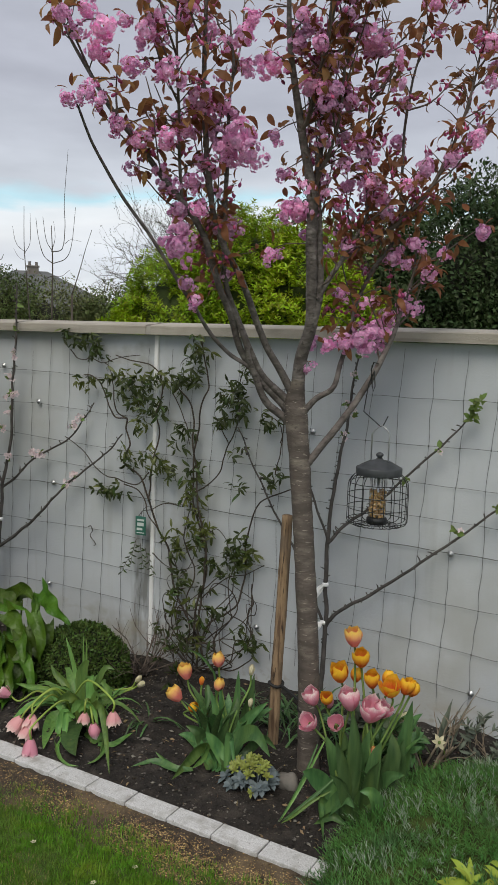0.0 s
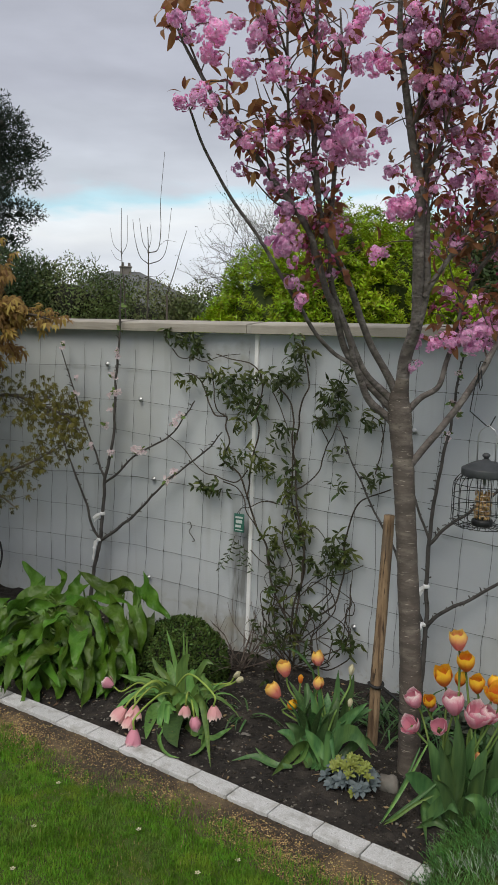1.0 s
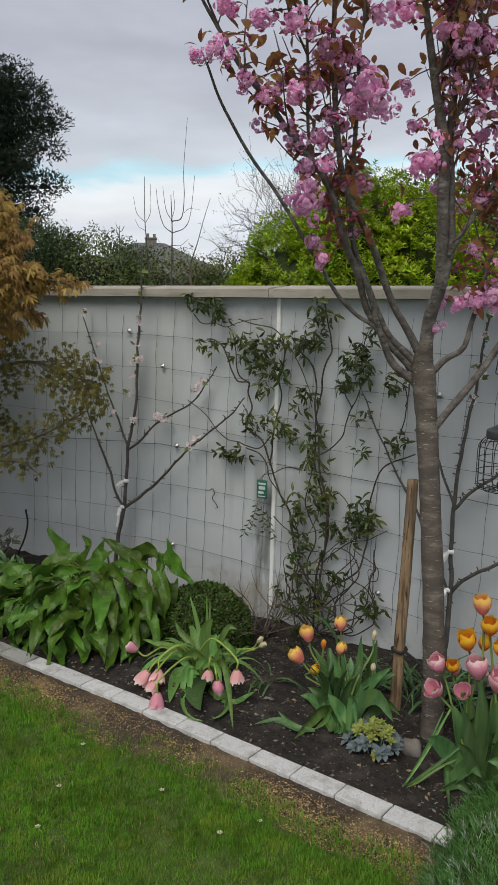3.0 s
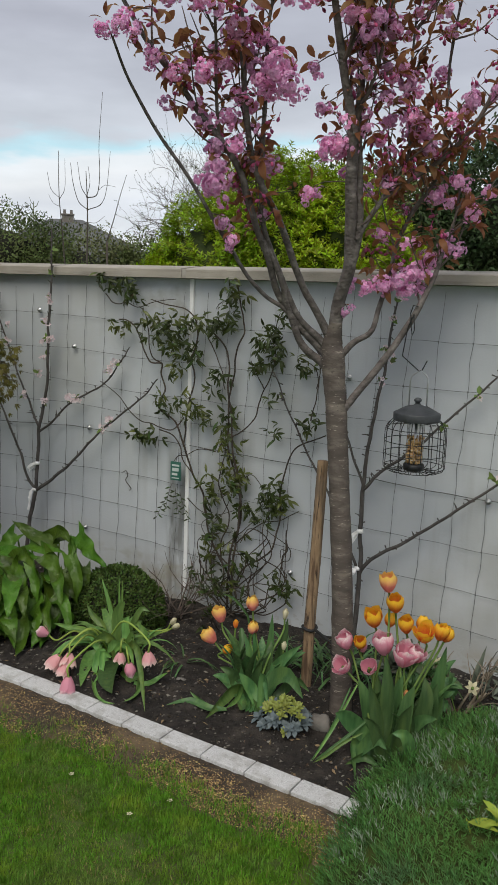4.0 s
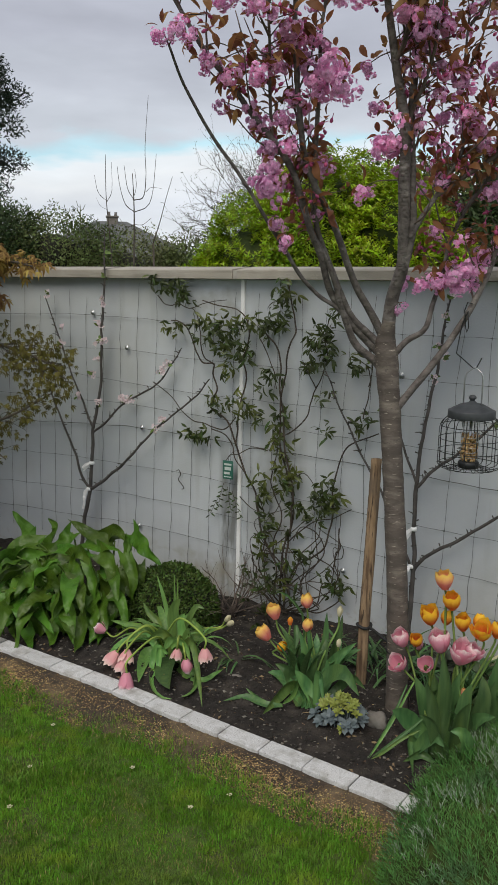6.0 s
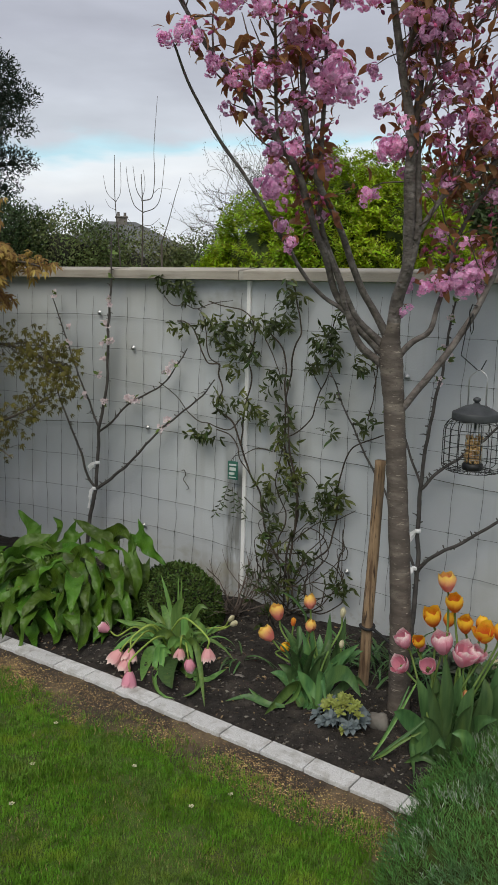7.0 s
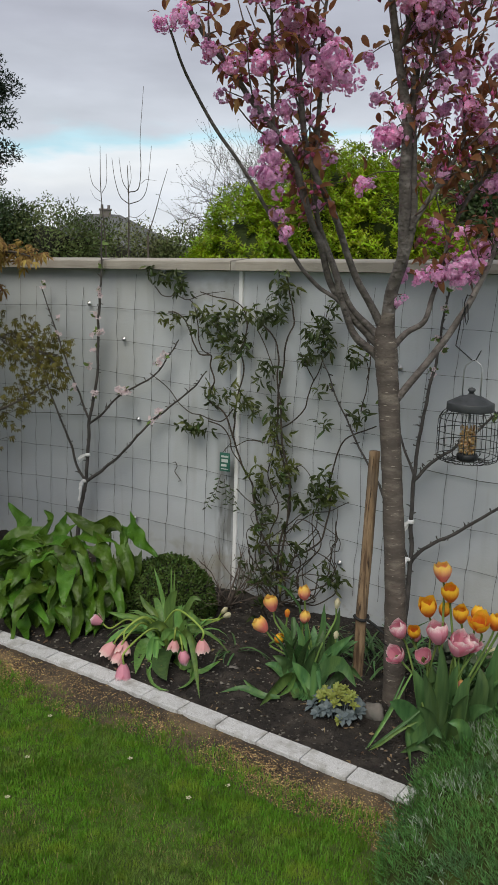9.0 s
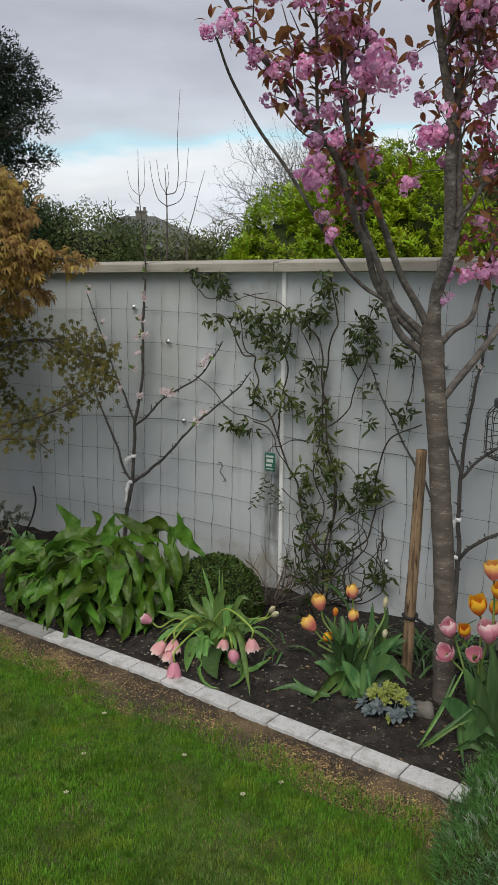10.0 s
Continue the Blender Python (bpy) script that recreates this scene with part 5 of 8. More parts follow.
    stem(((0.604, 0.377), (0.6, 0.411), (0.574, 0.412), (0.584, 0.343), (0.563, 0.264)), 0.0022)
    stem(((0.347, 0.742), (0.41, 0.78), (0.46, 0.73), (0.473, 0.659)), 0.0026)
    stem(((0.121, 1.438), (0.174, 1.356), (0.226, 1.275), (0.256, 1.192)), 0.003)
    stem(((0.33, 0.168), (0.438, 0.146), (0.522, 0.105)), 0.003)
    rv = random.Random(61)
    for k in range(15):
        x, z, line = rv.uniform(0.22, 0.42), 0.03, []
        for j in range(rv.randint(5, 8)):
            line.append((x, z))
            x, z = max(0.12, min(0.62, x + rv.uniform(-0.15, 0.19))), z + rv.uniform(0.0, 0.16)
        stem(line, rv.uniform(0.0026, 0.0042))
    # leaf tufts by height on the wall: x, z, reach, leaves
    for spot in ((-0.518, 1.702, 0.043, 8), (-0.43, 1.713, 0.038, 6), (-0.355, 1.682, 0.038, 8), (-0.328, 1.634, 0.032, 7), (-0.447, 1.49, 0.027, 4), (-0.386, 1.469, 0.035, 7), (-0.242, 1.52, 0.049, 9), (-0.179, 1.479, 0.065, 14), (-0.096, 1.425, 0.07, 16), (-0.035, 1.386, 0.065, 14), (-0.052, 1.5, 0.049, 8), (0.055, 1.363, 0.038, 10), (0.03, 1.504, 0.038, 8), (0.084, 1.521, 0.038, 7), (0.158, 1.518, 0.032, 6)):
        tuft(*spot)
    for spot in ((0.207, 1.504, 0.059, 10), (0.271, 1.698, 0.054, 8), (0.25, 1.665, 0.032, 5), (0.315, 1.627, 0.043, 7), (0.274, 1.543, 0.043, 7), (0.461, 1.485, 0.043, 9), (0.508, 1.46, 0.049, 12), (0.551, 1.564, 0.038, 5), (0.506, 1.393, 0.059, 12), (0.543, 1.382, 0.038, 6), (0.412, 1.359, 0.035, 6), (0.38, 1.302, 0.022, 4), (0.476, 1.172, 0.022, 2), (0.527, 1.204, 0.016, 2), (0.657, 1.363, 0.032, 5), (0.694, 1.326, 0.027, 5)):
        tuft(*spot)
    for spot in ((-0.057, 1.268, 0.038, 6), (0.207, 1.26, 0.043, 8), (0.169, 1.185, 0.027, 4), (-0.142, 1.113, 0.038, 6), (-0.098, 1.066, 0.032, 6), (0.018, 1.107, 0.043, 8), (0.072, 1.06, 0.049, 9), (0.124, 1.036, 0.032, 5), (-0.193, 0.91, 0.038, 7), (-0.278, 0.9, 0.027, 6), (-0.317, 0.926, 0.022, 4), (0.242, 1.035, 0.038, 6), (0.228, 0.961, 0.038, 7), (0.28, 0.909, 0.049, 9), (0.267, 1.052, 0.038, 6), (0.531, 1.011, 0.038, 4), (0.723, 1.074, 0.038, 6), (0.694, 1.057, 0.027, 4)):
        tuft(*spot)
    for spot in ((0.317, 0.798, 0.059, 10), (0.253, 0.744, 0.049, 8), (0.142, 0.707, 0.043, 8), (0.171, 0.651, 0.043, 8), (0.352, 0.744, 0.038, 5), (0.289, 0.682, 0.038, 5), (0.5, 0.68, 0.043, 8), (0.551, 0.723, 0.054, 11), (0.568, 0.64, 0.049, 11), (0.603, 0.683, 0.027, 5), (0.457, 0.571, 0.049, 8), (0.408, 0.592, 0.032, 5), (0.204, 0.497, 0.043, 8), (0.18, 0.401, 0.043, 7), (0.267, 0.372, 0.032, 4), (0.331, 0.468, 0.027, 4), (0.358, 0.598, 0.032, 4)):
        tuft(*spot)
    for spot in ((0.417, 0.371, 0.032, 8), (0.172, 0.322, 0.032, 5), (0.081, 0.21, 0.027, 4), (0.129, 0.132, 0.038, 4), (0.292, 0.177, 0.038, 7), (0.205, 0.174, 0.027, 4), (0.574, 0.27, 0.038, 6), (0.618, 0.211, 0.038, 6), (0.662, 0.26, 0.027, 3), (0.355, 0.283, 0.032, 5)):
        tuft(*spot)
    leaves("leaf", VLEAVES, poses, M_VLEAF, vine)
    for x, z, tilt in ((-0.085, 0.655, -0.2), (-0.06, 0.64, 0.25), (-0.10, 0.60, -0.55), (-0.03, 0.62, 0.5)):
        spray = bmesh.new()
        a, b = Vector((x, -0.05, z)), Vector((x + 0.14 * math.sin(tilt), -0.06, z - 0.14))
        tube(spray, [a, (a + b) / 2 + Vector((0, -0.008, 0)), b], [0.0015, 0.0009], 5)
        part("vine_stem", spray, M_VINE, vine)
        for k in range(9):
            p = a.lerp(b, (k + 1) / 9.5)
            piece("leaf", LEAFLET, vine, place(p, (0.9 if k % 2 else -0.9, -0.25, R.uniform(-0.7, 0.0)), (0, -1, 0.4), R.uniform(0.7, 1.1)))


make_vine()


def make_tag():
    tag = thing("plant_tag", label="dark green plant label hanging from the climber", category="plant label")
    bm = bmesh.new()
    box(bm, -0.024, -0.0012, -0.04, 0.024, 0.0012, 0.04, 0.0011)
    part("card", bm, M_TAG, tag)
    for x, z, w, h in ((0, 0.024, 0.034, 0.008), (0, 0.006, 0.030, 0.014), (-0.004, -0.014, 0.026, 0.010), (0, -0.030, 0.034, 0.004)):
        bm = bmesh.new()
        box(bm, x - w / 2, -0.0024, z - h / 2, x + w / 2, -0.0014, z + h / 2)
        part("print_bar", bm, M_TAGINK, tag, smooth=False)
    bm = bmesh.new()
    tube(bm, spline([(0, 0, 0.038), (0.004, 0.006, 0.06), (0.02, 0.012, 0.08), (0.045, 0.015, 0.085)], 10), [0.001], 5)
    part("string", bm, M_BLACK, tag)
    tag.matrix_basis = Matrix.Translation((-0.050, -0.062, 0.735)) @ Matrix.Rotation(0.12, 4, "Z") @ Matrix.Scale(1.25, 4)


make_tag()


# ---------------------------------------------------------------- trained apple trees
def small_flower(r=0.017):
    v, f = [], []
    for k in range(5):
        a = k * math.tau / 5
        o = len(v)
        for u, w, z in ((0.1, 0, 0), (0.6, -0.38, 0.12), (0.6, 0.38, 0.12), (1.0, 0, 0.2)):
            v.append(((u * math.cos(a) - w * math.sin(a)) * r, (u * math.sin(a) + w * math.cos(a)) * r, z * r))
        f += [(o, o + 1, o + 3), (o, o + 3, o + 2)]
    return np.array(v), f


APFLOWER = leaf_mesh("flower", small_flower(), M_APBLOS)
APLEAF = leaf_mesh("leaf", blade(0.032, 0.016, 3, 0.3, 0.4), M_YLEAF)


def make_apple(label, branches, spots, ties):
    tree = thing("apple_tree", label=label, category="fruit tree", group="apple trees trained on the wall")
    own = random.Random(len(spots))
    for pts, r0, r1 in branches:
        bm = bmesh.new()
        c = spline(pts, 12 * len(pts))
        for i in range(len(c)):
            c[i] += np.array(noise.noise_vector(Vector(c[i]) * 11)) * 0.007
            c[i, 1] = min(c[i, 1], -0.03)
        tube(bm, c, [r0, r1], 8)
        for i in range(6, len(c) - 3, 5):
            if R.random() < 0.55:
                a = Vector(c[i])
                d = Vector((R.uniform(-1, 1), R.uniform(-0.7, 0.2), R.uniform(-0.2, 1))).normalized()
                b = a + d * R.uniform(0.015, 0.045)
                tube(bm, [a, (a + b) / 2 + Vector((0, 0, 0.004)), b], [r1 * 1.1 + 0.0008, 0.0014], 5)
        for i in range(5, len(c) - 2, 2):
            if own.random() < 0.6:
                a = Vector(c[i])
                b = a + Vector((own.uniform(-1, 1), own.uniform(-0.7, 0.2), own.uniform(-0.3, 1))).normalized() * own.uniform(0.010, 0.026)
                tube(bm, [a, a.lerp(b, 0.6), b], [0.0022, 0.0034], 5)
        part("branch", bm, M_APPLE, tree)
    for x, y, z, nf, nl in spots:
        for _ in range(nf):
            p = Vector((x, y, z)) + rand_dir() * R.uniform(0.006, 0.028)
            piece("flower", APFLOWER, tree, Matrix.Translation(p) @ (rand_dir(-0.2, 1) + Vector((0, -0.8, 0))).to_track_quat("Z", "Y").to_matrix().to_4x4() @ Matrix.Scale(R.uniform(0.7, 1.1), 4))
        for _ in range(nl):
            p = Vector((x, y, z)) + rand_dir() * 0.012
            piece("leaf", APLEAF, tree, place(p, rand_dir(-0.5, 0.9) + Vector((0, -0.3, 0)), (0, -1, 0.6), R.uniform(0.7, 1.4)))
    for x, y, z, dx, dz in ties:
        bm = bmesh.new()
        lathe(bm, [(0.012, -0.009), (0.0155, -0.007), (0.016, 0.002), (0.0135, 0.009)], 12)
        tie = part("cloth_tie", bm, M_TIE, tree, "white cloth tie")
        tie.location = (x, y + 0.012, z)
        for k in range(3):
            a, u = Vector((-0.006, -0.014, 0.0)), R.uniform(0.5, 0.95)
            end = Vector((dx * u, -0.014 - 0.006 * k, dz * u + 0.012 * (k - 1)))
            ribbon("tail", tie, (a[:], (a.lerp(end, 0.5) + rand_dir() * 0.010)[:], end[:]), R.uniform(0.012, 0.020), M_TIE, ((0, 0.7), (0.5, 1.0), (1, 0.75)), (0.2, -1, 0.3), 0.1, R.uniform(0.1, 0.3), 0.0, 7)


make_apple("leafless young apple tree with pale blossom, fanned on the wall", (
    ([(-1.08, -0.12, 0.0), (-1.06, -0.10, 0.287), (-1.007, -0.10, 0.503), (-0.965, -0.10, 0.881), (-0.917, -0.09, 1.117), (-0.90, -0.09, 1.411), (-0.874, -0.09, 1.667), (-0.866, -0.09, 1.82), (-0.868, -0.09, 1.98)], 0.013, 0.0035),
    ([(-1.01, -0.10, 0.50), (-1.066, -0.10, 0.56), (-1.157, -0.09, 0.756), (-1.296, -0.08, 0.981), (-1.34, -0.08, 1.1)], 0.009, 0.004),
    ([(-0.967, -0.10, 0.87), (-1.04, -0.09, 0.98), (-1.131, -0.08, 1.132), (-1.245, -0.07, 1.36), (-1.361, -0.07, 1.62)], 0.007, 0.003),
    ([(-0.965, -0.10, 0.84), (-0.86, -0.09, 0.93), (-0.737, -0.08, 1.036), (-0.515, -0.08, 1.152), (-0.40, -0.08, 1.284), (-0.345, -0.08, 1.363)], 0.007, 0.003),
    ([(-1.0, -0.10, 0.50), (-0.88, -0.09, 0.58), (-0.736, -0.08, 0.70), (-0.532, -0.08, 0.898), (-0.265, -0.08, 1.098), (-0.158, -0.08, 1.212)], 0.010, 0.003)),
    ((-0.88, -0.10, 1.60, 8, 2), (-0.91, -0.10, 1.47, 9, 1), (-0.885, -0.10, 1.38, 10, 2), (-0.93, -0.10, 1.36, 8, 1), (-0.92, -0.10, 1.28, 7, 1), (-0.97, -0.10, 1.18, 7, 2), (-1.09, -0.09, 1.05, 9, 2),
     (-1.24, -0.08, 1.34, 6, 1), (-1.23, -0.08, 1.45, 6, 1), (-1.33, -0.08, 1.62, 6, 1), (-0.70, -0.09, 1.06, 10, 2), (-0.74, -0.09, 1.05, 8, 1), (-0.47, -0.09, 1.24, 9, 2), (-0.43, -0.09, 1.27, 7, 3),
     (-0.47, -0.09, 0.96, 10, 2), (-0.52, -0.09, 0.91, 6, 3), (-0.92, -0.10, 1.02, 6, 1), (-0.87, -0.09, 1.72, 0, 3), (-0.87, -0.09, 1.86, 0, 3)),
    ((-0.985, -0.115, 0.66, -0.09, -0.07), (-1.012, -0.115, 0.50, -0.04, -0.12)))

make_apple("leafless young apple tree with a few blossoms, fanned on the wall", (
    ([(1.03, -0.14, -0.03), (1.02, -0.12, 0.2), (1.02, -0.10, 0.423), (1.01, -0.10, 0.804), (1.04, -0.09, 1.123), (1.08, -0.08, 1.381), (1.10, -0.08, 1.581), (1.115, -0.08, 1.66)], 0.013, 0.0035),
    ([(1.012, -0.10, 0.80), (1.084, -0.09, 0.882), (1.183, -0.08, 0.971), (1.307, -0.08, 1.087), (1.47, -0.08, 1.259), (1.56, -0.08, 1.348), (1.62, -0.08, 1.425)], 0.008, 0.003),
    ([(1.02, -0.10, 0.40), (1.04, -0.09, 0.44), (1.104, -0.09, 0.505), (1.258, -0.08, 0.615), (1.431, -0.08, 0.755), (1.572, -0.08, 0.877), (1.771, -0.08, 1.054), (1.90, -0.08, 1.14)], 0.010, 0.0035),
    ([(1.01, -0.10, 0.82), (0.933, -0.09, 0.981), (0.838, -0.08, 1.236), (0.746, -0.08, 1.412), (0.70, -0.08, 1.52)], 0.006, 0.003),
    ([(1.018, -0.10, 0.40), (0.922, -0.09, 0.573), (0.827, -0.08, 0.752), (0.703, -0.08, 0.956), (0.61, -0.08, 1.12), (0.52, -0.08, 1.30)], 0.007, 0.003)),
    ((1.10, -0.09, 1.58, 5, 5), (1.07, -0.09, 1.44, 5, 3), (1.10, -0.09, 1.40, 4, 3), (1.06, -0.09, 1.31, 3, 3), (1.63, -0.09, 1.42, 1, 16), (1.64, -0.09, 1.46, 0, 14), (1.655, -0.09, 1.49, 0, 8), (1.50, -0.09, 1.27, 2, 3), (1.36, -0.09, 1.13, 0, 5),
     (1.60, -0.09, 0.93, 2, 6), (1.76, -0.09, 1.05, 4, 6), (1.80, -0.09, 1.08, 3, 4), (0.86, -0.09, 1.20, 5, 8), (0.84, -0.09, 1.14, 2, 5), (0.77, -0.09, 1.36, 3, 4), (1.12, -0.08, 1.66, 2, 5)),
    ((1.012, -0.115, 0.605, -0.055, -0.075), (1.010, -0.115, 0.425, -0.035, -0.035)))


# ---------------------------------------------------------------- bird feeder
def make_feeder():
    f = thing("bird_feeder", (1.346, -0.42, 0.0), "caged hanging bird feeder with grey metal lid, half full", "bird feeder")
    bm = bmesh.new()
    lathe(bm, [(0.086, 1.196), (0.0915, 1.197), (0.0925, 1.199), (0.0925, 1.225), (0.0915, 1.2275), (0.088, 1.229), (0.086, 1.2295), (0.066, 1.241), (0.044, 1.252), (0.016, 1.2585), (0.012, 1.264)], 32)
    lid = part("lid", bm, M_ROOFM, f, "dark grey domed metal lid")
    bm = bmesh.new()
    lathe(bm, [(0.009, 1.264), (0.010, 1.270), (0.015, 1.274), (0.0155, 1.280), (0.010, 1.286), (0.003, 1.288)], 16)
    part("knob", bm, M_ROOFM, lid)
    n = 18
    for k in range(n):
        a = k * math.tau / n
        c, s = math.cos(a), math.sin(a)
        bm = bmesh.new()
        pr = [(0.070, 1.212), (0.098, 1.195), (0.118, 1.166), (0.121, 1.12), (0.121, 1.06), (0.121, 1.012), (0.112, 1.000), (0.085, 0.992), (0.045, 0.997)]
        tube(bm, spline([(r * c, r * s, z) for r, z in pr], 18), [0.0016], 5)
        part("cage_wire", bm, M_BLACK, f)
    for z, r in ((1.166, 0.1185), (1.115, 0.122), (1.065, 0.122), (1.012, 0.1215), (0.993, 0.085)):
        bm = bmesh.new()
        tube(bm, [(r * math.cos(k * math.tau / 40), r * math.sin(k * math.tau / 40), z) for k in range(41)], [0.0016], 5)
        part("cage_ring", bm, M_BLACK, f)
    bm = bmesh.new()
    lathe(bm, [(0.038, 0.996), (0.042, 0.998), (0.042, 1.018), (0.037, 1.024)], 24)
    part("base_cup", bm, M_BLACK, f)
    for k in range(14):
        a = k * math.tau / 14
        bm = bmesh.new()
        tube(bm, [(0.034 * math.cos(a), 0.034 * math.sin(a), 1.02), (0.034 * math.cos(a), 0.034 * math.sin(a), 1.205)], [0.0008], 4)
        part("mesh_wire", bm, M_STEEL, f)
    for z in np.arange(1.04, 1.20, 0.02):
        bm = bmesh.new()
        tube(bm, [(0.0342 * math.cos(k * math.tau / 20), 0.0342 * math.sin(k * math.tau / 20), z) for k in range(21)], [0.0008], 4)
        part("mesh_wire", bm, M_STEEL, f)
    ms = []
    for _ in range(260):
        a, r = R.uniform(0, 6.28), 0.030 * math.sqrt(R.random())
        ms.append(Matrix.Translation((r * math.cos(a), r * math.sin(a), R.uniform(1.026, 1.135))) @ Euler((R.uniform(0, 6), R.uniform(0, 6), 0)).to_matrix().to_4x4() @ Matrix.Diagonal((0.010, 0.006, 0.007, 1)))
    bulk("peanuts", PEB, ms, M_NUT, f, "pale brown nuts")
    bm = bmesh.new()
    lathe(bm, [(0.006, 1.02), (0.006, 1.20)], 8)
    part("centre_rod", bm, M_STEEL, f)
    bm = bmesh.new()
    tube(bm, [(-0.036, 0, 1.235), (-0.036, 0, 1.355), (-0.030, 0, 1.372), (0.002, 0, 1.398), (0.028, 0, 1.378), (0.036, 0, 1.362), (0.036, 0, 1.235)], [0.0027], 6)
    part("handle", bm, M_STEEL, f, "thin bright wire handle")
    bm = bmesh.new()
    tube(bm, [(0.026, 0, 1.434), (0.008, 0, 1.396), (-0.004, 0, 1.392), (-0.076, 0.0, 1.447), (-0.066, 0, 1.522), (-0.060, 0, 1.56), (-0.046, 0, 1.596), (-0.040, 0.0, 1.612), (-0.034, 0, 1.55), (-0.040, 0, 1.53),
              (-0.046, 0, 1.55), (-0.052, -0.004, 1.615), (-0.040, -0.012, 1.645), (-0.026, 0.004, 1.640)], [0.0024], 6)
    part("hook", bm, M_BLACK, f, "black bent wire hook over the branch")


make_feeder()


# ---------------------------------------------------------------- tulips
def petal_data(h, w, cup, flare, close=0.78, frill=0.0, point=0.24):
    """A tulip petal from the base up, bulging outwards (+Y), with a rounded rim that turns in or out."""
    v, f, cols = [], [], (-1, -0.6, -0.2, 0.2, 0.6, 1)
    for i in range(7):
        t = i / 6
        out = cup * math.sin(math.pi * min(1, t * close + 0.14)) * h * 0.62 + flare * h * t * t
        ww = w * (0.34 + 0.66 * math.sin(math.pi * min(0.5, 0.62 * t + 0.05))) * (1.0 if t < 0.7 else 1.0 - 1.6 * (t - 0.7) ** 1.6)
        for k, s in enumerate(cols):
            z = h * (t - point * s * s * t ** 3) + frill * h * math.sin(k * 2.3 + 1) * t ** 4
            v.append((s * ww / 2, out - s * s * ww * 0.26 + frill * h * math.sin(k * 3.1) * t ** 3, z))
    for i in range(6):
        for j in range(5):
            a = i * 6 + j
            f.append((a, a + 1, a + 7, a + 6))
    return np.array(v), f


PETALS = {}
for key, mat_ in (("pink", M_TPINK), ("faded", M_TFADE), ("orange", M_TORANGE), ("peach", M_TPEACH), ("cream", M_CREAM)):
    for form, dims in (("closed", (0.070, 0.046, 0.60, -0.05, 0.74, 0.03)), ("cup", (0.066, 0.054, 0.70, -0.02, 0.55, 0.04, 0.18)), ("open", (0.066, 0.056, 0.74, 0.06, 0.48, 0.05, 0.16)), ("bud", (0.048, 0.026, 0.32, -0.10, 0.8)), ("wilt", (0.058, 0.050, 0.66, 0.10, 0.46, 0.13, 0.05))):
        PETALS[key, form] = leaf_mesh("petal", petal_data(*dims), mat_)
ov_bm = bmesh.new()
lathe(ov_bm, [(0.003, -0.004), (0.007, 0.0), (0.006, 0.016), (0.004, 0.024), (0.006, 0.026), (0.002, 0.029)], 8)
OVARY = mesh_of(ov_bm, "flower", M_TSTEM)
TLEAVES = [blade(0.30, 0.062, 8, 0.35, 1.0, wide=0.35), blade(0.26, 0.078, 8, 0.30, 0.7, wide=0.38), blade(0.34, 0.046, 8, 0.40, 1.5, wide=0.3), blade(0.24, 0.066, 8, 0.3, 0.4, wide=0.4, wave=0.01),
           blade(0.28, 0.088, 8, 0.22, 1.5, wide=0.42, wave=0.012)]
TLEAVES += [blade(0.30, 0.060, 8, 0.45, 0.25, wide=0.4), blade(0.26, 0.074, 8, 0.40, 0.4, wide=0.42, wave=0.008), blade(0.33, 0.052, 8, 0.5, 0.5, wide=0.38)]
TLEAVES += [blade(0.28, 0.030, 8, 0.35, 1.5, wide=0.35), blade(0.25, 0.026, 8, 0.4, 0.9, wide=0.35)]
TLEAF_MESH = [leaf_mesh("leaf", d, M_TLEAF) for d in TLEAVES]
TLIGHT_MESH = [leaf_mesh("leaf", d, M_TLIGHT) for d in TLEAVES]


def tulip_flower(parent, at, up, colour, form, size=1.0):
    fl = piece("flower", OVARY, parent, Matrix.Translation(at) @ Vector(up).normalized().to_track_quat("Z", "Y").to_matrix().to_4x4() @ Matrix.Rotation(R.uniform(0, 6), 4, "Z") @ Matrix.Scale(size, 4))
    for k in range(6):
        inner = k % 2
        piece("petal", PETALS[colour, form], fl, Matrix.Rotation(k * math.tau / 6 + R.uniform(-0.12, 0.12), 4, "Z") @ Matrix.Rotation(R.uniform(-0.20, -0.03) + inner * 0.16, 4, "X") @ Matrix.Scale(R.uniform(0.94, 1.07) * (0.93 if inner else 1.0), 4))
    return fl


def tulip_clump(label, base, flowers, leaf_list, spread=0.05, pale=False):
    clump = thing("tulip_clump", label=label, category="tulips", group="tulips in the bed")
    b = Vector(base)
    for at, up, colour, form, size, bend in flowers:
        a, u = Vector(at), Vector(up).normalized()
        foot = b + Vector((R.uniform(-1, 1) * spread, R.uniform(-1, 1) * spread * 0.7, 0))
        bm = bmesh.new()
        if bend:
            top = (foot + a) / 2 + Vector((0, 0, bend))
            pts = [foot, foot * 0.6 + top * 0.4 + Vector((0, 0, bend * 0.2)), top, a - u * 0.05, a]
        else:
            pts = [foot, foot * 0.55 + a * 0.45 + Vector((R.uniform(-0.012, 0.012), 0, 0)), a - u * 0.06, a]
        tube(bm, spline(pts, 22), [0.0048, 0.0042], 7)
        part("stem", bm, M_YSTEM if bend else M_TSTEM, clump)
        tulip_flower(clump, a, u, colour, form, size)
    for ang, lift, size, kind, dx, dy in leaf_list:
        way = Vector((math.cos(radians(ang)), math.sin(radians(ang)), lift))
        upv = Vector((-way.x * 0.6, -way.y * 0.6, 1.0))
        piece("leaf", (TLIGHT_MESH if pale else TLEAF_MESH)[kind], clump, place(b + Vector((dx, dy, 0.0)), way, upv, size, R.uniform(-0.25, 0.25)))
    return clump


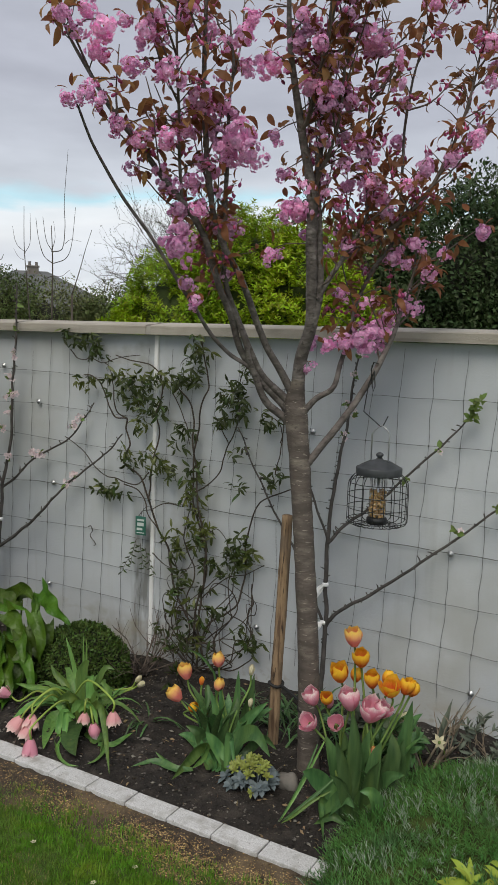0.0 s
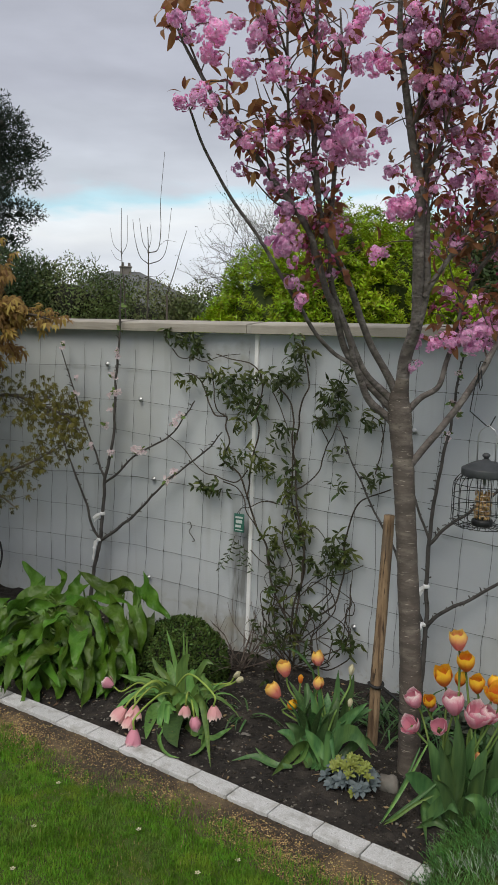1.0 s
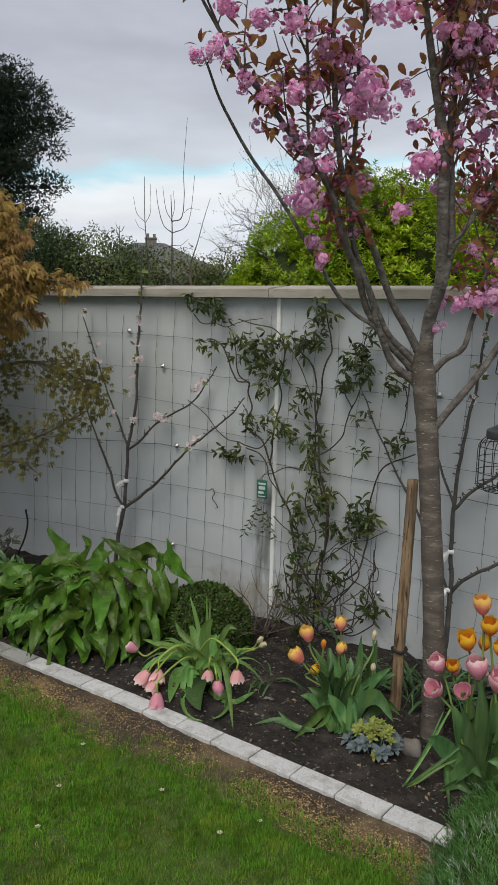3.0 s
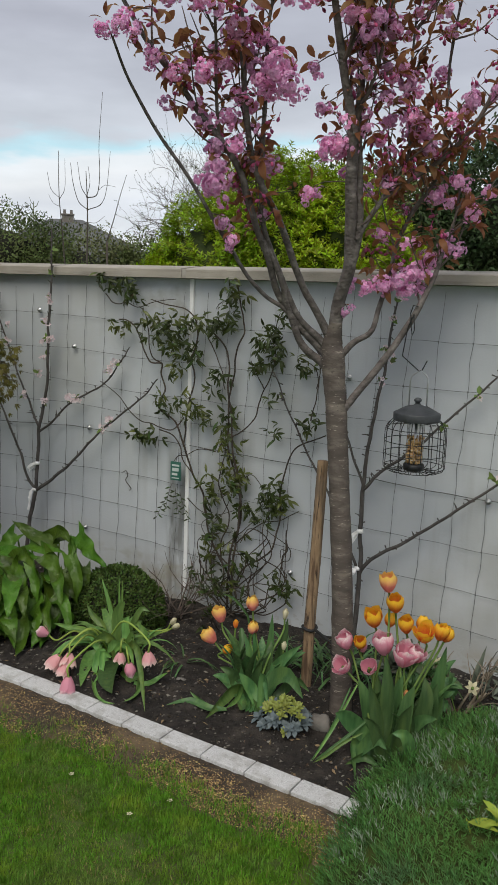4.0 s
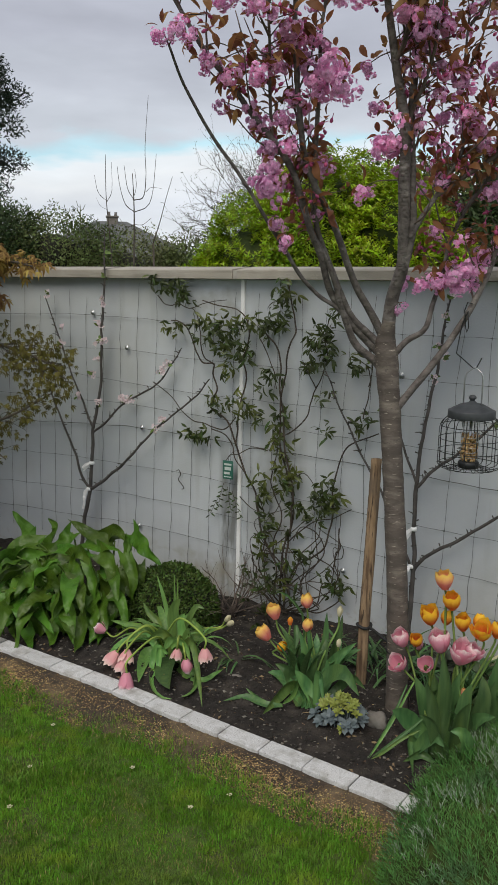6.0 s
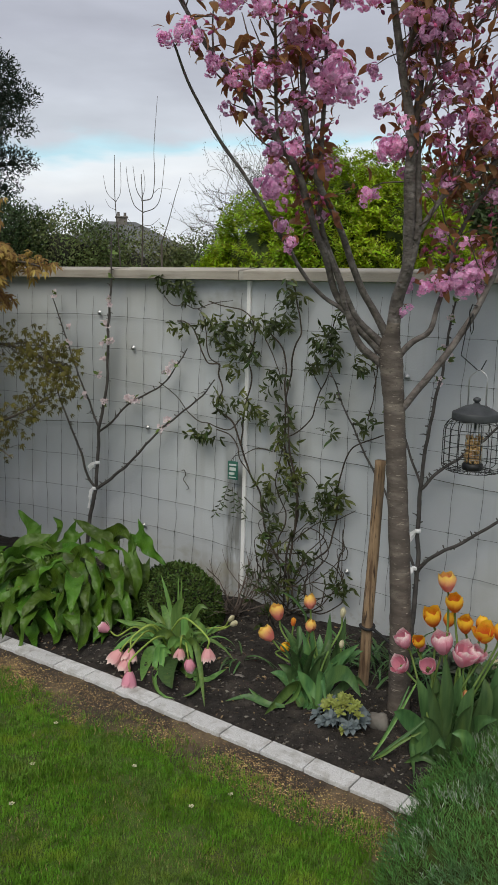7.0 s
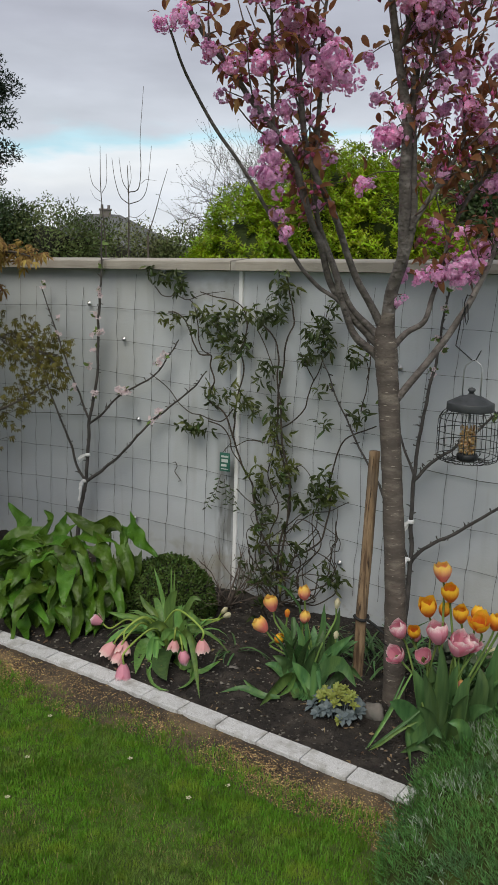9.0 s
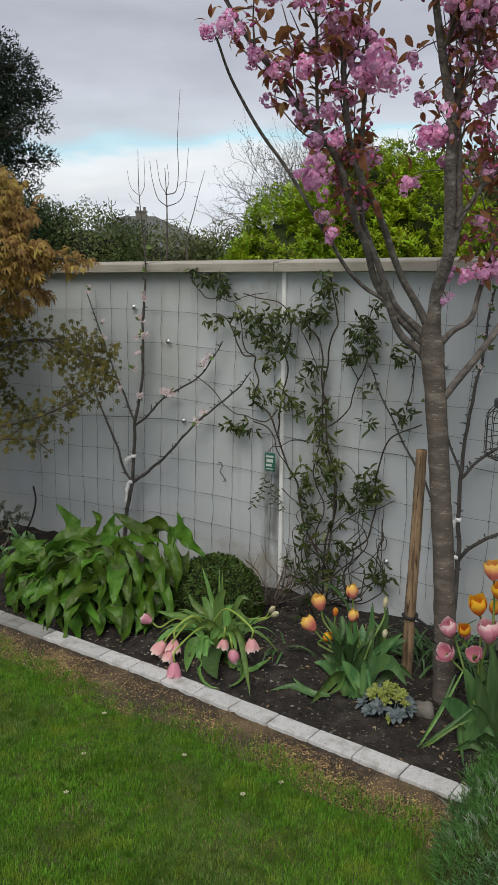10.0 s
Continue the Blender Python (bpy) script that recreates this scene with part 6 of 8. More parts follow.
def fan(n, lift, size, spread, seed, arc=(0, 360), kinds=(0, 1, 2, 3, 4)):
    r = random.Random(seed)
    return [(arc[0] + (arc[1] - arc[0]) * (k + r.uniform(-0.4, 0.4)) / n, r.uniform(*lift), r.uniform(*size), r.choice(kinds), r.uniform(-1, 1) * spread, r.uniform(-1, 1) * spread * 0.7) for k in range(n)]


pink_clump = tulip_clump("upright clump of pink and orange tulips beside the cherry", (1.45, -0.80, 0.01), (
    ((1.392, -0.75, 0.600), (-0.05, -0.15, 1), "peach", "cup", 1.10, 0), ((1.424, -0.75, 0.53), (0.05, -0.4, 1), "orange", "cup", 1.05, 0), ((1.345, -0.75, 0.452), (-0.1, -0.3, 1), "orange", "cup", 1.10, 0),
    ((1.392, -0.72, 0.45), (0.1, 0.0, 1), "orange", "closed", 0.85, 0), ((1.466, -0.74, 0.452), (0, -0.3, 1), "orange", "cup", 1.0, 0), ((1.51, -0.70, 0.455), (0.1, 0, 1), "orange", "closed", 0.85, 0),
    ((1.54, -0.75, 0.44), (0.05, -0.45, 1), "orange", "open", 1.05, 0), ((1.585, -0.72, 0.445), (0.3, 0, 1), "orange", "cup", 0.95, 0), ((1.600, -0.70, 0.435), (0.4, 0, 1), "orange", "closed", 0.85, 0),
    ((1.25, -0.77, 0.348), (-0.3, -0.5, 1), "pink", "cup", 1.06, 0), ((1.294, -0.75, 0.352), (0.1, -0.5, 0.9), "orange", "cup", 0.82, 0), ((1.285, -0.70, 0.315), (0, -0.4, 1), "pink", "closed", 0.78, 0),
    ((1.258, -0.80, 0.268), (-0.25, -0.75, 0.8), "pink", "open", 1.00, 0), ((1.355, -0.80, 0.292), (0.1, -0.8, 0.8), "pink", "open", 0.87, 0),
    ((1.400, -0.78, 0.365), (-0.1, -0.2, 1), "pink", "cup", 1.26, 0), ((1.470, -0.78, 0.340), (0.35, -0.2, 1), "pink", "open", 1.26, 0), ((1.50, -0.76, 0.355), (0.5, -0.1, 0.9), "pink", "cup", 1.04, 0),
    ((1.490, -0.76, 0.195), (0, -0.1, 1), "peach", "bud", 0.85, 0)),
    fan(16, (3.0, 9.0), (0.62, 0.95), 0.10, 13, kinds=(5, 6, 7)), 0.09)
peach_clump = tulip_clump("clump of peach and orange tulips with broad leaves", (0.80, -0.68, 0.015), (
    ((0.578, -0.60, 0.235), (-0.25, -0.1, 1), "peach", "cup", 1.05, 0), ((0.556, -0.62, 0.140), (-0.6, -0.2, 0.7), "peach", "cup", 1.08, 0), ((0.735, -0.60, 0.325), (-0.05, -0.1, 1), "peach", "closed", 0.95, 0),
    ((0.747, -0.62, 0.228), (0.15, -0.1, 1), "peach", "closed", 0.85, 0), ((0.612, -0.62, 0.108), (0.5, -0.2, 0.5), "orange", "closed", 0.78, 0), ((0.640, -0.58, 0.21), (0, 0, 1), "orange", "bud", 0.9, 0),
    ((0.87, -0.56, 0.30), (0.1, 0, 1), "cream", "bud", 1.0, 0), ((0.90, -0.62, 0.19), (0.1, 0, 1), "cream", "bud", 0.8, 0)),
    fan(12, (3.0, 8.0), (0.55, 0.8), 0.08, 23, kinds=(5, 6, 7)), 0.06)
fading_clump = tulip_clump("flopped clump of fading pink tulips drooping over the edging", (0.10, -0.74, 0.02), (
    ((0.165, -1.135, 0.080), (0.05, -0.2, -1), "pink", "wilt", 1.12, 0.10), ((0.070, -1.02, 0.115), (0.2, -0.5, -1), "faded", "wilt", 1.05, 0.12), ((0.020, -1.03, 0.095), (-0.5, -0.4, -0.9), "faded", "wilt", 1.1, 0.12),
    ((0.075, -1.05, 0.080), (-0.1, -0.4, -1), "faded", "wilt", 0.95, 0.11), ((0.300, -0.96, 0.155), (-0.1, 0, -1), "faded", "wilt", 0.75, 0.06), ((0.352, -0.97, 0.125), (0.2, 0, -1), "pink", "closed", 0.92, 0.07),
    ((0.445, -0.96, 0.195), (0.05, 0, -1), "faded", "wilt", 0.95, 0.14), ((-0.205, -0.86, 0.075), (-0.6, -0.2, 0.3), "pink", "open", 0.8, 0.06), ((0.262, -0.52, 0.10), (0.7, -0.2, 0.5), "cream", "bud", 1.1, 0.02),
    ((0.235, -0.50, 0.105), (0.6, 0, 0.7), "cream", "bud", 0.95, 0.02)),
    fan(40, (0.7, 3.0), (0.5, 0.85), 0.10, 31, kinds=(8, 9, 8, 2)), 0.07, pale=True)


def tulip_leaf(clump, pts, width, mat_):
    """One strap-shaped tulip leaf along its own bend."""
    pts = [(x, y, max(z, 0.022 + 0.22 * width)) if i else (x, y, z) for i, (x, y, z) in enumerate(pts)]
    ribbon("leaf", clump, pts, width, mat_, STRAP, (R.uniform(-0.35, 0.75), -0.8, R.uniform(0.25, 0.8)), R.uniform(0.2, 0.6), R.uniform(0.0, 0.05))


tulip_leaf(pink_clump, ((1.331, -0.86, 0.254), (1.293, -0.92, 0.142), (1.266, -0.98, 0.065), (1.256, -1.067, 0.02)), 0.0113, M_TLIGHT)
tulip_leaf(pink_clump, ((1.301, -0.85, 0.231), (1.274, -0.917, 0.117), (1.256, -0.983, 0.053), (1.252, -1.078, 0.02)), 0.0098, M_TLEAF)
tulip_leaf(pink_clump, ((1.379, -0.88, 0.128), (1.324, -0.93, 0.068), (1.279, -0.98, 0.024), (1.261, -1.06, 0.02)), 0.0155, M_TLEAF)
tulip_leaf(pink_clump, ((1.378, -0.9, 0.092), (1.321, -0.95, 0.055), (1.283, -1.014, 0.02), (1.264, -1.075, 0.02)), 0.0127, M_TLIGHT)
tulip_leaf(pink_clump, ((1.369, -0.9, 0.043), (1.352, -0.933, 0.067), (1.371, -0.967, 0.021), (1.436, -1.102, 0.02)), 0.0306, M_TLEAF)
tulip_leaf(pink_clump, ((1.416, -0.873, 0.02), (1.348, -0.883, 0.098), (1.314, -0.917, 0.146), (1.287, -0.95, 0.168)), 0.0705, M_TLEAF)
tulip_leaf(pink_clump, ((1.473, -0.906, 0.02), (1.395, -0.906, 0.02), (1.376, -0.917, 0.036), (1.357, -0.95, 0.02)), 0.047, M_TLEAF)
tulip_leaf(pink_clump, ((1.375, -0.94, 0.02), (1.43, -0.947, 0.096), (1.471, -0.973, 0.132), (1.507, -1, 0.117)), 0.0564, M_TLEAF)
tulip_leaf(pink_clump, ((1.48, -0.923, 0.02), (1.509, -0.91, 0.112), (1.556, -0.94, 0.114), (1.592, -0.97, 0.068)), 0.0564, M_TLEAF)
tulip_leaf(pink_clump, ((1.508, -0.82, 0.02), (1.53, -0.8, 0.097), (1.571, -0.8, 0.154), (1.623, -0.8, 0.175)), 0.0517, M_TLEAF)
tulip_leaf(pink_clump, ((1.412, -0.919, 0.02), (1.383, -0.827, 0.08), (1.358, -0.833, 0.192), (1.327, -0.84, 0.267)), 0.0611, M_TLEAF)
tulip_leaf(pink_clump, ((1.455, -0.916, 0.02), (1.452, -0.853, 0.135), (1.451, -0.847, 0.268), (1.429, -0.84, 0.393)), 0.0611, M_TLEAF)
tulip_leaf(pink_clump, ((1.437, -0.926, 0.02), (1.442, -0.907, 0.113), (1.426, -0.913, 0.224), (1.398, -0.92, 0.308)), 0.0564, M_TLEAF)
tulip_leaf(pink_clump, ((1.491, -0.895, 0.02), (1.479, -0.827, 0.107), (1.464, -0.813, 0.211), (1.485, -0.8, 0.312)), 0.0611, M_TLEAF)
tulip_leaf(pink_clump, ((1.527, -0.875, 0.02), (1.518, -0.853, 0.131), (1.527, -0.847, 0.231), (1.543, -0.84, 0.299)), 0.0611, M_TLEAF)
tulip_leaf(pink_clump, ((1.539, -0.846, 0.02), (1.552, -0.787, 0.131), (1.568, -0.773, 0.231), (1.555, -0.76, 0.301)), 0.0658, M_TLEAF)
tulip_leaf(pink_clump, ((1.478, -0.95, 0.023), (1.47, -0.967, 0.107), (1.45, -0.983, 0.186), (1.413, -1, 0.212)), 0.0517, M_TLEAF)
tulip_leaf(pink_clump, ((1.514, -0.93, 0.023), (1.526, -0.937, 0.13), (1.54, -0.943, 0.22), (1.571, -0.95, 0.279)), 0.0564, M_TLEAF)
tulip_leaf(pink_clump, ((1.482, -0.9, 0.02), (1.417, -0.793, 0.073), (1.396, -0.787, 0.193), (1.381, -0.78, 0.267)), 0.0564, M_TLEAF)
tulip_leaf(pink_clump, ((1.558, -0.836, 0.02), (1.57, -0.687, 0.111), (1.58, -0.673, 0.248), (1.599, -0.66, 0.396)), 0.0611, M_TLEAF)
tulip_leaf(pink_clump, ((1.567, -0.83, 0.02), (1.574, -0.733, 0.111), (1.577, -0.727, 0.201), (1.592, -0.72, 0.271)), 0.0564, M_TLEAF)
tulip_leaf(pink_clump, ((1.559, -0.97, 0.058), (1.58, -0.987, 0.149), (1.563, -1.003, 0.195), (1.531, -1.02, 0.195)), 0.047, M_TLEAF)
tulip_leaf(pink_clump, ((1.459, -0.956, 0.02), (1.411, -0.947, 0.023), (1.389, -0.975, 0.02), (1.368, -1.029, 0.02)), 0.0306, M_TLEAF)
tulip_leaf(peach_clump, ((0.798, -0.749, 0.02), (0.774, -0.803, 0.063), (0.759, -0.867, 0.038), (0.782, -1.039, 0.02)), 0.0564, M_TLIGHT)
tulip_leaf(peach_clump, ((0.806, -0.75, 0.035), (0.803, -0.793, 0.084), (0.803, -0.837, 0.036), (0.802, -0.916, 0.02)), 0.0353, M_TLIGHT)
tulip_leaf(peach_clump, ((0.8, -0.912, 0.02), (0.748, -0.957, 0.02), (0.647, -0.947, 0.02), (0.586, -1.03, 0.02)), 0.0329, M_TLEAF)
tulip_leaf(peach_clump, ((0.729, -0.926, 0.02), (0.664, -0.91, 0.02), (0.616, -0.9, 0.04)), 0.0164, M_TLEAF)
tulip_leaf(peach_clump, ((0.928, -0.838, 0.02), (0.853, -0.653, 0.056), (0.904, -0.627, 0.148), (0.974, -0.6, 0.222)), 0.0517, M_TLEAF)
tulip_leaf(peach_clump, ((0.928, -0.838, 0.02), (0.929, -0.773, 0.115), (1.022, -0.807, 0.184), (1.102, -0.84, 0.123)), 0.0705, M_TLEAF)
tulip_leaf(peach_clump, ((0.928, -0.838, 0.02), (0.965, -0.74, 0.072), (1.037, -0.76, 0.149), (1.101, -0.78, 0.125)), 0.0423, M_TLEAF)
tulip_leaf(peach_clump, ((0.918, -0.844, 0.02), (0.926, -0.827, 0.149), (0.95, -0.853, 0.155), (0.972, -0.88, 0.064)), 0.047, M_TLEAF)
tulip_leaf(peach_clump, ((0.895, -0.873, 0.02), (0.813, -0.713, 0.046), (0.79, -0.707, 0.166), (0.756, -0.7, 0.257)), 0.047, M_TLEAF)
tulip_leaf(peach_clump, ((0.915, -0.861, 0.02), (0.814, -0.647, 0.044), (0.781, -0.633, 0.16), (0.749, -0.62, 0.29)), 0.047, M_TLEAF)
tulip_leaf(peach_clump, ((0.859, -0.878, 0.02), (0.751, -0.74, 0.03), (0.734, -0.76, 0.098), (0.685, -0.78, 0.12)), 0.0564, M_TLEAF)
tulip_leaf(peach_clump, ((0.878, -0.866, 0.02), (0.784, -0.74, 0.038), (0.763, -0.74, 0.109), (0.734, -0.74, 0.191)), 0.0564, M_TLEAF)
tulip_leaf(peach_clump, ((0.924, -0.856, 0.02), (0.872, -0.787, 0.056), (0.861, -0.793, 0.131), (0.894, -0.8, 0.204)), 0.0564, M_TLEAF)
tulip_leaf(peach_clump, ((0.702, -0.64, 0.248), (0.718, -0.66, 0.207), (0.725, -0.68, 0.16)), 0.0282, M_TLEAF)
tulip_leaf(peach_clump, ((0.857, -0.852, 0.02), (0.757, -0.773, 0.02), (0.663, -0.71, 0.02), (0.608, -0.712, 0.02)), 0.047, M_TLEAF)
tulip_leaf(peach_clump, ((0.905, -0.867, 0.02), (0.881, -0.729, 0.02), (0.889, -0.687, 0.08), (0.878, -0.68, 0.151)), 0.0564, M_TLEAF)
tulip_leaf(peach_clump, ((0.907, -0.824, 0.02), (0.841, -0.58, 0.074), (0.873, -0.56, 0.205), (0.876, -0.54, 0.301)), 0.0376, M_TLEAF)
tulip_leaf(peach_clump, ((0.917, -0.818, 0.02), (0.879, -0.6, 0.066), (0.934, -0.58, 0.149), (0.977, -0.56, 0.177)), 0.0329, M_TLEAF)
tulip_leaf(peach_clump, ((0.866, -0.821, 0.02), (0.697, -0.56, 0.058), (0.693, -0.54, 0.236), (0.602, -0.52, 0.316), (0.521, -0.5, 0.32)), 0.0235, M_TLEAF)
tulip_leaf(peach_clump, ((0.897, -0.829, 0.02), (0.863, -0.813, 0.073), (0.84, -0.827, 0.115), (0.813, -0.84, 0.151)), 0.0517, M_TLEAF)
tulip_leaf(peach_clump, ((0.887, -0.835, 0.02), (0.811, -0.627, 0.073), (0.836, -0.613, 0.191), (0.831, -0.6, 0.326)), 0.0423, M_TLEAF)
tulip_leaf(fading_clump, ((0.177, -0.888, 0.02), (0.038, -0.833, 0.097), (-0.089, -0.867, 0.054), (-0.075, -1.005, 0.02)), 0.0399, M_TLIGHT)
tulip_leaf(fading_clump, ((0.142, -0.841, 0.02), (-0.026, -0.773, 0.093), (-0.137, -0.787, 0.1), (-0.229, -0.8, 0.106)), 0.0306, M_TLIGHT)
tulip_leaf(fading_clump, ((0.163, -0.826, 0.02), (0.042, -0.693, 0.139), (0.004, -0.687, 0.257), (-0.034, -0.68, 0.335)), 0.0212, M_TLIGHT)
tulip_leaf(fading_clump, ((0.178, -0.816, 0.02), (0.065, -0.67, 0.136), (0.053, -0.66, 0.358)), 0.0164, M_TLIGHT)
tulip_leaf(fading_clump, ((0.185, -0.812, 0.02), (0.093, -0.685, 0.148), (0.08, -0.67, 0.344)), 0.0164, M_TLIGHT)
tulip_leaf(fading_clump, ((0.106, -0.793, 0.02), (0.008, -0.72, 0.111), (-0.05, -0.72, 0.155), (-0.088, -0.72, 0.199)), 0.0353, M_TLIGHT)
tulip_leaf(fading_clump, ((0.116, -0.74, 0.031), (0.1, -0.74, 0.169), (0.124, -0.74, 0.244), (0.15, -0.74, 0.278)), 0.047, M_TLIGHT)
tulip_leaf(fading_clump, ((0.22, -0.86, 0.048), (0.332, -0.907, 0.181), (0.401, -0.953, 0.133), (0.547, -1.119, 0.02)), 0.0399, M_TLIGHT)
tulip_leaf(fading_clump, ((0.352, -0.935, 0.02), (0.418, -0.922, 0.02), (0.426, -0.86, 0.023), (0.473, -0.86, 0.069)), 0.0282, M_TLIGHT)
tulip_leaf(fading_clump, ((0.187, -0.9, 0.082), (0.157, -0.923, 0.111), (0.148, -0.947, 0.022), (0.269, -1.087, 0.02)), 0.0306, M_TLIGHT)
tulip_leaf(fading_clump, ((0.218, -0.92, 0.098), (0.189, -0.94, 0.12), (0.197, -0.96, 0.041), (0.232, -1.062, 0.02)), 0.0282, M_TLIGHT)
tulip_leaf(fading_clump, ((0.204, -0.86, 0.044), (0.215, -0.896, 0.02), (0.286, -1.012, 0.02), (0.363, -1.095, 0.02)), 0.1081, M_TLEAF)
tulip_leaf(fading_clump, ((0.109, -0.84, 0.039), (0.058, -0.86, 0.033), (0.112, -0.967, 0.02), (0.205, -1.106, 0.02)), 0.0611, M_TLIGHT)
tulip_leaf(fading_clump, ((0.237, -0.84, 0.045), (0.324, -0.86, 0.143), (0.349, -0.88, 0.05), (0.421, -1.013, 0.02)), 0.0329, M_TLIGHT)
tulip_leaf(fading_clump, ((0.163, -0.826, 0.02), (0.169, -0.833, 0.121), (0.131, -0.847, 0.144), (0.059, -0.86, 0.103)), 0.0611, M_TLIGHT)
tulip_leaf(fading_clump, ((0.22, -0.86, 0.062), (0.262, -0.873, 0.132), (0.209, -0.887, 0.143), (0.177, -0.9, 0.093)), 0.0517, M_TLIGHT)
tulip_leaf(fading_clump, ((0.191, -0.82, 0.039), (0.26, -0.84, 0.16), (0.299, -0.86, 0.191), (0.282, -0.88, 0.1)), 0.0376, M_TLIGHT)
tulip_leaf(fading_clump, ((0.195, -0.804, 0.02), (0.192, -0.687, 0.087), (0.215, -0.673, 0.117), (0.125, -0.66, 0.175)), 0.0376, M_TLIGHT)
tulip_leaf(fading_clump, ((0.088, -0.68, 0.03), (0.146, -0.667, 0.154), (0.179, -0.653, 0.22), (0.215, -0.64, 0.212)), 0.0306, M_TLIGHT)
tulip_leaf(fading_clump, ((0.195, -0.804, 0.02), (0.175, -0.753, 0.107), (0.161, -0.747, 0.171), (0.176, -0.74, 0.214)), 0.047, M_TLIGHT)
tulip_leaf(fading_clump, ((0.201, -0.94, 0.02), (0.176, -0.99, 0.02), (0.283, -1.108, 0.02), (0.361, -1.144, 0.02), (0.402, -1.128, 0.02)), 0.0212, M_TLIGHT)
tulip_leaf(fading_clump, ((0.371, -0.92, 0.033), (0.421, -0.983, 0.02), (0.44, -1.06, 0.02), (0.425, -1.1, 0.02)), 0.0329, M_TLIGHT)
tulip_leaf(fading_clump, ((0.219, -0.9, 0.118), (0.278, -0.917, 0.171), (0.333, -0.933, 0.16), (0.362, -0.95, 0.095)), 0.0306, M_TLIGHT)
tulip_leaf(fading_clump, ((0.129, -0.78, 0.021), (0.064, -0.793, 0.1), (-0.034, -0.807, 0.089), (-0.128, -0.82, 0.062)), 0.0282, M_TLIGHT)
tulip_leaf(fading_clump, ((0.183, -0.883, 0.02), (0.088, -0.878, 0.02), (0.103, -0.938, 0.02), (0.118, -1.03, 0.02)), 0.0423, M_TLIGHT)
tulip_leaf(fading_clump, ((0.202, -0.835, 0.02), (0.273, -0.89, 0.02), (0.332, -0.916, 0.02), (0.341, -0.877, 0.02)), 0.0611, M_TLIGHT)
tulip_leaf(fading_clump, ((0.195, -0.62, 0.093), (0.221, -0.61, 0.09), (0.253, -0.6, 0.111)), 0.0212, M_TLIGHT)

NARROW = [blade(0.24, 0.012, 6, 0.3, 1.0, wide=0.3), blade(0.28, 0.014, 6, 0.3, 1.6, wide=0.3), blade(0.20, 0.011, 6, 0.3, 0.5, wide=0.3)]


def strap_plant(label, base, n, lift, size, mat_, seed, arc=(0, 360), datas=NARROW, spread=0.04):
    r = random.Random(seed)
    p = thing("strap_leaf_plant", label=label, category="plant", group="strap-leaved plants in the bed")
    mesh = [leaf_mesh("leaf", d, mat_) for d in datas]
    for k in range(n):
        a = radians(arc[0] + (arc[1] - arc[0]) * r.random())
        way = Vector((math.cos(a), math.sin(a), r.uniform(*lift)))
        piece("leaf", mesh[k % len(mesh)], p, place(Vector(base) + Vector((r.uniform(-1, 1), r.uniform(-1, 1), 0)) * spread, way, Vector((-way.x, -way.y, 1.2)), r.uniform(*size), r.uniform(-0.5, 0.5)))
    return p


strap_plant("tuft of narrow green leaves behind the stake", (1.02, -0.36, 0.0), 46, (0.25, 1.6), (0.8, 1.25), M_TLEAF, 5, spread=0.09)
strap_plant("tuft of narrow green leaves by the foot of the wall", (0.74, -0.36, 0.0), 34, (0.3, 1.8), (0.6, 1.0), M_TLEAF, 35, spread=0.10)
strap_plant("tuft of narrow green leaves by the foot of the wall", (1.25, -0.30, 0.0), 30, (0.3, 1.8), (0.6, 1.0), M_TLEAF, 36, spread=0.10)
strap_plant("small tuft of flattened narrow leaves on soil", (0.40, -0.66, 0.015), 16, (0.1, 0.7), (0.55, 0.9), M_TLEAF, 6, spread=0.03)
strap_plant("dark upright sword leaves near the wall", (1.68, -0.24, 0.0), 7, (3.0, 9.0), (0.9, 1.25), M_GREYLEAF, 8, datas=[blade(0.24, 0.026, 6, 0.2, 0.3, wide=0.5), blade(0.2, 0.022, 6, 0.2, 0.4, wide=0.5)], spread=0.08)


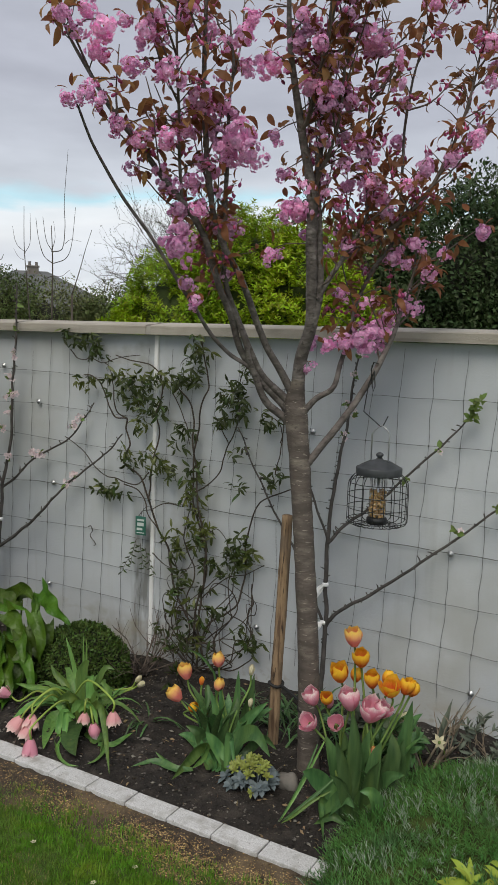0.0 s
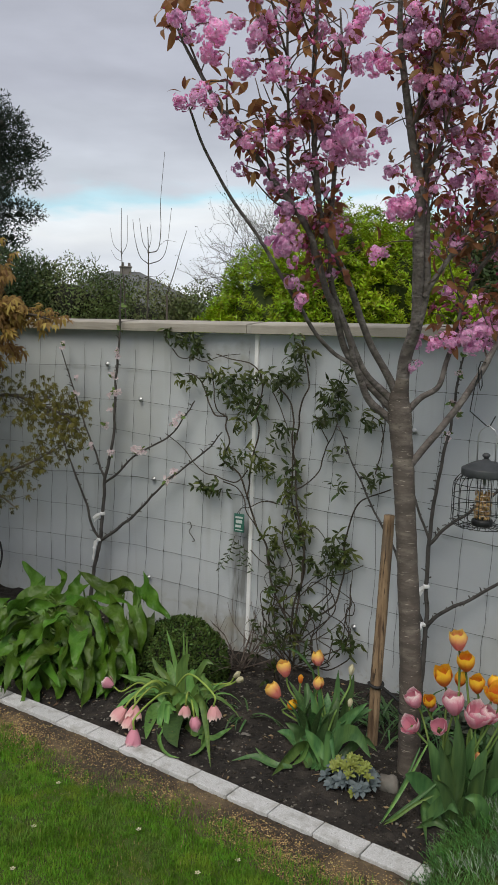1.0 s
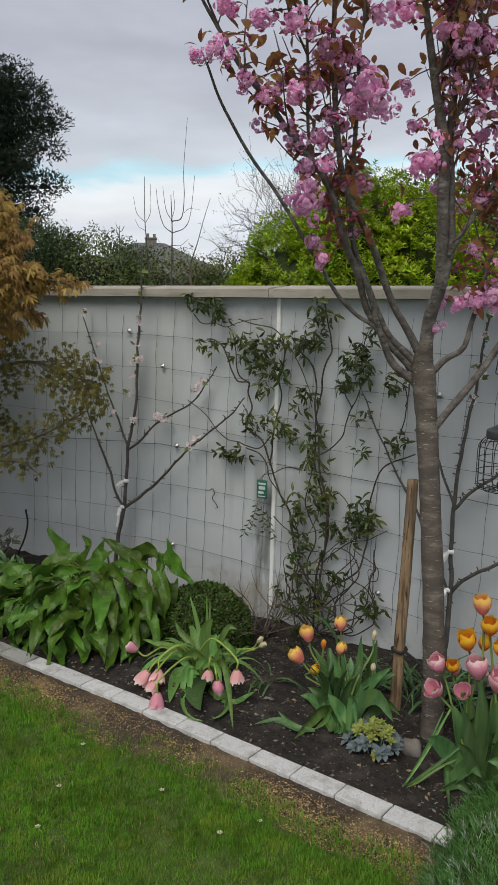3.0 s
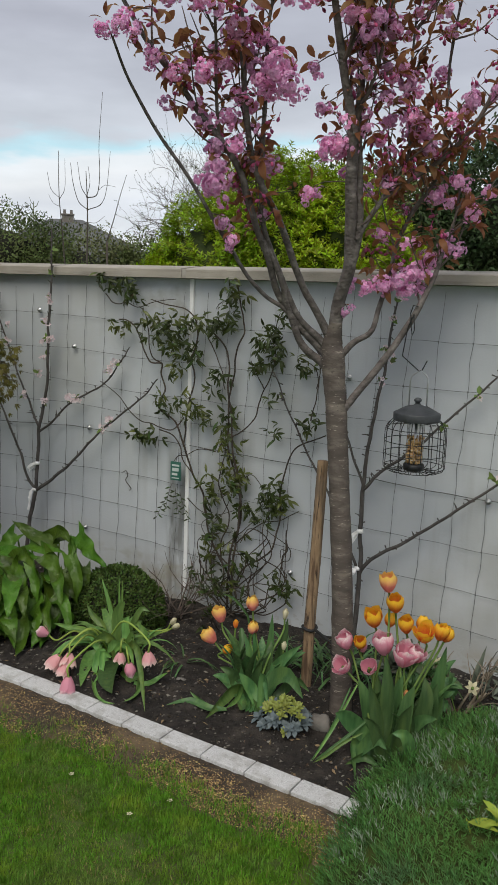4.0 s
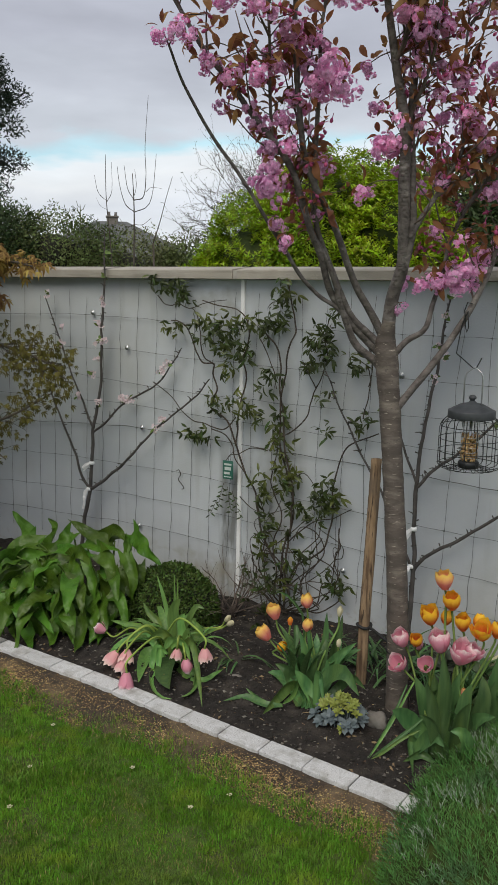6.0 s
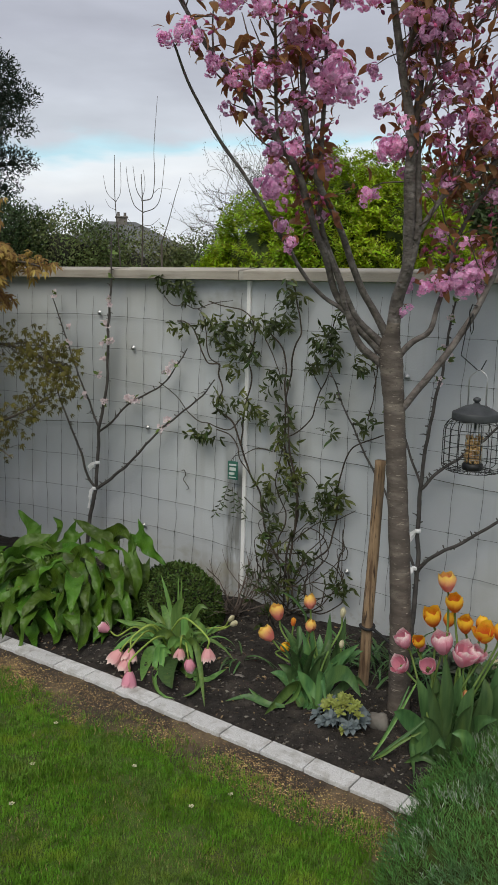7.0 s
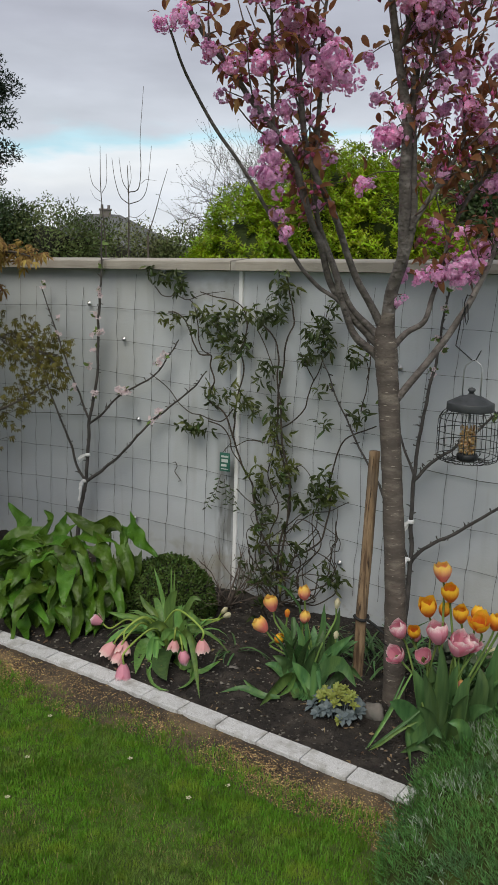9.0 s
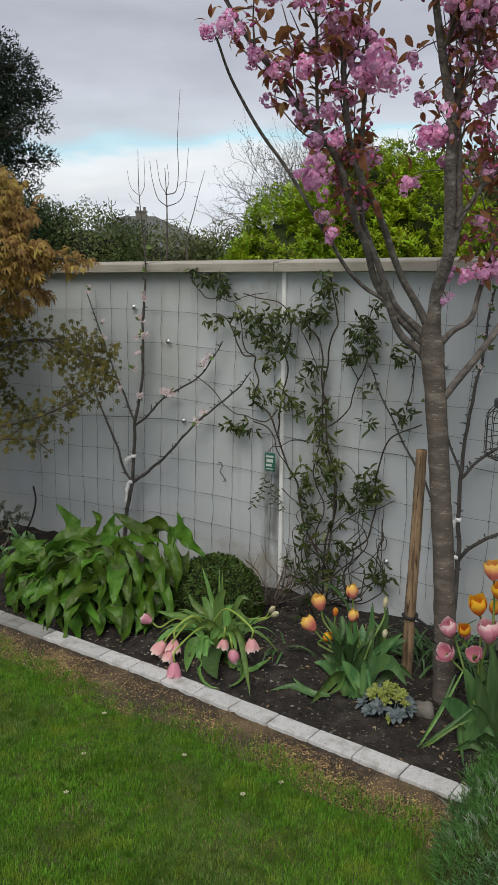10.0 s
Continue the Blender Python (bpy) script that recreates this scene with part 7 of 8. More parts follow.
def make_sedum():
    s = thing("succulent_clump", label="low blue-grey succulent with lime yellow flower heads", category="succulent")
    small = [leaf_mesh("leaf", blade(0.032, 0.018, 3, 0.3, 0.2, wide=0.62), M_BLUE), leaf_mesh("leaf", blade(0.026, 0.012, 3, 0.3, 0.1, wide=0.6), M_LIME)]
    rs = random.Random(29)
    spots = []
    for k in range(46):
        a, q = k * 2.4, math.sqrt((k + 0.5) / 46)
        spots.append((0.098 * q * math.cos(a) + rs.uniform(-0.012, 0.012), 0.078 * q * math.sin(a) + rs.uniform(-0.012, 0.012)))
    for k, (dx, dy) in enumerate(spots):
        q2 = (dx / 0.105) ** 2 + (dy / 0.085) ** 2
        lime = (q2 < 0.62 and dy > -0.055 and k % 5 != 4) or k in (37, 44)
        c = Vector((1.055 + dx, -0.905 + dy, 0.024 + (0.105 if lime else 0.075) * max(0.0, 1 - 0.75 * q2) + rs.uniform(-0.008, 0.01)))
        bm = bmesh.new()
        tube(bm, spline([(1.055 + dx * 0.4, -0.90 + dy * 0.4, 0.0), (1.055 + dx * 0.8, -0.905 + dy * 0.8, c.z * 0.4), c], 6), [0.0032], 5)
        part("stem", bm, M_BLUE, s)
        n = 12 if lime else 9
        tilt = Vector((dx * 4, dy * 4 - 0.45, 1)).normalized().to_track_quat("Z", "Y").to_matrix().to_4x4()
        for j in range(n):
            a = j * 2.4
            m = Matrix.Translation(c) @ tilt @ place((0, 0, 0), (math.cos(a), math.sin(a), -0.1 + 0.13 * j), (0, 0, 1), rs.uniform(0.75, 1.15) * (1.0 if lime else 1.2) * (1 - 0.03 * j))
            piece("leaf", small[1 if lime else 0], s, m)


make_sedum()


def make_daffodil(at, foot):
    d = thing("daffodil", label="fading cream daffodil among bare twigs", category="flower", group="daffodils in the bed")
    bm = bmesh.new()
    tube(bm, spline([foot, Vector(foot).lerp(Vector(at), 0.6) + Vector((0, 0.01, 0.02)), at], 10), [0.003, 0.0022], 6)
    part("stem", bm, M_TSTEM, d)
    head = piece("flower", OVARY, d, Matrix.Translation(at) @ Vector((0.2, -0.9, 0.2)).to_track_quat("Z", "Y").to_matrix().to_4x4())
    me = leaf_mesh("petal", blade(0.032, 0.018, 3, 0.3, 0.5), M_CREAM)
    for k in range(6):
        a = k * math.tau / 6
        piece("petal", me, head, place((0, 0, 0.012), (math.cos(a), math.sin(a), R.uniform(-0.2, 0.3)), (0, 0, 1), R.uniform(0.8, 1.1)))


make_daffodil((1.51, -0.45, 0.225), (1.60, -0.42, 0.0))
make_daffodil((1.66, -0.45, 0.16), (1.69, -0.40, 0.0))


def make_rock(loc, size, seed, label):
    bm = bmesh.new()
    bmesh.ops.create_icosphere(bm, subdivisions=3, radius=1.0)
    for v in bm.verts:
        v.co = Vector((v.co.x * size[0], v.co.y * size[1], v.co.z * size[2])) * (1 + 0.35 * noise.noise(v.co * 1.3 + Vector((seed, 0, 0))) + 0.06 * noise.noise(v.co * 6))
    ob = part("rock", bm, M_ROCK)
    ob.location = loc
    return tagged(ob, label, "rock")


make_rock((1.165, -0.80, 0.018), (0.045, 0.04, 0.035), 3, "rough grey stone beside the cherry trunk")
make_rock((0.50, -0.80, 0.012), (0.028, 0.02, 0.014), 8, "small pale grey stone lying on soil")


# ---------------------------------------------------------------- broad-leaved clump, box ball, cushion
def arum_data(ln, w, droop, wave, seed):
    """An arrow-shaped leaf with waved margins and a channelled midrib."""
    v, f, r = [], [], random.Random(seed)
    rows = ((-0.20, 0.50, 0.14), (-0.06, 0.86, 0.0), (0.10, 1.0, 0.0), (0.28, 0.94, 0.0), (0.48, 0.74, 0.0), (0.68, 0.50, 0.0), (0.86, 0.24, 0.0), (1.0, 0.02, 0.0))
    cols = (-1, -0.66, -0.33, 0, 0.33, 0.66, 1)
    ph = r.uniform(0, 6)
    for t, ww, gap in rows:
        ang = droop * max(0, t) ** 1.4
        for s in cols:
            y = ln * t * (1 - ang * 0.15)
            if gap and abs(s) < 0.3:
                y = 0.0
            edge = abs(s) ** 1.5
            z = -ln * ang * max(0, t) * 0.5 + edge * w * 0.12 + wave * w * edge * math.sin(9 * t + 2.2 * s + ph) + 0.03 * w * math.sin(13 * t + 5 * s)
            v.append((s * ww * w / 2, y, z))
    for i in range(len(rows) - 1):
        for j in range(6):
            a = i * 7 + j
            f.append((a, a + 1, a + 8, a + 7))
    return np.array(v), f


def make_arum():
    clump = thing("broad_leaf_clump", label="lush clump of large glossy arrow-shaped green leaves", category="leafy plant")
    shapes = ((0.21, 0.125, 0.9, 0.16), (0.26, 0.095, 1.5, 0.20), (0.17, 0.11, 0.4, 0.16), (0.25, 0.12, 1.2, 0.22), (0.19, 0.085, 1.9, 0.20), (0.15, 0.075, 0.7, 0.18))
    mesh = [leaf_mesh("leaf", arum_data(*q, 90 + k), M_ARUM) for k, q in enumerate(shapes)]
    yellow = leaf_mesh("leaf", arum_data(0.16, 0.075, 1.6, 0.2, 99), M_YELLOWING)
    r = random.Random(17)

    def big_leaf(pts, width):
        ribbon("leaf", clump, pts, width, M_ARUM, ARROW, (R.uniform(-0.7, 1.0), -0.8, R.uniform(0.3, 1.1)), R.uniform(0.0, 0.5), R.uniform(0.08, 0.17), 0.8, 16)
        a = Vector(pts[0])
        stalk = bmesh.new()
        foot = Vector((-0.68 + (a.x + 0.68) * 0.75, min(-0.5, a.y + 0.12), 0.0))
        tube(stalk, spline([foot, foot.lerp(a, 0.6) + Vector((0, 0.02, 0.05)), a + Vector((0, 0.004, 0))], 8), [0.0065, 0.004], 6)
        part("stalk", stalk, M_TSTEM, clump)

    big_leaf(((-1.081, -0.5, 0.217), (-1.139, -0.47, 0.3), (-1.287, -0.44, 0.395)), 0.13)
    big_leaf(((-0.968, -0.5, 0.238), (-0.898, -0.485, 0.362), (-0.971, -0.47, 0.412)), 0.088)
    big_leaf(((-0.482, -0.48, 0.37), (-0.632, -0.49, 0.387), (-0.794, -0.5, 0.445)), 0.094)
    big_leaf(((-0.57, -0.46, 0.365), (-0.452, -0.49, 0.44), (-0.37, -0.52, 0.4)), 0.083)
    big_leaf(((-0.373, -0.46, 0.43), (-0.275, -0.49, 0.379), (-0.143, -0.52, 0.319)), 0.104)
    big_leaf(((-0.779, -0.6, 0.3), (-0.606, -0.63, 0.331), (-0.449, -0.66, 0.342)), 0.073)
    big_leaf(((-0.629, -0.68, 0.273), (-0.704, -0.72, 0.269), (-0.8, -0.76, 0.197)), 0.109)
    big_leaf(((-0.929, -0.85, 0.2), (-0.918, -0.91, 0.08), (-0.799, -1.083, 0.02)), 0.104)
    big_leaf(((-0.768, -0.88, 0.227), (-0.589, -0.94, 0.149), (-0.407, -1, 0.063)), 0.104)
    big_leaf(((-0.434, -0.72, 0.323), (-0.363, -0.76, 0.23), (-0.323, -0.8, 0.131)), 0.068)
    big_leaf(((-0.33, -0.66, 0.281), (-0.263, -0.69, 0.17), (-0.262, -0.72, 0.07)), 0.078)
    big_leaf(((-0.336, -0.9, 0.135), (-0.292, -0.935, 0.057), (-0.24, -1.031, 0.02)), 0.078)
    big_leaf(((-0.761, -0.96, 0.102), (-0.672, -1, 0.046), (-0.551, -1.108, 0.02)), 0.083)
    big_leaf(((-0.786, -0.72, 0.285), (-0.849, -0.76, 0.306), (-0.926, -0.8, 0.233)), 0.078)
    big_leaf(((-0.982, -0.8, 0.238), (-1.05, -0.83, 0.233), (-1.118, -0.86, 0.18)), 0.068)
    big_leaf(((-0.619, -0.66, 0.3), (-0.51, -0.69, 0.36), (-0.408, -0.72, 0.283)), 0.088)
    big_leaf(((-0.52, -0.55, 0.319), (-0.422, -0.575, 0.283), (-0.375, -0.6, 0.224)), 0.094)
    big_leaf(((-0.346, -0.55, 0.352), (-0.272, -0.575, 0.237), (-0.265, -0.6, 0.126)), 0.068)
    big_leaf(((-0.66, -0.85, 0.18), (-0.596, -0.885, 0.114), (-0.524, -0.92, 0.068)), 0.094)
    big_leaf(((-0.524, -0.85, 0.119), (-0.454, -0.885, 0.058), (-0.384, -0.92, 0.043)), 0.088)
    big_leaf(((-1.059, -0.95, 0.156), (-1.068, -0.985, 0.087), (-0.945, -1.071, 0.02)), 0.078)
    big_leaf(((-0.931, -0.95, 0.122), (-0.931, -1, 0.045), (-0.845, -1.05, 0.021)), 0.073)
    big_leaf(((-0.318, -0.72, 0.183), (-0.265, -0.75, 0.101), (-0.299, -0.78, 0.058)), 0.073)
    big_leaf(((-0.51, -0.8, 0.196), (-0.439, -0.83, 0.132), (-0.382, -0.86, 0.096)), 0.088)
    big_leaf(((-0.592, -1, 0.05), (-0.526, -1.035, 0.02), (-0.428, -1.123, 0.02)), 0.073)
    big_leaf(((-0.897, -0.8, 0.207), (-0.963, -0.84, 0.19), (-1.011, -0.88, 0.113)), 0.088)
    big_leaf(((-0.243, -0.68, 0.127), (-0.198, -0.71, 0.073), (-0.202, -0.74, 0.038)), 0.062)
    big_leaf(((-0.767, -0.5, 0.372), (-0.804, -0.53, 0.325), (-0.884, -0.56, 0.27)), 0.088)
    big_leaf(((-0.665, -0.5, 0.342), (-0.542, -0.525, 0.34), (-0.384, -0.55, 0.36)), 0.078)
    big_leaf(((-0.969, -0.56, 0.32), (-1.008, -0.59, 0.255), (-1.078, -0.62, 0.201)), 0.094)
    big_leaf(((-0.794, -1.02, 0.038), (-0.74, -1.059, 0.02), (-0.626, -1.182, 0.02)), 0.062)
    big_leaf(((-0.496, -0.94, 0.082), (-0.438, -0.97, 0.033), (-0.389, -1.043, 0.02)), 0.073)
    big_leaf(((-0.307, -0.84, 0.107), (-0.263, -0.87, 0.069), (-0.251, -0.925, 0.02)), 0.073)
    big_leaf(((-1.145, -0.95, 0.201), (-1.174, -0.985, 0.159), (-1.21, -1.02, 0.051)), 0.078)
    big_leaf(((-1.047, -0.9, 0.207), (-1.08, -0.93, 0.193), (-1.141, -0.96, 0.11)), 0.073)
    big_leaf(((-0.378, -0.56, 0.273), (-0.306, -0.58, 0.202), (-0.244, -0.6, 0.1)), 0.078)
    big_leaf(((-0.387, -0.66, 0.239), (-0.353, -0.69, 0.135), (-0.368, -0.72, 0.036)), 0.073)
    big_leaf(((-0.349, -0.5, 0.384), (-0.365, -0.53, 0.282), (-0.398, -0.56, 0.207)), 0.088)
    big_leaf(((-0.377, -0.78, 0.189), (-0.368, -0.81, 0.097), (-0.383, -0.842, 0.03)), 0.078)
    big_leaf(((-0.228, -0.7, 0.077), (-0.233, -0.739, 0.03), (-0.194, -0.834, 0.03)), 0.068)
    big_leaf(((-0.279, -0.52, 0.296), (-0.268, -0.54, 0.197), (-0.291, -0.56, 0.107)), 0.062)
    big_leaf(((-0.267, -0.76, 0.103), (-0.267, -0.8, 0.043), (-0.19, -0.933, 0.03)), 0.068)
    for k in range(60):
        a, q = r.uniform(0, math.tau), math.sqrt(r.random())
        x, y = -0.72 + 0.44 * q * math.cos(a), -0.74 + 0.26 * q * math.sin(a)
        top = Vector((x, y, (0.34 - 0.14 * q * q) * r.uniform(0.55, 1.05) + 0.02))
        out = Vector((math.cos(a) * q + r.uniform(-0.6, 0.6), -0.45 + r.uniform(-0.3, 0.3), 0)).normalized() * r.uniform(0.07, 0.13)
        big_leaf((top[:], (top + out + Vector((0, 0, r.uniform(-0.03, 0.03))))[:], (top + out * 1.7 + Vector((0, 0, -r.uniform(0.05, 0.14))))[:]), r.uniform(0.065, 0.10))
    for k in range(64):
        a, q = r.uniform(0, math.tau), math.sqrt(r.random())
        x, y = -0.72 + 0.46 * q * math.cos(a), -0.79 + 0.30 * q * math.sin(a)
        z = (0.32 - 0.2 * q * q) * r.uniform(0.25, 0.92) + 0.03
        tip = Vector((x, y, z))
        foot = Vector((-0.70 + (x + 0.70) * 0.7, -0.76 + (y + 0.80) * 0.7, 0.0))
        stalk = bmesh.new()
        tube(stalk, spline([foot, foot * 0.4 + tip * 0.6 + Vector((0, 0, 0.04)), tip], 6), [0.0055, 0.0036], 5)
        part("stalk", stalk, M_TSTEM, clump)
        way = Vector((math.cos(a) * q * 0.7 + r.uniform(-0.7, 0.7), math.sin(a) * q * 0.5 - 0.35 + r.uniform(-0.4, 0.4), r.choice((-2.2, -1.3, -0.8, -0.4))))
        piece("leaf", yellow if k % 17 == 5 else mesh[k % 6], clump, place(tip, way, Vector((r.uniform(-0.5, 0.6), -0.8, r.uniform(0.3, 0.9))), r.uniform(0.5, 0.85), r.uniform(-0.5, 0.5)))


make_arum()


def make_box_ball():
    ball = thing("box_ball", label="clipped round dark green box bush", category="bush")
    c, rad = Vector((-0.160, -0.40, 0.040)), Vector((0.25, 0.23, 0.24))
    # dark solid core stands in for the shade behind the leaves
    bm = bmesh.new()
    bmesh.ops.create_icosphere(bm, subdivisions=4, radius=1.0)
    for v in bm.verts:
        v.co = c + Vector((v.co.x * rad.x, v.co.y * rad.y, v.co.z * rad.z)) * (0.88 + 0.06 * noise.noise(v.co * 5))
    part("shade_core", bm, M_INNER, ball)
    datas = [blade(0.014, 0.008, 2, 0.3, 0.3), blade(0.017, 0.009, 2, 0.3, 0.2)]
    ms = []
    for _ in range(13000):
        d = rand_dir(-0.35, 1)
        p = c + Vector((d.x * rad.x, d.y * rad.y, d.z * rad.z)) * (0.95 + 0.075 * noise.noise(d * 5) + R.uniform(-0.035, 0.035))
        ms.append(place(p, d + rand_dir() * 0.9, d + rand_dir() * 0.6, R.uniform(0.7, 1.3)))
    bulk("foliage", datas, ms, M_BOX, ball)


make_box_ball()


def sliver(ln, w):
    """A needle of two folded faces."""
    return np.array([(0, 0, 0), (-w / 2, ln * 0.45, w * 0.2), (0, ln, -ln * 0.08), (w / 2, ln * 0.45, w * 0.2)]), [(0, 2, 1), (0, 3, 2)]


def cushion_h(x, y):
    r2 = abs((x - 2.28) / 0.80) ** 2.6 + abs((y + 1.12) / 0.90) ** 2.6
    if r2 >= 1:
        return -1
    return (0.20 * (1 - r2) ** 0.55) * (1 + 0.25 * noise.noise(Vector((x * 4, y * 4, 2)))) + 0.02 * noise.noise(Vector((x * 14, y * 14, 0)))


def make_cushion():
    mound = thing("cushion_shrub", label="spreading cushion of needle-leaved green and silvery shoots", category="shrub")
    bm = bmesh.new()
    n = 60
    grid = {}
    for i in range(n + 1):
        for j in range(n + 1):
            x, y = 1.48 + 1.6 * i / n, -2.02 + 1.8 * j / n
            grid[i, j] = bm.verts.new((x, y, max(-0.05, cushion_h(x, y) - 0.03)))
    for i in range(n):
        for j in range(n):
            bm.faces.new((grid[i, j], grid[i + 1, j], grid[i + 1, j + 1], grid[i, j + 1]))
    # the core's dark green paints the shade between the shoots
    part("shade_core", bm, M_GREENCORE, mound)
    needle = [sliver(0.034, 0.0050), sliver(0.028, 0.0046), sliver(0.042, 0.0050)]
    green, silver = [], []
    while len(green) < 66000:
        x, y = R.uniform(1.47, 2.75), R.uniform(-2.02, -0.22)
        h = cushion_h(x, y)
        if h < -0.5:
            continue
        lean = Vector((0.45 * noise.noise(Vector((x * 5, y * 5, 4))) - 0.35 * (2.28 - x) + R.uniform(-0.3, 0.3), -0.40 + 0.45 * noise.noise(Vector((x * 5, y * 5, 8))) + R.uniform(-0.3, 0.3), 1)).normalized()
        sil = noise.noise(Vector((x * 5, y * 5, 12))) + 0.22 * (y + 1.0) + R.uniform(-0.35, 0.35) > 0.30
        foot = Vector((x, y, max(h, -0.02) - 0.035))
        ln = R.uniform(0.035, 0.085)
        side = lean.orthogonal().normalized()
        for k in range(10):
            t = (k + 0.5) / 10
            out = Matrix.Rotation(k * 2.4, 3, lean) @ side
            m = place(foot + lean * ln * t, lean * (1.0 + 0.9 * t) + out * 0.6, lean - out * 0.4, R.uniform(0.6, 1.0) * (1.05 - 0.35 * t))
            (silver if sil and t > 0.45 else green).append(m)
    bulk("needles", needle, green, M_CUSHION, mound)
    bulk("silver_needles", needle, silver, M_SILVER, mound)


make_cushion()


def make_sprig():
    s = thing("yellow_green_shoot", label="bright yellow-green leafy shoot in the cushion shrub", category="plant")
    mesh = [leaf_mesh("leaf", blade(0.10, 0.022, 5, 0.3, 0.5), M_SPRIG), leaf_mesh("leaf", blade(0.085, 0.024, 5, 0.25, 0.9), M_SPRIG)]
    for base, tip in (((1.98, -1.30, 0.12), (1.97, -1.31, 0.20)), ((2.03, -1.27, 0.12), (2.06, -1.26, 0.235)), ((1.90, -1.32, 0.10), (1.875, -1.34, 0.19))):
        bm = bmesh.new()
        tube(bm, spline([base, Vector(base) * 0.5 + Vector(tip) * 0.5, tip], 6), [0.0035, 0.002], 6)
        part("stem", bm, M_SPRIG, s)
        n = 13 if base[0] > 1.95 else 1
        for k in range(n):
            t = R.uniform(0.3, 1)
            p = Vector(base).lerp(Vector(tip), t)
            a = k * 2.4
            piece("leaf", mesh[k % 2], s, place(p, (math.cos(a), math.sin(a) * 0.8 - 0.1, R.uniform(0.1, 1.3)), (0, -0.4, 1), R.uniform(0.6, 1.05)))


make_sprig()


def branchy(bm, start, way, length, r, depth, rnd, spread=0.7, kids=3, sides=5, lift=0.15, bend=0.16):
    """A bare branching twig. Gives the ends."""
    p, d, pts = Vector(start), Vector(way).normalized(), [Vector(start)]
    ends = []
    for _ in range(5):
        d = (d + Vector((rnd.uniform(-1, 1), rnd.uniform(-1, 1), rnd.uniform(-1, 1))) * bend + Vector((0, 0, lift * 0.3))).normalized()
        p = p + d * length / 5
        pts.append(p.copy())
    tube(bm, pts, [r, r * 0.55], sides)
    if depth > 0:
        for k in range(kids):
            q = pts[rnd.randint(2, 5)]
            nd = (d + Vector((rnd.uniform(-1, 1), rnd.uniform(-1, 1), rnd.uniform(-1, 1))) * spread + Vector((0, 0, lift))).normalized()
            ends += branchy(bm, q, nd, length * rnd.uniform(0.55, 0.85), r * 0.6, depth - 1, rnd, spread, kids, max(4, sides - 1), lift, bend)
    else:
        ends.append((pts[-1], d))
        ends.append((pts[3], d))
    return ends


def twig_shrub(label, base, n, length, r, mat_, seed, way=(0, 0, 1), leaf=None, leaf_mat=None, depth=2, spread=0.7, count=2):
    rnd = random.Random(seed)
    s = thing("twiggy_shrub", label=label, category="shrub", group="twiggy shrubs in the bed")
    ends = []
    for k in range(n):
        bm = bmesh.new()
        w = Vector(way) + Vector((rnd.uniform(-1, 1), rnd.uniform(-1, 1), rnd.uniform(-0.2, 0.4))) * 0.7
        ends += branchy(bm, Vector(base) + Vector((rnd.uniform(-1, 1), rnd.uniform(-1, 1), 0)) * 0.04, w, length, r, depth, rnd, spread, 2)
        part("stem", bm, mat_, s)
    if leaf:
        mesh = leaf_mesh("leaf", leaf, leaf_mat)
        for p, d in ends[:300]:
            for _ in range(count):
                piece("leaf", mesh, s, place(p, d + rand_dir() * 0.9, rand_dir() + Vector((0, -0.5, 1)), R.uniform(0.7, 1.2)))
    return s


twig_shrub("half-dead shrub of bare pale twigs", (1.60, -0.40, 0.0), 8, 0.15, 0.0062, M_DEAD, 4, (0.1, -0.1, 0.8), depth=2)
twig_shrub("tangle of dry brown stems at the foot of the climber", (0.06, -0.20, 0.0), 15, 0.21, 0.0045, M_TWIG, 9, (0.1, 0, 0.25), depth=2)
twig_shrub("dark leafless stems and sparse leaves under the climber", (0.30, -0.20, 0.0), 6, 0.14, 0.0035, M_VINE, 19, (0.2, 0, 0.5), VLEAVES[3], M_VLEAF, depth=2)
twig_shrub("grey-leaved shrub with bare grey stems near the wall", (-1.78, -0.55, 0.0), 9, 0.19, 0.005, M_DEAD, 12, (0.0, -0.1, 0.7), blade(0.06, 0.02, 4, 0.3, 0.5), M_GREYLEAF, depth=2, count=2)
twig_shrub("low grey-green leafy shrub beside the broad leaves", (-1.24, -0.72, 0.0), 12, 0.13, 0.004, M_VINE, 15, (0.1, -0.2, 0.6), blade(0.07, 0.022, 4, 0.3, 0.7), M_TLEAF, depth=2, count=2)


twig_shrub("low dark green leafy plant behind the tulips", (1.50, -0.50, 0.0), 9, 0.12, 0.004, M_VINE, 41, (0.1, -0.1, 0.9), blade(0.095, 0.040, 5, 0.25, 0.8), M_TLEAF, depth=1, count=3)
twig_shrub("low dark green leafy plant at the foot of the wall", (1.30, -0.34, 0.0), 8, 0.11, 0.004, M_VINE, 42, (0.1, -0.1, 0.8), blade(0.085, 0.036, 5, 0.25, 0.8), M_GREYLEAF, depth=1, count=3)
twig_shrub("low grey-green plant at the foot of the wall", (1.86, -0.30, 0.0), 9, 0.11, 0.004, M_DEAD, 43, (0.1, -0.1, 0.7), blade(0.045, 0.012, 4, 0.25, 0.5), M_GREYLEAF, depth=2, count=3)


def make_cable():
    bm = bmesh.new()
    tube(bm, spline([(-1.95, -0.14, -0.03), (-1.91, -0.15, 0.06), (-1.87, -0.13, 0.16), (-1.86, -0.11, 0.26), (-1.90, -0.09, 0.34)], 20), [0.006], 8)
    tagged(part("bent_cable", bm, M_RUBBER), "black bent cable end rising from the soil", "cable")


make_cable()


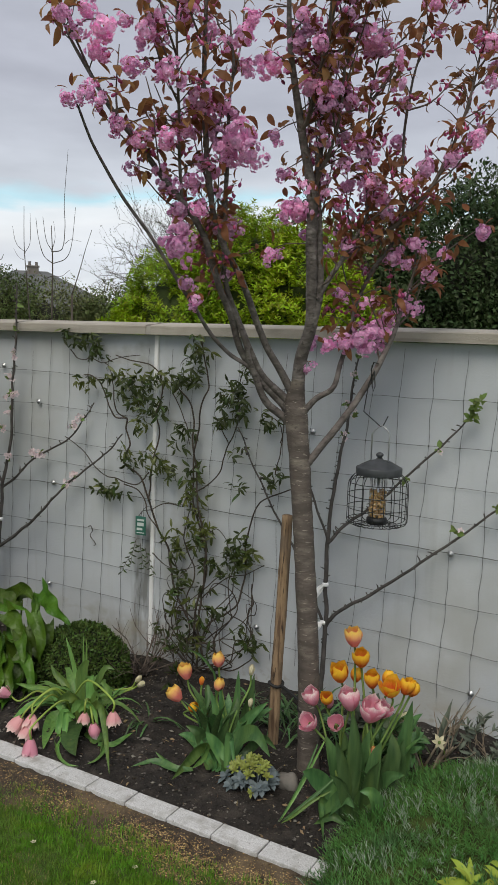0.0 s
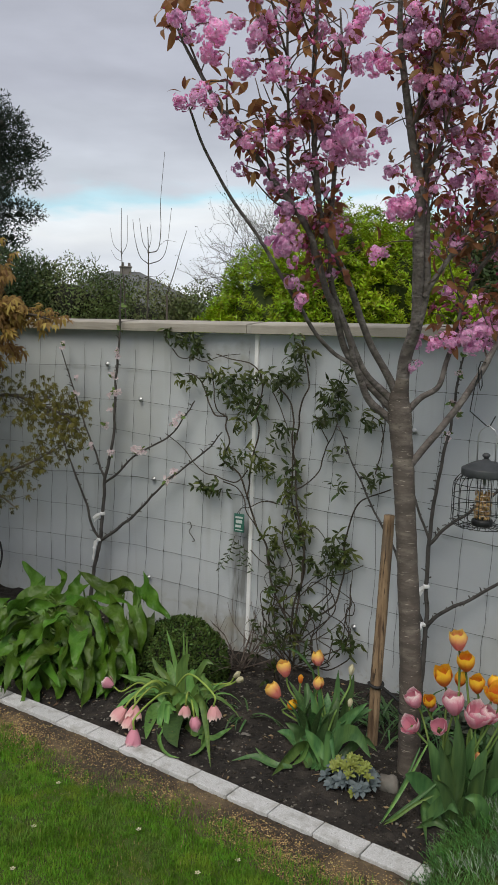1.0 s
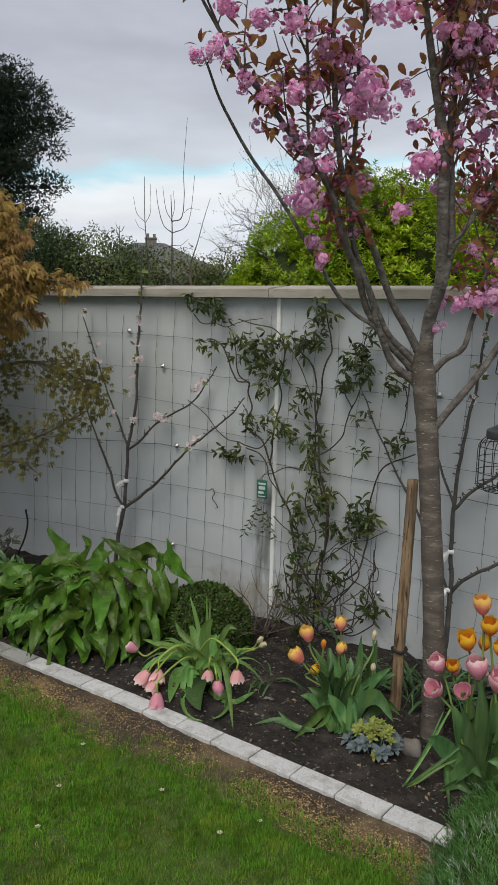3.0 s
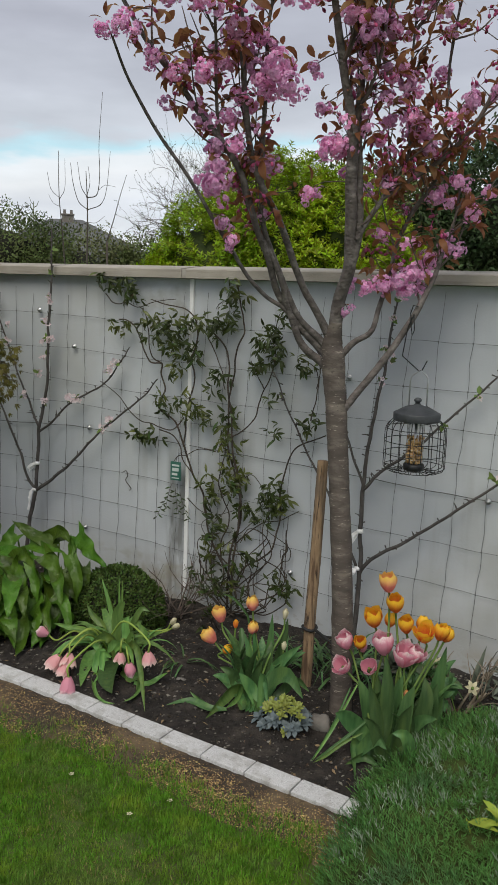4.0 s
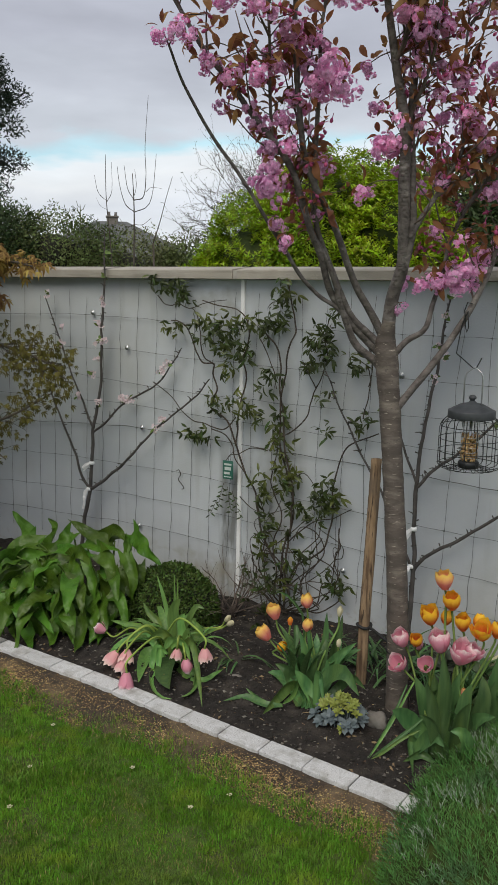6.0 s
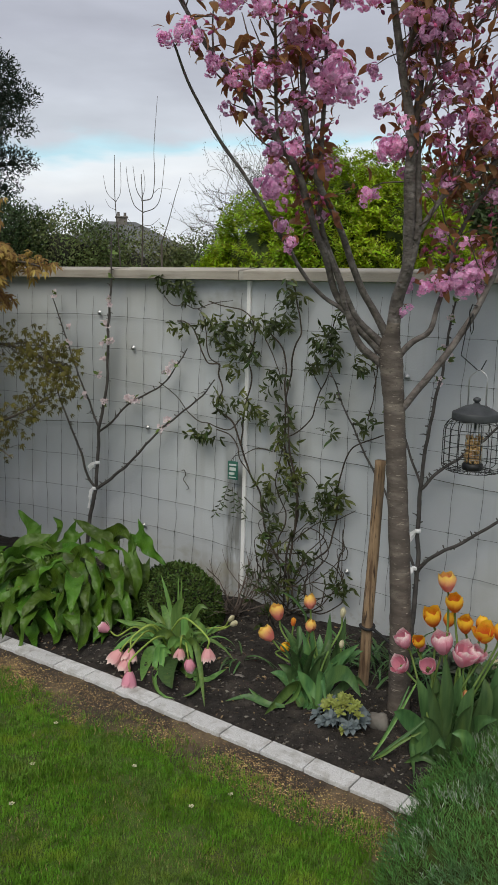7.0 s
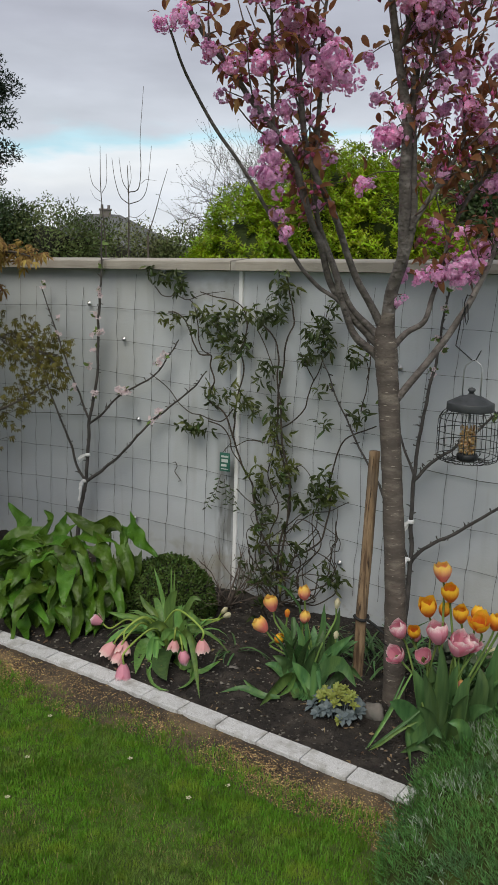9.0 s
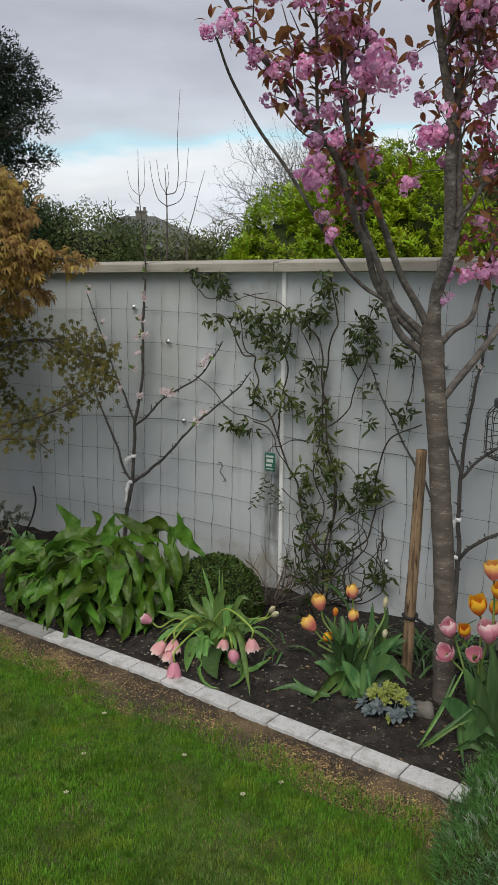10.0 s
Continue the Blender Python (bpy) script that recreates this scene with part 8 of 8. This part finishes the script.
def make_loose_wire():
    bm = bmesh.new()
    tube(bm, spline([(-0.425, -0.02, 0.672), (-0.405, -0.024, 0.680), (-0.395, -0.022, 0.655), (-0.412, -0.02, 0.625), (-0.385, -0.024, 0.600), (-0.372, -0.022, 0.580), (-0.388, -0.02, 0.572)], 30), [0.0022], 6)
    tagged(part("loose_wire", bm, M_VINE), "short curled end of dark wire on the netting", "wire")


make_loose_wire()


def make_daisies():
    me = leaf_mesh("flower", small_flower(0.011), M_CREAM)
    st = bmesh.new()
    tube(st, [(0, 0, -0.03), (0.001, 0, -0.015), (0, 0, 0)], [0.0009], 5)
    stem_me = mesh_of(st, "stem", M_TSTEM)
    for x, y in ((0.93, -1.49), (0.24, -1.75), (0.36, -1.95), (0.86, -1.62), (1.08, -1.36), (0.55, -1.55), (0.1, -1.5)):
        d = thing("daisy", (x, y, -0.010), "tiny white daisy in the mown grass", "flower", "daisies in the lawn")
        piece("flower", me, d, Matrix.Rotation(R.uniform(0, 6), 4, "Z"))
        piece("stem", stem_me, d, Matrix.Identity(4))


make_daisies()


# ---------------------------------------------------------------- golden maple beside the wall
def palm_data(size, droop):
    """A deeply cut leaf: five narrow hanging lobes."""
    v, f = [], []
    for k, a in enumerate((-1.25, -0.62, 0.0, 0.62, 1.25)):
        ln = size * (1.0 - 0.22 * abs(k - 2))
        b, g = blade(ln, ln * 0.26, 2, 0.2, droop)
        c, s = math.cos(a), math.sin(a)
        o = len(v)
        for x, y, z in b:
            v.append((x * c - y * s, x * s + y * c, z))
        f += [tuple(q + o for q in h) for h in g]
    return np.array(v), f


def make_maple():
    tree = thing("maple_tree", label="low spreading ornamental maple with golden drooping cut leaves", category="tree")
    rnd = random.Random(23)
    bm = bmesh.new()
    tube(bm, spline([(-1.95, -0.78, -0.04), (-1.93, -0.77, 0.4), (-1.88, -0.80, 0.8), (-1.80, -0.80, 1.1)], 24), [0.045, 0.032], 12, 0.04)
    part("trunk", bm, M_TRUNK, tree)
    gold, olive = [], []
    limbs = (((-1.80, -0.80, 1.1), (-1.5, -0.90, 1.55), (-1.12, -0.92, 1.80)), ((-1.80, -0.80, 1.1), (-1.70, -0.95, 1.6), (-1.40, -1.0, 1.95)), ((-1.82, -0.8, 1.05), (-1.55, -0.85, 1.8), (-1.05, -0.92, 2.08)),
             ((-1.85, -0.80, 0.95), (-1.55, -0.78, 1.22), (-1.1, -0.75, 1.38), (-0.72, -0.74, 1.33), (-0.54, -0.74, 1.24)), ((-1.88, -0.80, 0.82), (-1.5, -0.80, 0.87), (-1.15, -0.76, 0.95), (-0.87, -0.75, 1.05), (-0.62, -0.75, 1.17)),
             ((-1.85, -0.8, 0.95), (-2.05, -0.9, 1.4), (-2.15, -1.0, 1.8)), ((-1.7, -0.8, 0.86), (-1.35, -0.80, 0.84), (-1.1, -0.78, 0.86), (-0.95, -0.77, 0.80)), ((-1.3, -0.9, 1.66), (-1.0, -0.88, 1.76), (-0.76, -0.86, 1.79), (-0.62, -0.85, 1.77)))
    for pts in limbs:
        bm = bmesh.new()
        tube(bm, spline(pts, 20), [0.013, 0.003], 7)
        part("limb", bm, M_TRUNK, tree)
    twigs = bmesh.new()

    def spray(p, way, many, heap):
        for _ in range(many):
            d = Vector((way.x * 0.6 + 0.25, way.y * 0.5 - 0.25, rnd.uniform(-1.1, 0.1)))
            heap.append(place(p + rand_dir() * 0.035, d + rand_dir() * 0.4, Vector((0.3, -0.5, 0.9)) + rand_dir() * 0.3, rnd.uniform(0.7, 1.15) * (1.0 if heap is gold else 0.62)))

    for k in range(3900):
        a, q = rnd.uniform(0, math.tau), math.sqrt(rnd.random())
        # far sprays: unseen dense foliage added to shade the wall's left end
        far = k >= 2000
        if far:
            x, y = -1.98 + 0.33 * q * math.cos(a), -0.62 + 0.50 * q * math.sin(a)
            low, high = 0.95, 2.5
        else:
            x, y = -1.46 + 0.68 * q * math.cos(a), -0.93 + 0.20 * q * math.sin(a)
            low, high = 1.50 + 0.22 * max(0.0, min(1.0, (x + 1.25) / 0.4)), 2.24 - 0.30 * max(0.0, x + 1.2)
        z = low + (high - low) * rnd.random()
        z = round(z / 0.115) * 0.115 - 0.10 * q * q + 0.03 * math.sin(7 * x + 3 * y) + rnd.uniform(-0.018, 0.018)
        if noise.noise(Vector((x * 7, y * 7, z * 9))) < (-0.17 if far else -0.09):
            continue
        p = Vector((x, y, z))
        if rnd.random() < 0.14:
            tube(twigs, [p, p + Vector((-0.1 - 0.1 * rnd.random(), 0.0, -0.06)), p + Vector((-0.25, 0, -0.14))], [0.0015, 0.003], 4)
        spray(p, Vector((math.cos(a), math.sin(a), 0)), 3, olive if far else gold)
    for k, many, wide in ((7, 80, 0.05), (3, 370, 0.15), (4, 180, 0.12), (6, 28, 0.08)):
        c = spline(limbs[k], 40)
        for _ in range(many):
            t = rnd.random() ** 0.8
            p = Vector(c[int(t * 39)]) + Vector((rnd.uniform(-0.1, 0.06), rnd.uniform(-0.1, 0.1), rnd.uniform(-1, 1) * wide * (1.1 - 0.5 * t)))
            if rnd.random() < 0.45:
                back = Vector(c[max(0, int(t * 39) - rnd.randint(2, 6))])
                tube(twigs, [p, p.lerp(back, 0.5) + rand_dir() * 0.02, back], [0.0010, 0.0018], 4)
            spray(p, Vector((rnd.uniform(-0.6, 0.6), rnd.uniform(-0.5, 0.5), 0)), 2, gold if k == 7 else olive)
    part("fine_twig", twigs, M_VINE, tree)["kind"] = "stuff"
    datas = [palm_data(0.056, 0.9), palm_data(0.047, 1.3), palm_data(0.062, 0.6)]
    leaves("leaf", datas, gold, M_MAPLE, tree)
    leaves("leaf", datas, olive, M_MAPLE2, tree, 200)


make_maple()


# ---------------------------------------------------------------- beyond the wall
def leafy_mass(parent, lumps, count, datas, mat_, rnd, core=M_INNER, zcut=0.0, loose=0.12, solid=0.66, rosette=0):
    """A crown of many small leaves on uneven lumps (x, y, z, rx, ry, rz)."""
    # solid dark lumps paint the inner shade that shows through leaf gaps
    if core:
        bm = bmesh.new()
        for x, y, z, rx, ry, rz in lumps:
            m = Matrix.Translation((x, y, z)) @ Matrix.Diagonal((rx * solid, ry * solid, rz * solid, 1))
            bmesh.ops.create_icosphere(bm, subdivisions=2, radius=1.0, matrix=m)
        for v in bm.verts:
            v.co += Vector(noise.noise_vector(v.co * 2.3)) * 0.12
        part("shade_core", bm, core, parent)["kind"] = "stuff"
    area = [rx * rz + ry * rz for _, _, _, rx, ry, rz in lumps]
    ms = []
    while len(ms) < count:
        x, y, z, rx, ry, rz = rnd.choices(lumps, area)[0]
        d = rand_dir(-0.8, 1)
        k = 1.0 + 0.22 * noise.noise(Vector((d.x * 2.2 + x, d.y * 2.2 + y, d.z * 2.2 + z))) + 0.10 * noise.noise(d * 6 + Vector((x, y, z))) + rnd.uniform(-loose, loose * 0.7)
        p = Vector((x + d.x * rx * k, y + d.y * ry * k, z + d.z * rz * k))
        if p.z < zcut:
            continue
        if rosette:
            if noise.noise(p * 4.5) < -0.30 + rnd.uniform(-0.15, 0.15):
                continue
            axis = (d * 0.5 + rand_dir() * 0.45 + Vector((0, 0, 0.8))).normalized()
            side, size = axis.orthogonal().normalized(), rnd.uniform(0.65, 1.25)
            for k in range(rosette):
                out = Matrix.Rotation(k * 2.4 + d.x * 9, 3, axis) @ side
                ms.append(place(p + axis * 0.006 * k, axis * (0.35 + 0.12 * k) + out, axis - out * 0.3, size * (1.0 - 0.05 * k)))
            continue
        ms.append(place(p, d * 0.6 + rand_dir() * 0.9 + Vector((0, 0, 0.25)), d + rand_dir() * 0.7 + Vector((0, 0, 0.4)), rnd.uniform(0.65, 1.3)))
    return bulk("foliage", datas, ms, mat_, parent)


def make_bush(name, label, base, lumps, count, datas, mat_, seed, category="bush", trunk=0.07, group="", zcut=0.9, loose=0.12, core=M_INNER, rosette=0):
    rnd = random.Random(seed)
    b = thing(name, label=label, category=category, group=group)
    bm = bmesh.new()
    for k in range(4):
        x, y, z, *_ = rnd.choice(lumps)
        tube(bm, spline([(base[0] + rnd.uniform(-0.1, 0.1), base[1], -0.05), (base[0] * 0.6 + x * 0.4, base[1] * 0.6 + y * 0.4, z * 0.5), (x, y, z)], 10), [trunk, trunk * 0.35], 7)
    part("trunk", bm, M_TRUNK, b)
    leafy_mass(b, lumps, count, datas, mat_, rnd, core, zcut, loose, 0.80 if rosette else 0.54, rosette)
    return b


def far_leaf(ln, w):
    """A small folded leaf of two faces, for crowns that stay far off."""
    return np.array([(0, 0, 0), (-w / 2, ln * 0.45, w * 0.15), (0, ln, -ln * 0.12), (w / 2, ln * 0.45, w * 0.15)]), [(0, 2, 1), (0, 3, 2)]


BIGLEAF = [far_leaf(0.050, 0.021), far_leaf(0.042, 0.019), far_leaf(0.056, 0.022)]
MIDLEAF = [far_leaf(0.055, 0.030), far_leaf(0.045, 0.026), far_leaf(0.065, 0.028)]
FARLEAF = [far_leaf(0.078, 0.032), far_leaf(0.062, 0.028)]

make_bush("laurel_bush", "bright yellow-green laurel bush behind the wall", (-1.5, 3.5), (
    (-1.85, 3.25, 1.75, 0.62, 0.6, 0.70), (-1.35, 3.45, 2.05, 0.62, 0.6, 0.78), (-0.85, 3.65, 1.95, 0.55, 0.6, 0.70), (-0.45, 3.85, 1.70, 0.40, 0.5, 0.55), (-2.2, 3.0, 1.45, 0.4, 0.5, 0.5), (-1.3, 3.5, 1.1, 1.1, 0.6, 0.9)),
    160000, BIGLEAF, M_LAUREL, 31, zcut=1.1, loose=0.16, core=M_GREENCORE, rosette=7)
make_bush("green_bush", "mid-green leafy shrub rising behind the laurel", (-1.1, 4.9), ((-1.15, 4.8, 2.35, 0.55, 0.5, 0.62), (-0.6, 5.1, 2.25, 0.5, 0.5, 0.7), (-0.9, 4.9, 1.4, 0.8, 0.6, 0.9)), 17000, MIDLEAF, M_HEDGE, 32, zcut=1.2, loose=0.3)
make_bush("evergreen_tree", "dark dense evergreen tree behind the wall", (0.9, 5.4), (
    (0.35, 5.2, 2.35, 0.70, 0.7, 0.95), (0.95, 5.5, 2.35, 0.75, 0.7, 0.95), (1.6, 5.8, 2.2, 0.8, 0.7, 0.9), (-0.15, 5.0, 1.9, 0.5, 0.6, 0.75), (2.4, 6.1, 2.1, 0.8, 0.7, 0.9), (0.9, 5.5, 1.2, 1.5, 0.8, 1.0)),
    90000, MIDLEAF, M_EVER, 33, "tree", 0.12, zcut=1.2, loose=0.2)
for k in range(9):
    t = k / 8
    x, y = -13.2 + 8.4 * t, 4.3 + 6.4 * t
    h = (2.8, 3.0, 3.2, 3.15, 2.9, 2.56, 2.48, 2.70, 2.85)[k]
    make_bush("hedge_shrub", "dark mixed green shrub in a distant hedge" if k % 2 else "olive green loose shrub in a distant hedge", (x, y),
              ((x, y, h - 0.75, 0.85, 0.7, 0.75), (x + 0.5, y + 0.35, h - 0.95, 0.6, 0.5, 0.75), (x - 0.4, y - 0.3, h - 0.85, 0.5, 0.5, 0.6), (x, y, 0.9, 1.0, 0.7, 0.9)), 19000,
              MIDLEAF if k % 3 else FARLEAF, M_EVER if k in (0, 2, 3) else M_HEDGE, 50 + k, group="shrubs of the distant hedge", zcut=1.0, loose=0.3)


def make_pine():
    rnd = random.Random(77)
    tree = thing("pine_tree", label="tall dark pine with dense clumped foliage in the distance", category="tree")
    base = Vector((-21.0, 12.4, 0))
    bm = bmesh.new()
    tube(bm, spline([base, base + Vector((0.1, 0, 3)), base + Vector((-0.1, 0.1, 6)), base + Vector((0, 0, 9.2))], 24), [0.28, 0.06], 10)
    part("trunk", bm, M_TRUNK, tree)
    lumps = []
    for k in range(96):
        z = 3.3 + 4.9 * (k / 95)
        reach = (4.90 - max(0.0, z - 6.5) * 1.15 - max(0.0, 6.2 - z) * 0.60) * rnd.uniform(0.46, 1.04)
        a = k * 2.4 + rnd.uniform(-0.3, 0.3)
        tip = base + Vector((math.cos(a) * reach, math.sin(a) * reach, z + reach * rnd.uniform(-0.05, 0.3)))
        root = base + Vector((0, 0, z - 0.3))
        limbs = bmesh.new()
        tube(limbs, spline([root, root.lerp(tip, 0.5) + Vector((0, 0, -0.1)), tip], 6), [0.06, 0.02], 5)
        part("limb", limbs, M_TRUNK, tree)
        for t in (0.3, 0.5, 0.68, 0.85, 1.0):
            c = root.lerp(tip, t)
            q = rnd.uniform(0.42, 0.80)
            lumps.append((c.x + rnd.uniform(-0.2, 0.2), c.y + rnd.uniform(-0.2, 0.2), c.z, q, q, q * 0.6))
    leafy_mass(tree, lumps, 250000, [far_leaf(0.135, 0.044), far_leaf(0.115, 0.038)], M_PINE, rnd, M_INNER, 2.5, 0.32, 0.22)


make_pine()


def make_house():
    house = thing("house", (-22.90, 24.66, 0.02), "distant bungalow with hipped grey slate roof and chimney", "house")
    house.rotation_euler, house.scale = (0, 0, radians(42)), (0.68, 0.72, 1.0)
    bm = bmesh.new()
    box(bm, -5.5, -3.4, -0.2, 5.5, 3.4, 2.55)
    part("wall", bm, M_HWALL, house, smooth=False)
    bm = bmesh.new()
    lo = [bm.verts.new(v) for v in ((-5.9, -3.8, 2.5), (5.9, -3.8, 2.5), (5.9, 3.8, 2.5), (-5.9, 3.8, 2.5))]
    hi = [bm.verts.new(v) for v in ((-1.1, 0, 4.28), (0.9, 0, 4.28))]
    low = [bm.verts.new((v.co.x, v.co.y, 2.4)) for v in lo]
    for f in ((lo[0], lo[1], hi[1], hi[0]), (lo[1], lo[2], hi[1]), (lo[2], lo[3], hi[0], hi[1]), (lo[3], lo[0], hi[0])):
        bm.faces.new(f)
    for i in range(4):
        bm.faces.new((low[i], low[(i + 1) % 4], lo[(i + 1) % 4], lo[i]))
    bm.faces.new(list(reversed(low)))
    roof = part("roof", bm, M_SLATE, house, smooth=False)
    bm = bmesh.new()
    box(bm, -0.36, -0.3, 3.7, 0.36, 0.3, 4.48, 0.03)
    box(bm, -0.41, -0.35, 4.44, 0.41, 0.35, 4.50, 0.02)
    lathe(bm, [(0.10, 4.50), (0.08, 4.66), (0.10, 4.68)], 10, (-0.2, 0, 0))
    lathe(bm, [(0.10, 4.50), (0.08, 4.64), (0.10, 4.66)], 10, (0.22, 0, 0))
    part("chimney", bm, M_BRICKC, roof, "brick chimney with pots", False)
    for x in (-3.6, -0.6, 2.8):
        bm = bmesh.new()
        box(bm, x - 0.6, -3.46, 0.95, x + 0.6, -3.39, 2.1)
        win = part("window", bm, M_PVC, house, smooth=False)
        for s in (-0.28, 0.28):
            bm = bmesh.new()
            box(bm, x + s - 0.22, -3.48, 1.03, x + s + 0.22, -3.465, 2.02)
            part("pane", bm, M_GLASSD, win, smooth=False)


make_house()


def make_sapling():
    tree = thing("bare_sapling", (0, 0, 0), "thin leafless sapling with upswept curved branches", "tree")
    stems = (
        (((-4.771, 4.75, 1.882), (-4.76, 4.75, 2.34), (-4.76, 4.75, 2.688), (-4.779, 4.75, 3.046)), 0.012, 0.004),
        (((-4.754, 4.75, 2.577), (-4.55, 4.75, 2.636), (-4.455, 4.75, 2.808), (-4.393, 4.75, 3.258)), 0.006, 0.0025),
        (((-4.75, 4.75, 2.722), (-4.602, 4.75, 2.762), (-4.56, 4.75, 3.017), (-4.57, 4.75, 3.353), (-4.513, 4.75, 3.952)), 0.007, 0.0025),
        (((-4.754, 4.75, 2.577), (-4.902, 4.75, 2.681), (-4.99, 4.75, 2.908), (-5.03, 4.75, 3.153)), 0.006, 0.0025),
        (((-4.75, 4.75, 2.722), (-4.859, 4.75, 2.866), (-4.916, 4.75, 3.158)), 0.005, 0.0025),
        (((-4.758, 4.75, 2.424), (-4.618, 4.75, 2.419), (-4.48, 4.75, 2.496)), 0.004, 0.002),
        (((-4.758, 4.75, 2.424), (-4.89, 4.75, 2.401), (-5.002, 4.75, 2.504)), 0.004, 0.002),
        (((-5.138, 4.75, 1.885), (-5.181, 4.75, 2.354), (-5.225, 4.75, 2.782), (-5.226, 4.75, 3.306)), 0.009, 0.003),
        (((-5.208, 4.75, 2.725), (-5.361, 4.75, 2.846), (-5.422, 4.75, 3.062)), 0.004, 0.002),
        (((-5.208, 4.75, 2.725), (-5.126, 4.75, 2.861), (-5.124, 4.75, 3.208)), 0.004, 0.002),
        (((-5.221, 4.75, 2.626), (-5.327, 4.75, 2.674), (-5.403, 4.75, 2.777)), 0.003, 0.0016),
        (((-4.449, 4.75, 2.192), (-4.336, 4.75, 2.463), (-4.243, 4.75, 2.728), (-4.143, 4.75, 2.975)), 0.007, 0.0025),
        (((-4.564, 4.75, 2.814), (-4.472, 4.75, 2.863), (-4.303, 4.75, 2.839)), 0.003, 0.0015),
        (((-4.778, 4.75, 2.723), (-4.718, 4.75, 2.891), (-4.741, 4.75, 3.097)), 0.004, 0.002),
    )
    for pts, r0, r1 in stems:
        bm = bmesh.new()
        tube(bm, spline(pts, 6 * len(pts)), [r0, r1], 6)
        part("stem", bm, M_TRUNK, tree)
    for x, top in ((stems[0][0][0][0], stems[0][0][0][2]), (stems[7][0][0][0], stems[7][0][0][2]), (stems[11][0][0][0], stems[11][0][0][2])):
        bm = bmesh.new()
        tube(bm, [(x - 0.02, 4.75, -0.05), (x + 0.01, 4.75, top * 0.5), (x, 4.75, top)], [0.02, 0.012], 6)
        part("stem", bm, M_TRUNK, tree)


make_sapling()


def make_bare_tree():
    tree = thing("bare_tree", label="fine leafless twiggy tree behind the laurel bush", category="tree")
    rnd = random.Random(5)
    bm = bmesh.new()
    tube(bm, spline([(-2.4, 5.0, -0.05), (-2.42, 5.0, 1.0), (-2.5, 4.95, 2.3)], 12), [0.05, 0.03], 8)
    part("trunk", bm, M_TRUNK, tree)
    ends = []
    for w in ((-0.9, -0.7, 0.6), (-0.7, -0.6, 0.9), (-0.1, -0.1, 1.2), (-1.0, -0.85, 0.25), (-1.0, -0.8, 0.45), (0.6, 0.4, 1.0), (-0.4, -0.3, 0.8), (-1.0, -0.7, 0.75), (-0.8, -0.75, 0.35), (-0.6, -0.4, 1.1), (0.2, 0.1, 0.9)):
        bm = bmesh.new()
        ends += branchy(bm, (-2.48, 4.95, 2.15 + rnd.uniform(-0.2, 0.15)), w, 0.76, 0.009, 3, rnd, 0.95, 4, 4, 0.12, 0.36)
        part("limb", bm, M_TRUNK, tree)
    ms = [place(p + rand_dir() * 0.02, d + rand_dir(), rand_dir(), rnd.uniform(0.5, 1)) for p, d in ends * 2]
    bulk("young_leaves", [blade(0.020, 0.012, 2)], ms, M_EVER, tree)


make_bare_tree()
for k, (x, y, h) in enumerate(((-8.9, 8.1, 3.1), (-9.6, 7.6, 2.85))):
    c = thing("young_conifer", label="slender feathery grey-green young conifer in the hedge", category="tree", group="young conifers in the hedge")
    bm = bmesh.new()
    tube(bm, [(x, y, 0), (x, y, h * 0.6), (x, y, h)], [0.03, 0.006], 6)
    for j in range(26):
        z = 1.6 + (h - 1.65) * j / 25
        a = j * 2.4
        ln = 0.5 * (h - z) / (h - 1.6) + 0.06
        tube(bm, [(x, y, z), (x + math.cos(a) * ln * 0.6, y + math.sin(a) * ln * 0.6, z + 0.03), (x + math.cos(a) * ln, y + math.sin(a) * ln, z + 0.12)], [0.008, 0.004], 4)
    part("branches", bm, M_HEDGE, c)["kind"] = "stuff"
